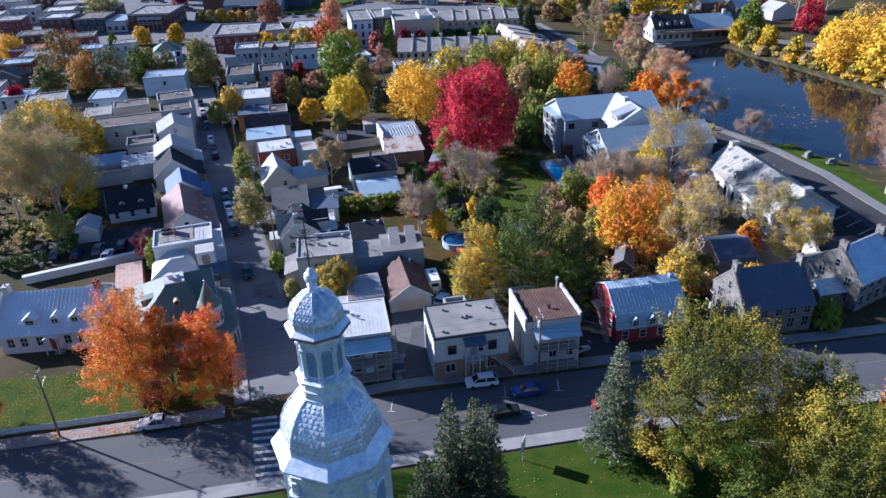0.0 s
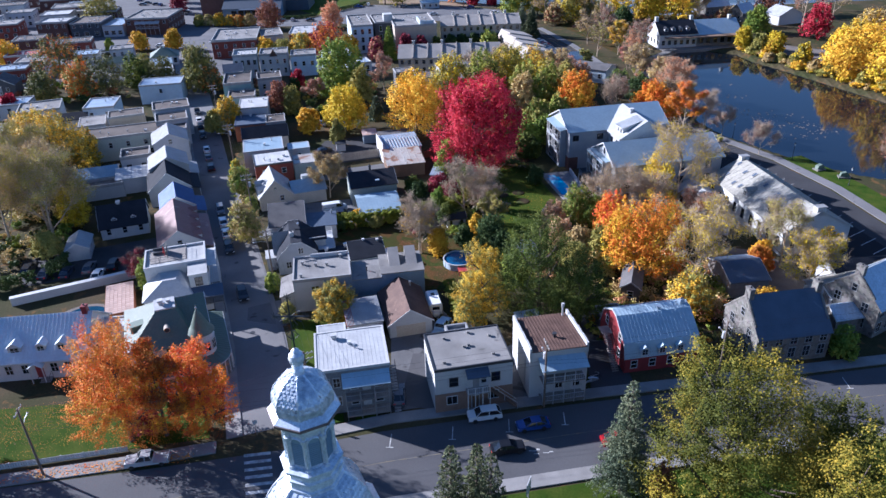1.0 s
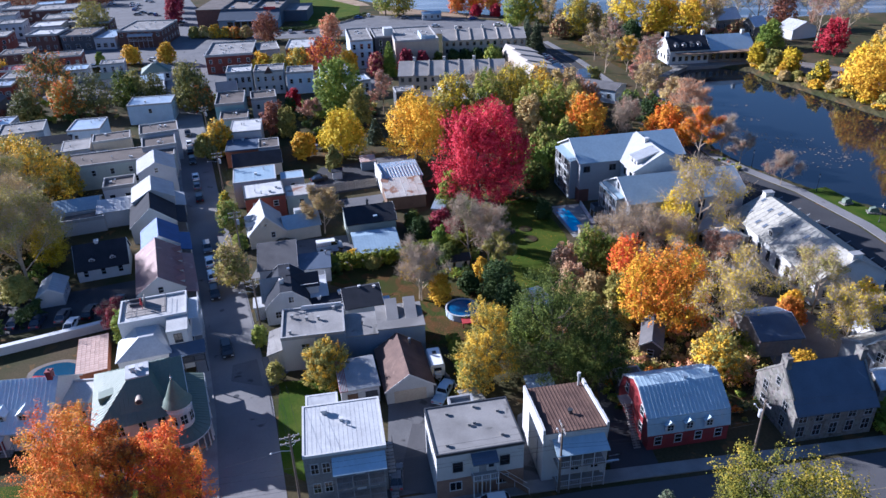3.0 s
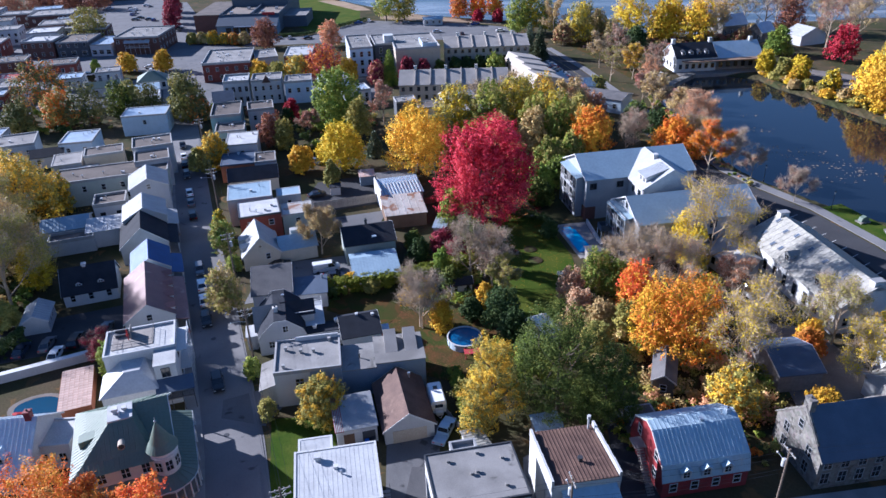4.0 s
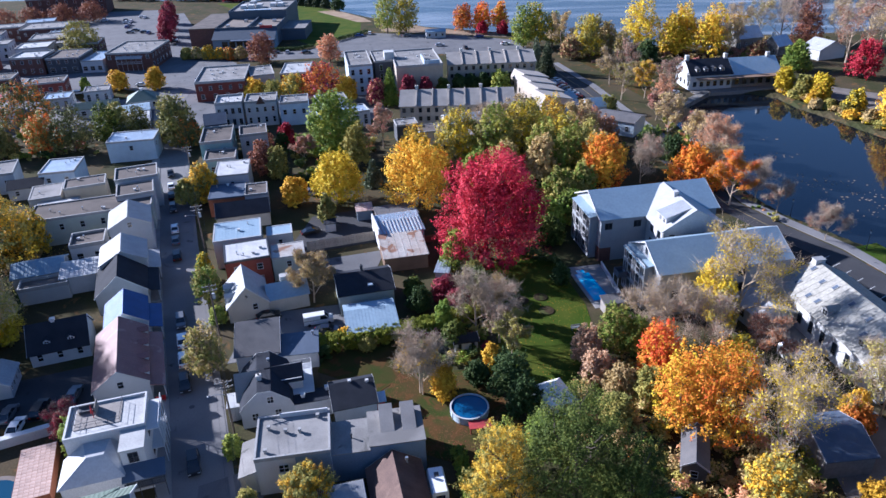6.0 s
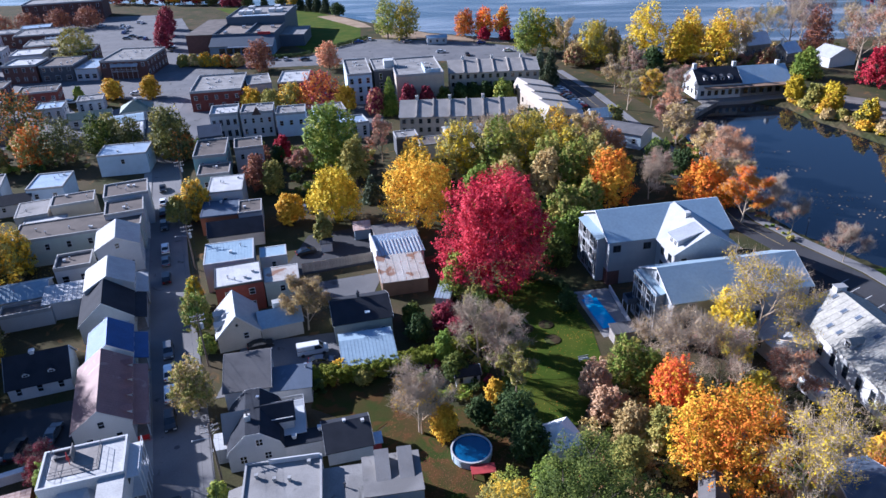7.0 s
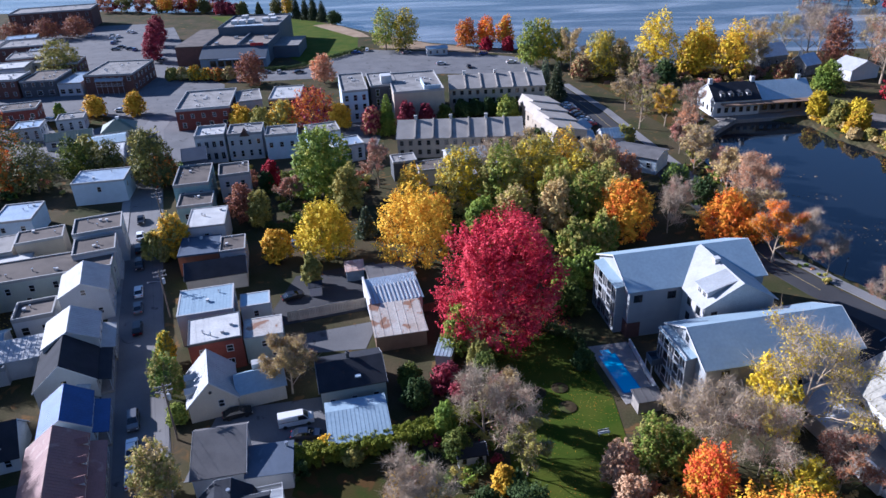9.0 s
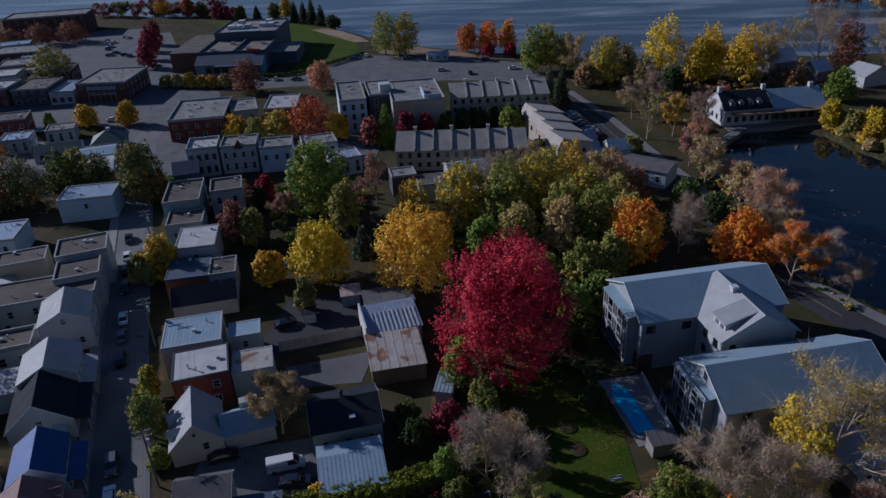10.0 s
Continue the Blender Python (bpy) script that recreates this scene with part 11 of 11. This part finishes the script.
POLES = [(-22.0, 74.2), (-36.9, 110.4), (-48.2, 136.6), (-63.0, 170.2), (-79.6, 208.0), (-95.0, 244.0)]
for i, (x, y) in enumerate(POLES):
    utility_pole(x, y, 10.6, 24, 2, i in (2, 3, 4), -2.4 if i in (0, 1, 3) else None)
MAINP = [(-54.2, 62.0), (10.4, 75.9), (35.5, 80.8), (75, 88)]
for i, (x, y) in enumerate(MAINP):
    utility_pole(x, y, 11.0, 102, 1, i != 0, 1.8)


def wire(p, q, sag, name="overhead_wire"):
    """One sagging cable: a thin continuous tube."""
    d = (Vector(q) - Vector(p)).normalized()
    u = d.cross(Vector((0, 0, 1))).normalized()
    v = u.cross(d)
    vs, fs = [], []
    for i in range(13):
        t = i / 12
        c = Vector(p).lerp(Vector(q), t) - Vector((0, 0, sag * 4 * t * (1 - t)))
        vs += [c + (u * math.cos(k * 2.094) + v * math.sin(k * 2.094)) * 0.014 for k in range(3)]
        if i:
            fs += [(3 * i - 3 + k, 3 * i - 3 + (k + 1) % 3, 3 * i + (k + 1) % 3, 3 * i + k) for k in range(3)]
    solid(name, Geo().add(vs, fs), MAT["cable"], "thin black overhead cable", "cable", "overhead cables")


ca, sa = math.cos(radians(24)), math.sin(radians(24))
for (x0, y0), (x1, y1) in zip(POLES, POLES[1:]):
    for o, z in ((-1.1, 10.44), (0.2, 10.44), (1.1, 10.44), (0.15, 7.9), (-0.15, 7.2)):
        wire((x0 + ca * o, y0 + sa * o, z), (x1 + ca * o, y1 + sa * o, z), 0.5 if z > 9 else 0.7)
for (x0, y0), (x1, y1) in zip(MAINP, MAINP[1:]):
    for z in (10.8, 9.9, 8.0, 7.4):
        wire((x0, y0, z), (x1, y1, z), 0.6)
for a, b in (((-36.9, 110.4, 8.2), (-41.0, 120.0, 4.2)), ((-36.9, 110.4, 8.2), (-34.0, 114.0, 5.0)), ((-48.2, 136.6, 8.2), (-46.0, 141.0, 4.0)), ((-22, 74.2, 8.2), (-54.2, 62, 8.2)), ((10.4, 75.9, 8.4), (8.6, 78.4, 6.8)), ((10.4, 75.9, 8.4), (5.0, 76.6, 6.6))):
    wire(a, b, 0.4)


def lamp_post(x, y, h=4.2):
    p = thing("street_lamp", "dark lantern street lamp on the promenade", "street lamp", pose(x, y, 0), "promenade lamps")
    part("post", Geo().ring([(0.14, 0), (0.12, 0.5), (0.06, 0.6), (0.05, h - 0.6)], 10), MAT["dark_trim"], p)
    part("lantern", Geo().ring([(0.08, h - 0.6), (0.2, h - 0.1), (0.16, h - 0.05)], 8), MAT["lamp_glass"], p)
    part("cap", Geo().ring([(0.26, h - 0.06), (0.08, h + 0.2), (0.03, h + 0.35)], 8), MAT["dark_trim"], p)


for x, y in ((79.2, 168.4), (85.6, 152.0), (89.0, 136.0), (69.6, 184.4), (61.5, 203), (57.0, 226), (92.0, 122)):
    lamp_post(x, y)
for x, y, r in ((83.0, 161.6, 20), (86.6, 156.6, -10)):
    b = thing("memorial_stone", "weathered green-grey memorial on a plinth", "memorial", pose(x, y, 0, 0, 0, r))
    part("plinth", Geo().box(-1.3, -0.9, -0.05, 1.3, 0.9, 0.35), MAT["stone"], b)
    part("block", Geo().extrude([(-1.0, 0.35), (-0.8, 1.2), (0.2, 1.5), (0.9, 1.0), (1.0, 0.35)], "y", -0.5, 0.5), MAT["green_roof"], b)
# stop line sign posts by the crossing
for x, y in ((-28.6, 69.6), (-20.4, 71.4)):
    s_ = thing("street_sign", "small street sign on a steel post", "sign", pose(x, y, 0.1, 0, 0, 12))
    part("post", Geo().rod((0, 0, 0), (0, 0, 2.6), 0.04), MAT["steel"], s_)
    part("plate", Geo().box(-0.3, -0.03, 2.0, 0.3, 0.0, 2.6), MAT["trim"], s_)
# drifting foam and leaves on the pond
fo = thing("floating_leaves", "patches of pale floating leaves on the pond", "leaves", kind="stuff")
q = random.Random(12)
cs = []
for cx, cy, n, sx, sy in ((84, 205, 60, 5, 3), (92, 198, 30, 3, 2), (97, 192, 26, 2.5, 1.5), (80, 226, 16, 4, 1), (88, 188, 20, 5, 2), (78, 240, 14, 5, 1)):
    cs += [Vector((q.gauss(cx, sx), q.gauss(cy, sy), W_LEVEL + 0.03)) for _ in range(n)]
g = Geo()
for c in cs:
    a, s = q.uniform(0, 6.28), q.uniform(0.12, 0.4)
    g.add([c + Vector((s * math.cos(a + k * 1.57), s * 0.7 * math.sin(a + k * 1.57), 0)) for k in range(4)], [(0, 1, 2, 3)])
part("leaf_flecks", g, MAT["sand"], fo)


# stoops, awnings and little lawns between the west row and its pavement
def stoop(x, y, rot, roof, roofed=True):
    ob = thing("entrance_stoop", "small wooden entrance stoop" + (" under a sloping porch roof" if roofed else " with white railing"), "porch", pose(x, y, 0, 0, 0, rot), group="west row stoops")
    part("deck", Geo().box(0, 0, -0.05, 1.7, 2.6, 0.62), MAT["grey_wood"], ob)
    for i in range(3):
        part("step", Geo().box(1.7 + i * 0.28, 0.7, -0.05, 1.98 + i * 0.28, 1.9, 0.48 - i * 0.16), MAT["concrete"], ob)
    for yy in (0.08, 2.52):
        part("post", Geo().box(1.55, yy - 0.06, 0.62, 1.67, yy + 0.06, 2.9 if roofed else 1.6), MAT["trim"], ob)
        part("railing", Geo().box(0.05, yy - 0.03, 1.45, 1.6, yy + 0.03, 1.53), MAT["trim"], ob)
    if roofed:
        part("porch_roof", Geo().extrude([(-0.1, 3.35), (1.95, 2.85), (1.95, 2.97), (-0.1, 3.5)], "y", -0.2, 2.8), MAT[roof], ob)


q = random.Random(12)
for (x0, y0), (x1, y1) in zip(SIDE[1:5], SIDE[2:6]):
    d = Vector((x1 - x0, y1 - y0)).normalized()
    nrm = Vector((-d.y, d.x))
    ang = math.degrees(math.atan2(d.y, d.x)) - 90
    L = math.hypot(x1 - x0, y1 - y0)
    k = int(L / 7.2)
    for i in range(k):
        c = Vector((x0, y0)) + d * (L * (i + 0.25) / k)
        if c.y < 108 or c.y > 205:
            continue
        a = c + nrm * 2.35
        b = c + nrm * 4.4
        e = d * 2.7
        solid("front_lawn", Geo().prism([tuple(a), tuple(a + e), tuple(b + e), tuple(b)], -0.1, 0.1), MAT["shaded_lawn"], "tiny front lawn between two stoops", "lawn", kind="structure")
        if c.y > 134:
            o = c + d * 3.1 + nrm * 5.0
            stoop(o.x, o.y, ang, q.choice(("dark_shingle", "white_metal", "tin", "burgundy_roof")), q.random() < 0.7)


# fallen leaves lying on lawns, kerbs and yards
def litter(poly, n, cols, seed, size=0.1, z=0.13):
    g = np.random.default_rng(seed)
    xs, ys = [p[0] for p in poly], [p[1] for p in poly]
    px, py = g.uniform(min(xs), max(xs), 4 * n), g.uniform(min(ys), max(ys), 4 * n)
    clump = np.sin(px * 0.7 + seed) * np.cos(py * 0.9) + np.sin(px * 0.23 - py * 0.31) > g.uniform(-1.6, 1.2, 4 * n)
    ok = inside(px, py, poly) & clump
    px, py = px[ok][:n], py[ok][:n]
    k = len(px)
    a = g.uniform(0, 6.28, k)
    s = size * g.uniform(0.6, 1.4, k)
    V = np.zeros((k, 3, 3))
    for j in range(3):
        V[:, j, 0] = px + np.cos(a + j * 2.1) * s
        V[:, j, 1] = py + np.sin(a + j * 2.1) * s
        V[:, j, 2] = z + g.uniform(0, 0.06, k)
    me = bpy.data.meshes.new("fallen_leaves")
    me.from_pydata(V.reshape(-1, 3).tolist(), [], np.arange(3 * k).reshape(-1, 3).tolist())
    for c in cols:
        me.materials.append(FOL[c])
    me.polygons.foreach_set("material_index", g.integers(0, len(cols), k).astype(np.int32))
    me.update()
    tagged(new("fallen_leaves", me), "scatter of fallen autumn leaves on the ground", "fallen leaves", kind="stuff")


litter([(-70, 61.5), (-45, 66.2), (-33, 69), (-35, 76), (-48, 78), (-70, 74)], 5200, ("orange", "rust", "brownred"), 1, 0.045)
litter([(-60, 60), (-36, 64.6), (-36, 66.2), (-60, 62.2)], 880, ("orange", "rust"), 2, z=0.19)
litter([(-22, 50), (16, 61), (57, 69), (57, 40), (-22, 34)], 1500, ("gold", "olive", "tan"), 3, 0.07, 0.06)
litter([(-1, 160), (14, 164), (18.5, 147), (19, 138), (9, 117), (1.5, 130)], 1500, ("gold", "olive", "rust"), 4, 0.06, 0.06)
litter([(-14, 126), (-1, 127), (6, 113), (0, 104), (-12, 109), (-17, 119)], 3000, ("brownred", "wine", "brownred"), 5, 0.05, 0.06)
litter([(16, 122), (30, 128), (46, 128), (50, 112), (44, 96), (30, 96), (20, 104)], 3200, ("gold", "rust", "tan"), 6, 0.09, 0.06)
litter([(-12, 176), (14, 176), (14, 166), (-8, 158)], 2400, ("red", "wine", "gold"), 7, 0.11, 0.06)
litter([(-118, 112), (-86, 112), (-92, 170), (-118, 180)], 2400, ("gold", "tan", "olive"), 8, 0.15, 0.06)
litter([(52, 330), (110, 330), (110, 362), (52, 362)], 2400, ("gold", "tan", "rust"), 9, 0.2, 0.06)


# covers in the asphalt, worn paint and a red bench by a stoop
for x, y in ((-36.1, 93.5), (-46.0, 117.0), (-55.6, 138.6), (-17.0, 64.4), (24.0, 72.6)):
    solid("manhole_cover", Geo().ring([(0.42, 0.02), (0.42, 0.05), (0.36, 0.056)], 18, x, y), MAT["dark_trim"], "round iron manhole cover in the asphalt", "manhole cover", "manhole covers")
for x, y, w, d in ((6.9, 67.7, 0.5, 0.16), (7.8, 67.2, 1.0, 0.14), (8.8, 67.4, 0.4, 0.3), (9.6, 66.9, 0.8, 0.14), (10.4, 67.1, 0.5, 0.16), (8.4, 66.7, 0.7, 0.12)):
    solid("worn_mark", Geo().box(x, y, 0.036, x + w, y + d, 0.046), MAT["paint_line"], "worn white paint mark on the asphalt", "road marking", "worn lane paint")
rb = thing("red_bench", "small bright red wooden bench by a porch", "bench", pose(-52.0, 117.6, 0.1, 0, 0, 24))
part("seat", Geo().box(0, 0, 0.4, 1.6, 0.5, 0.46), MAT["red_trim"], rb)
part("backrest", Geo().box(0, 0.44, 0.46, 1.6, 0.5, 0.95), MAT["red_trim"], rb)
for x in (0.05, 1.45):
    part("leg", Geo().box(x, 0.04, -0.02, x + 0.1, 0.46, 0.4), MAT["red_trim"], rb)
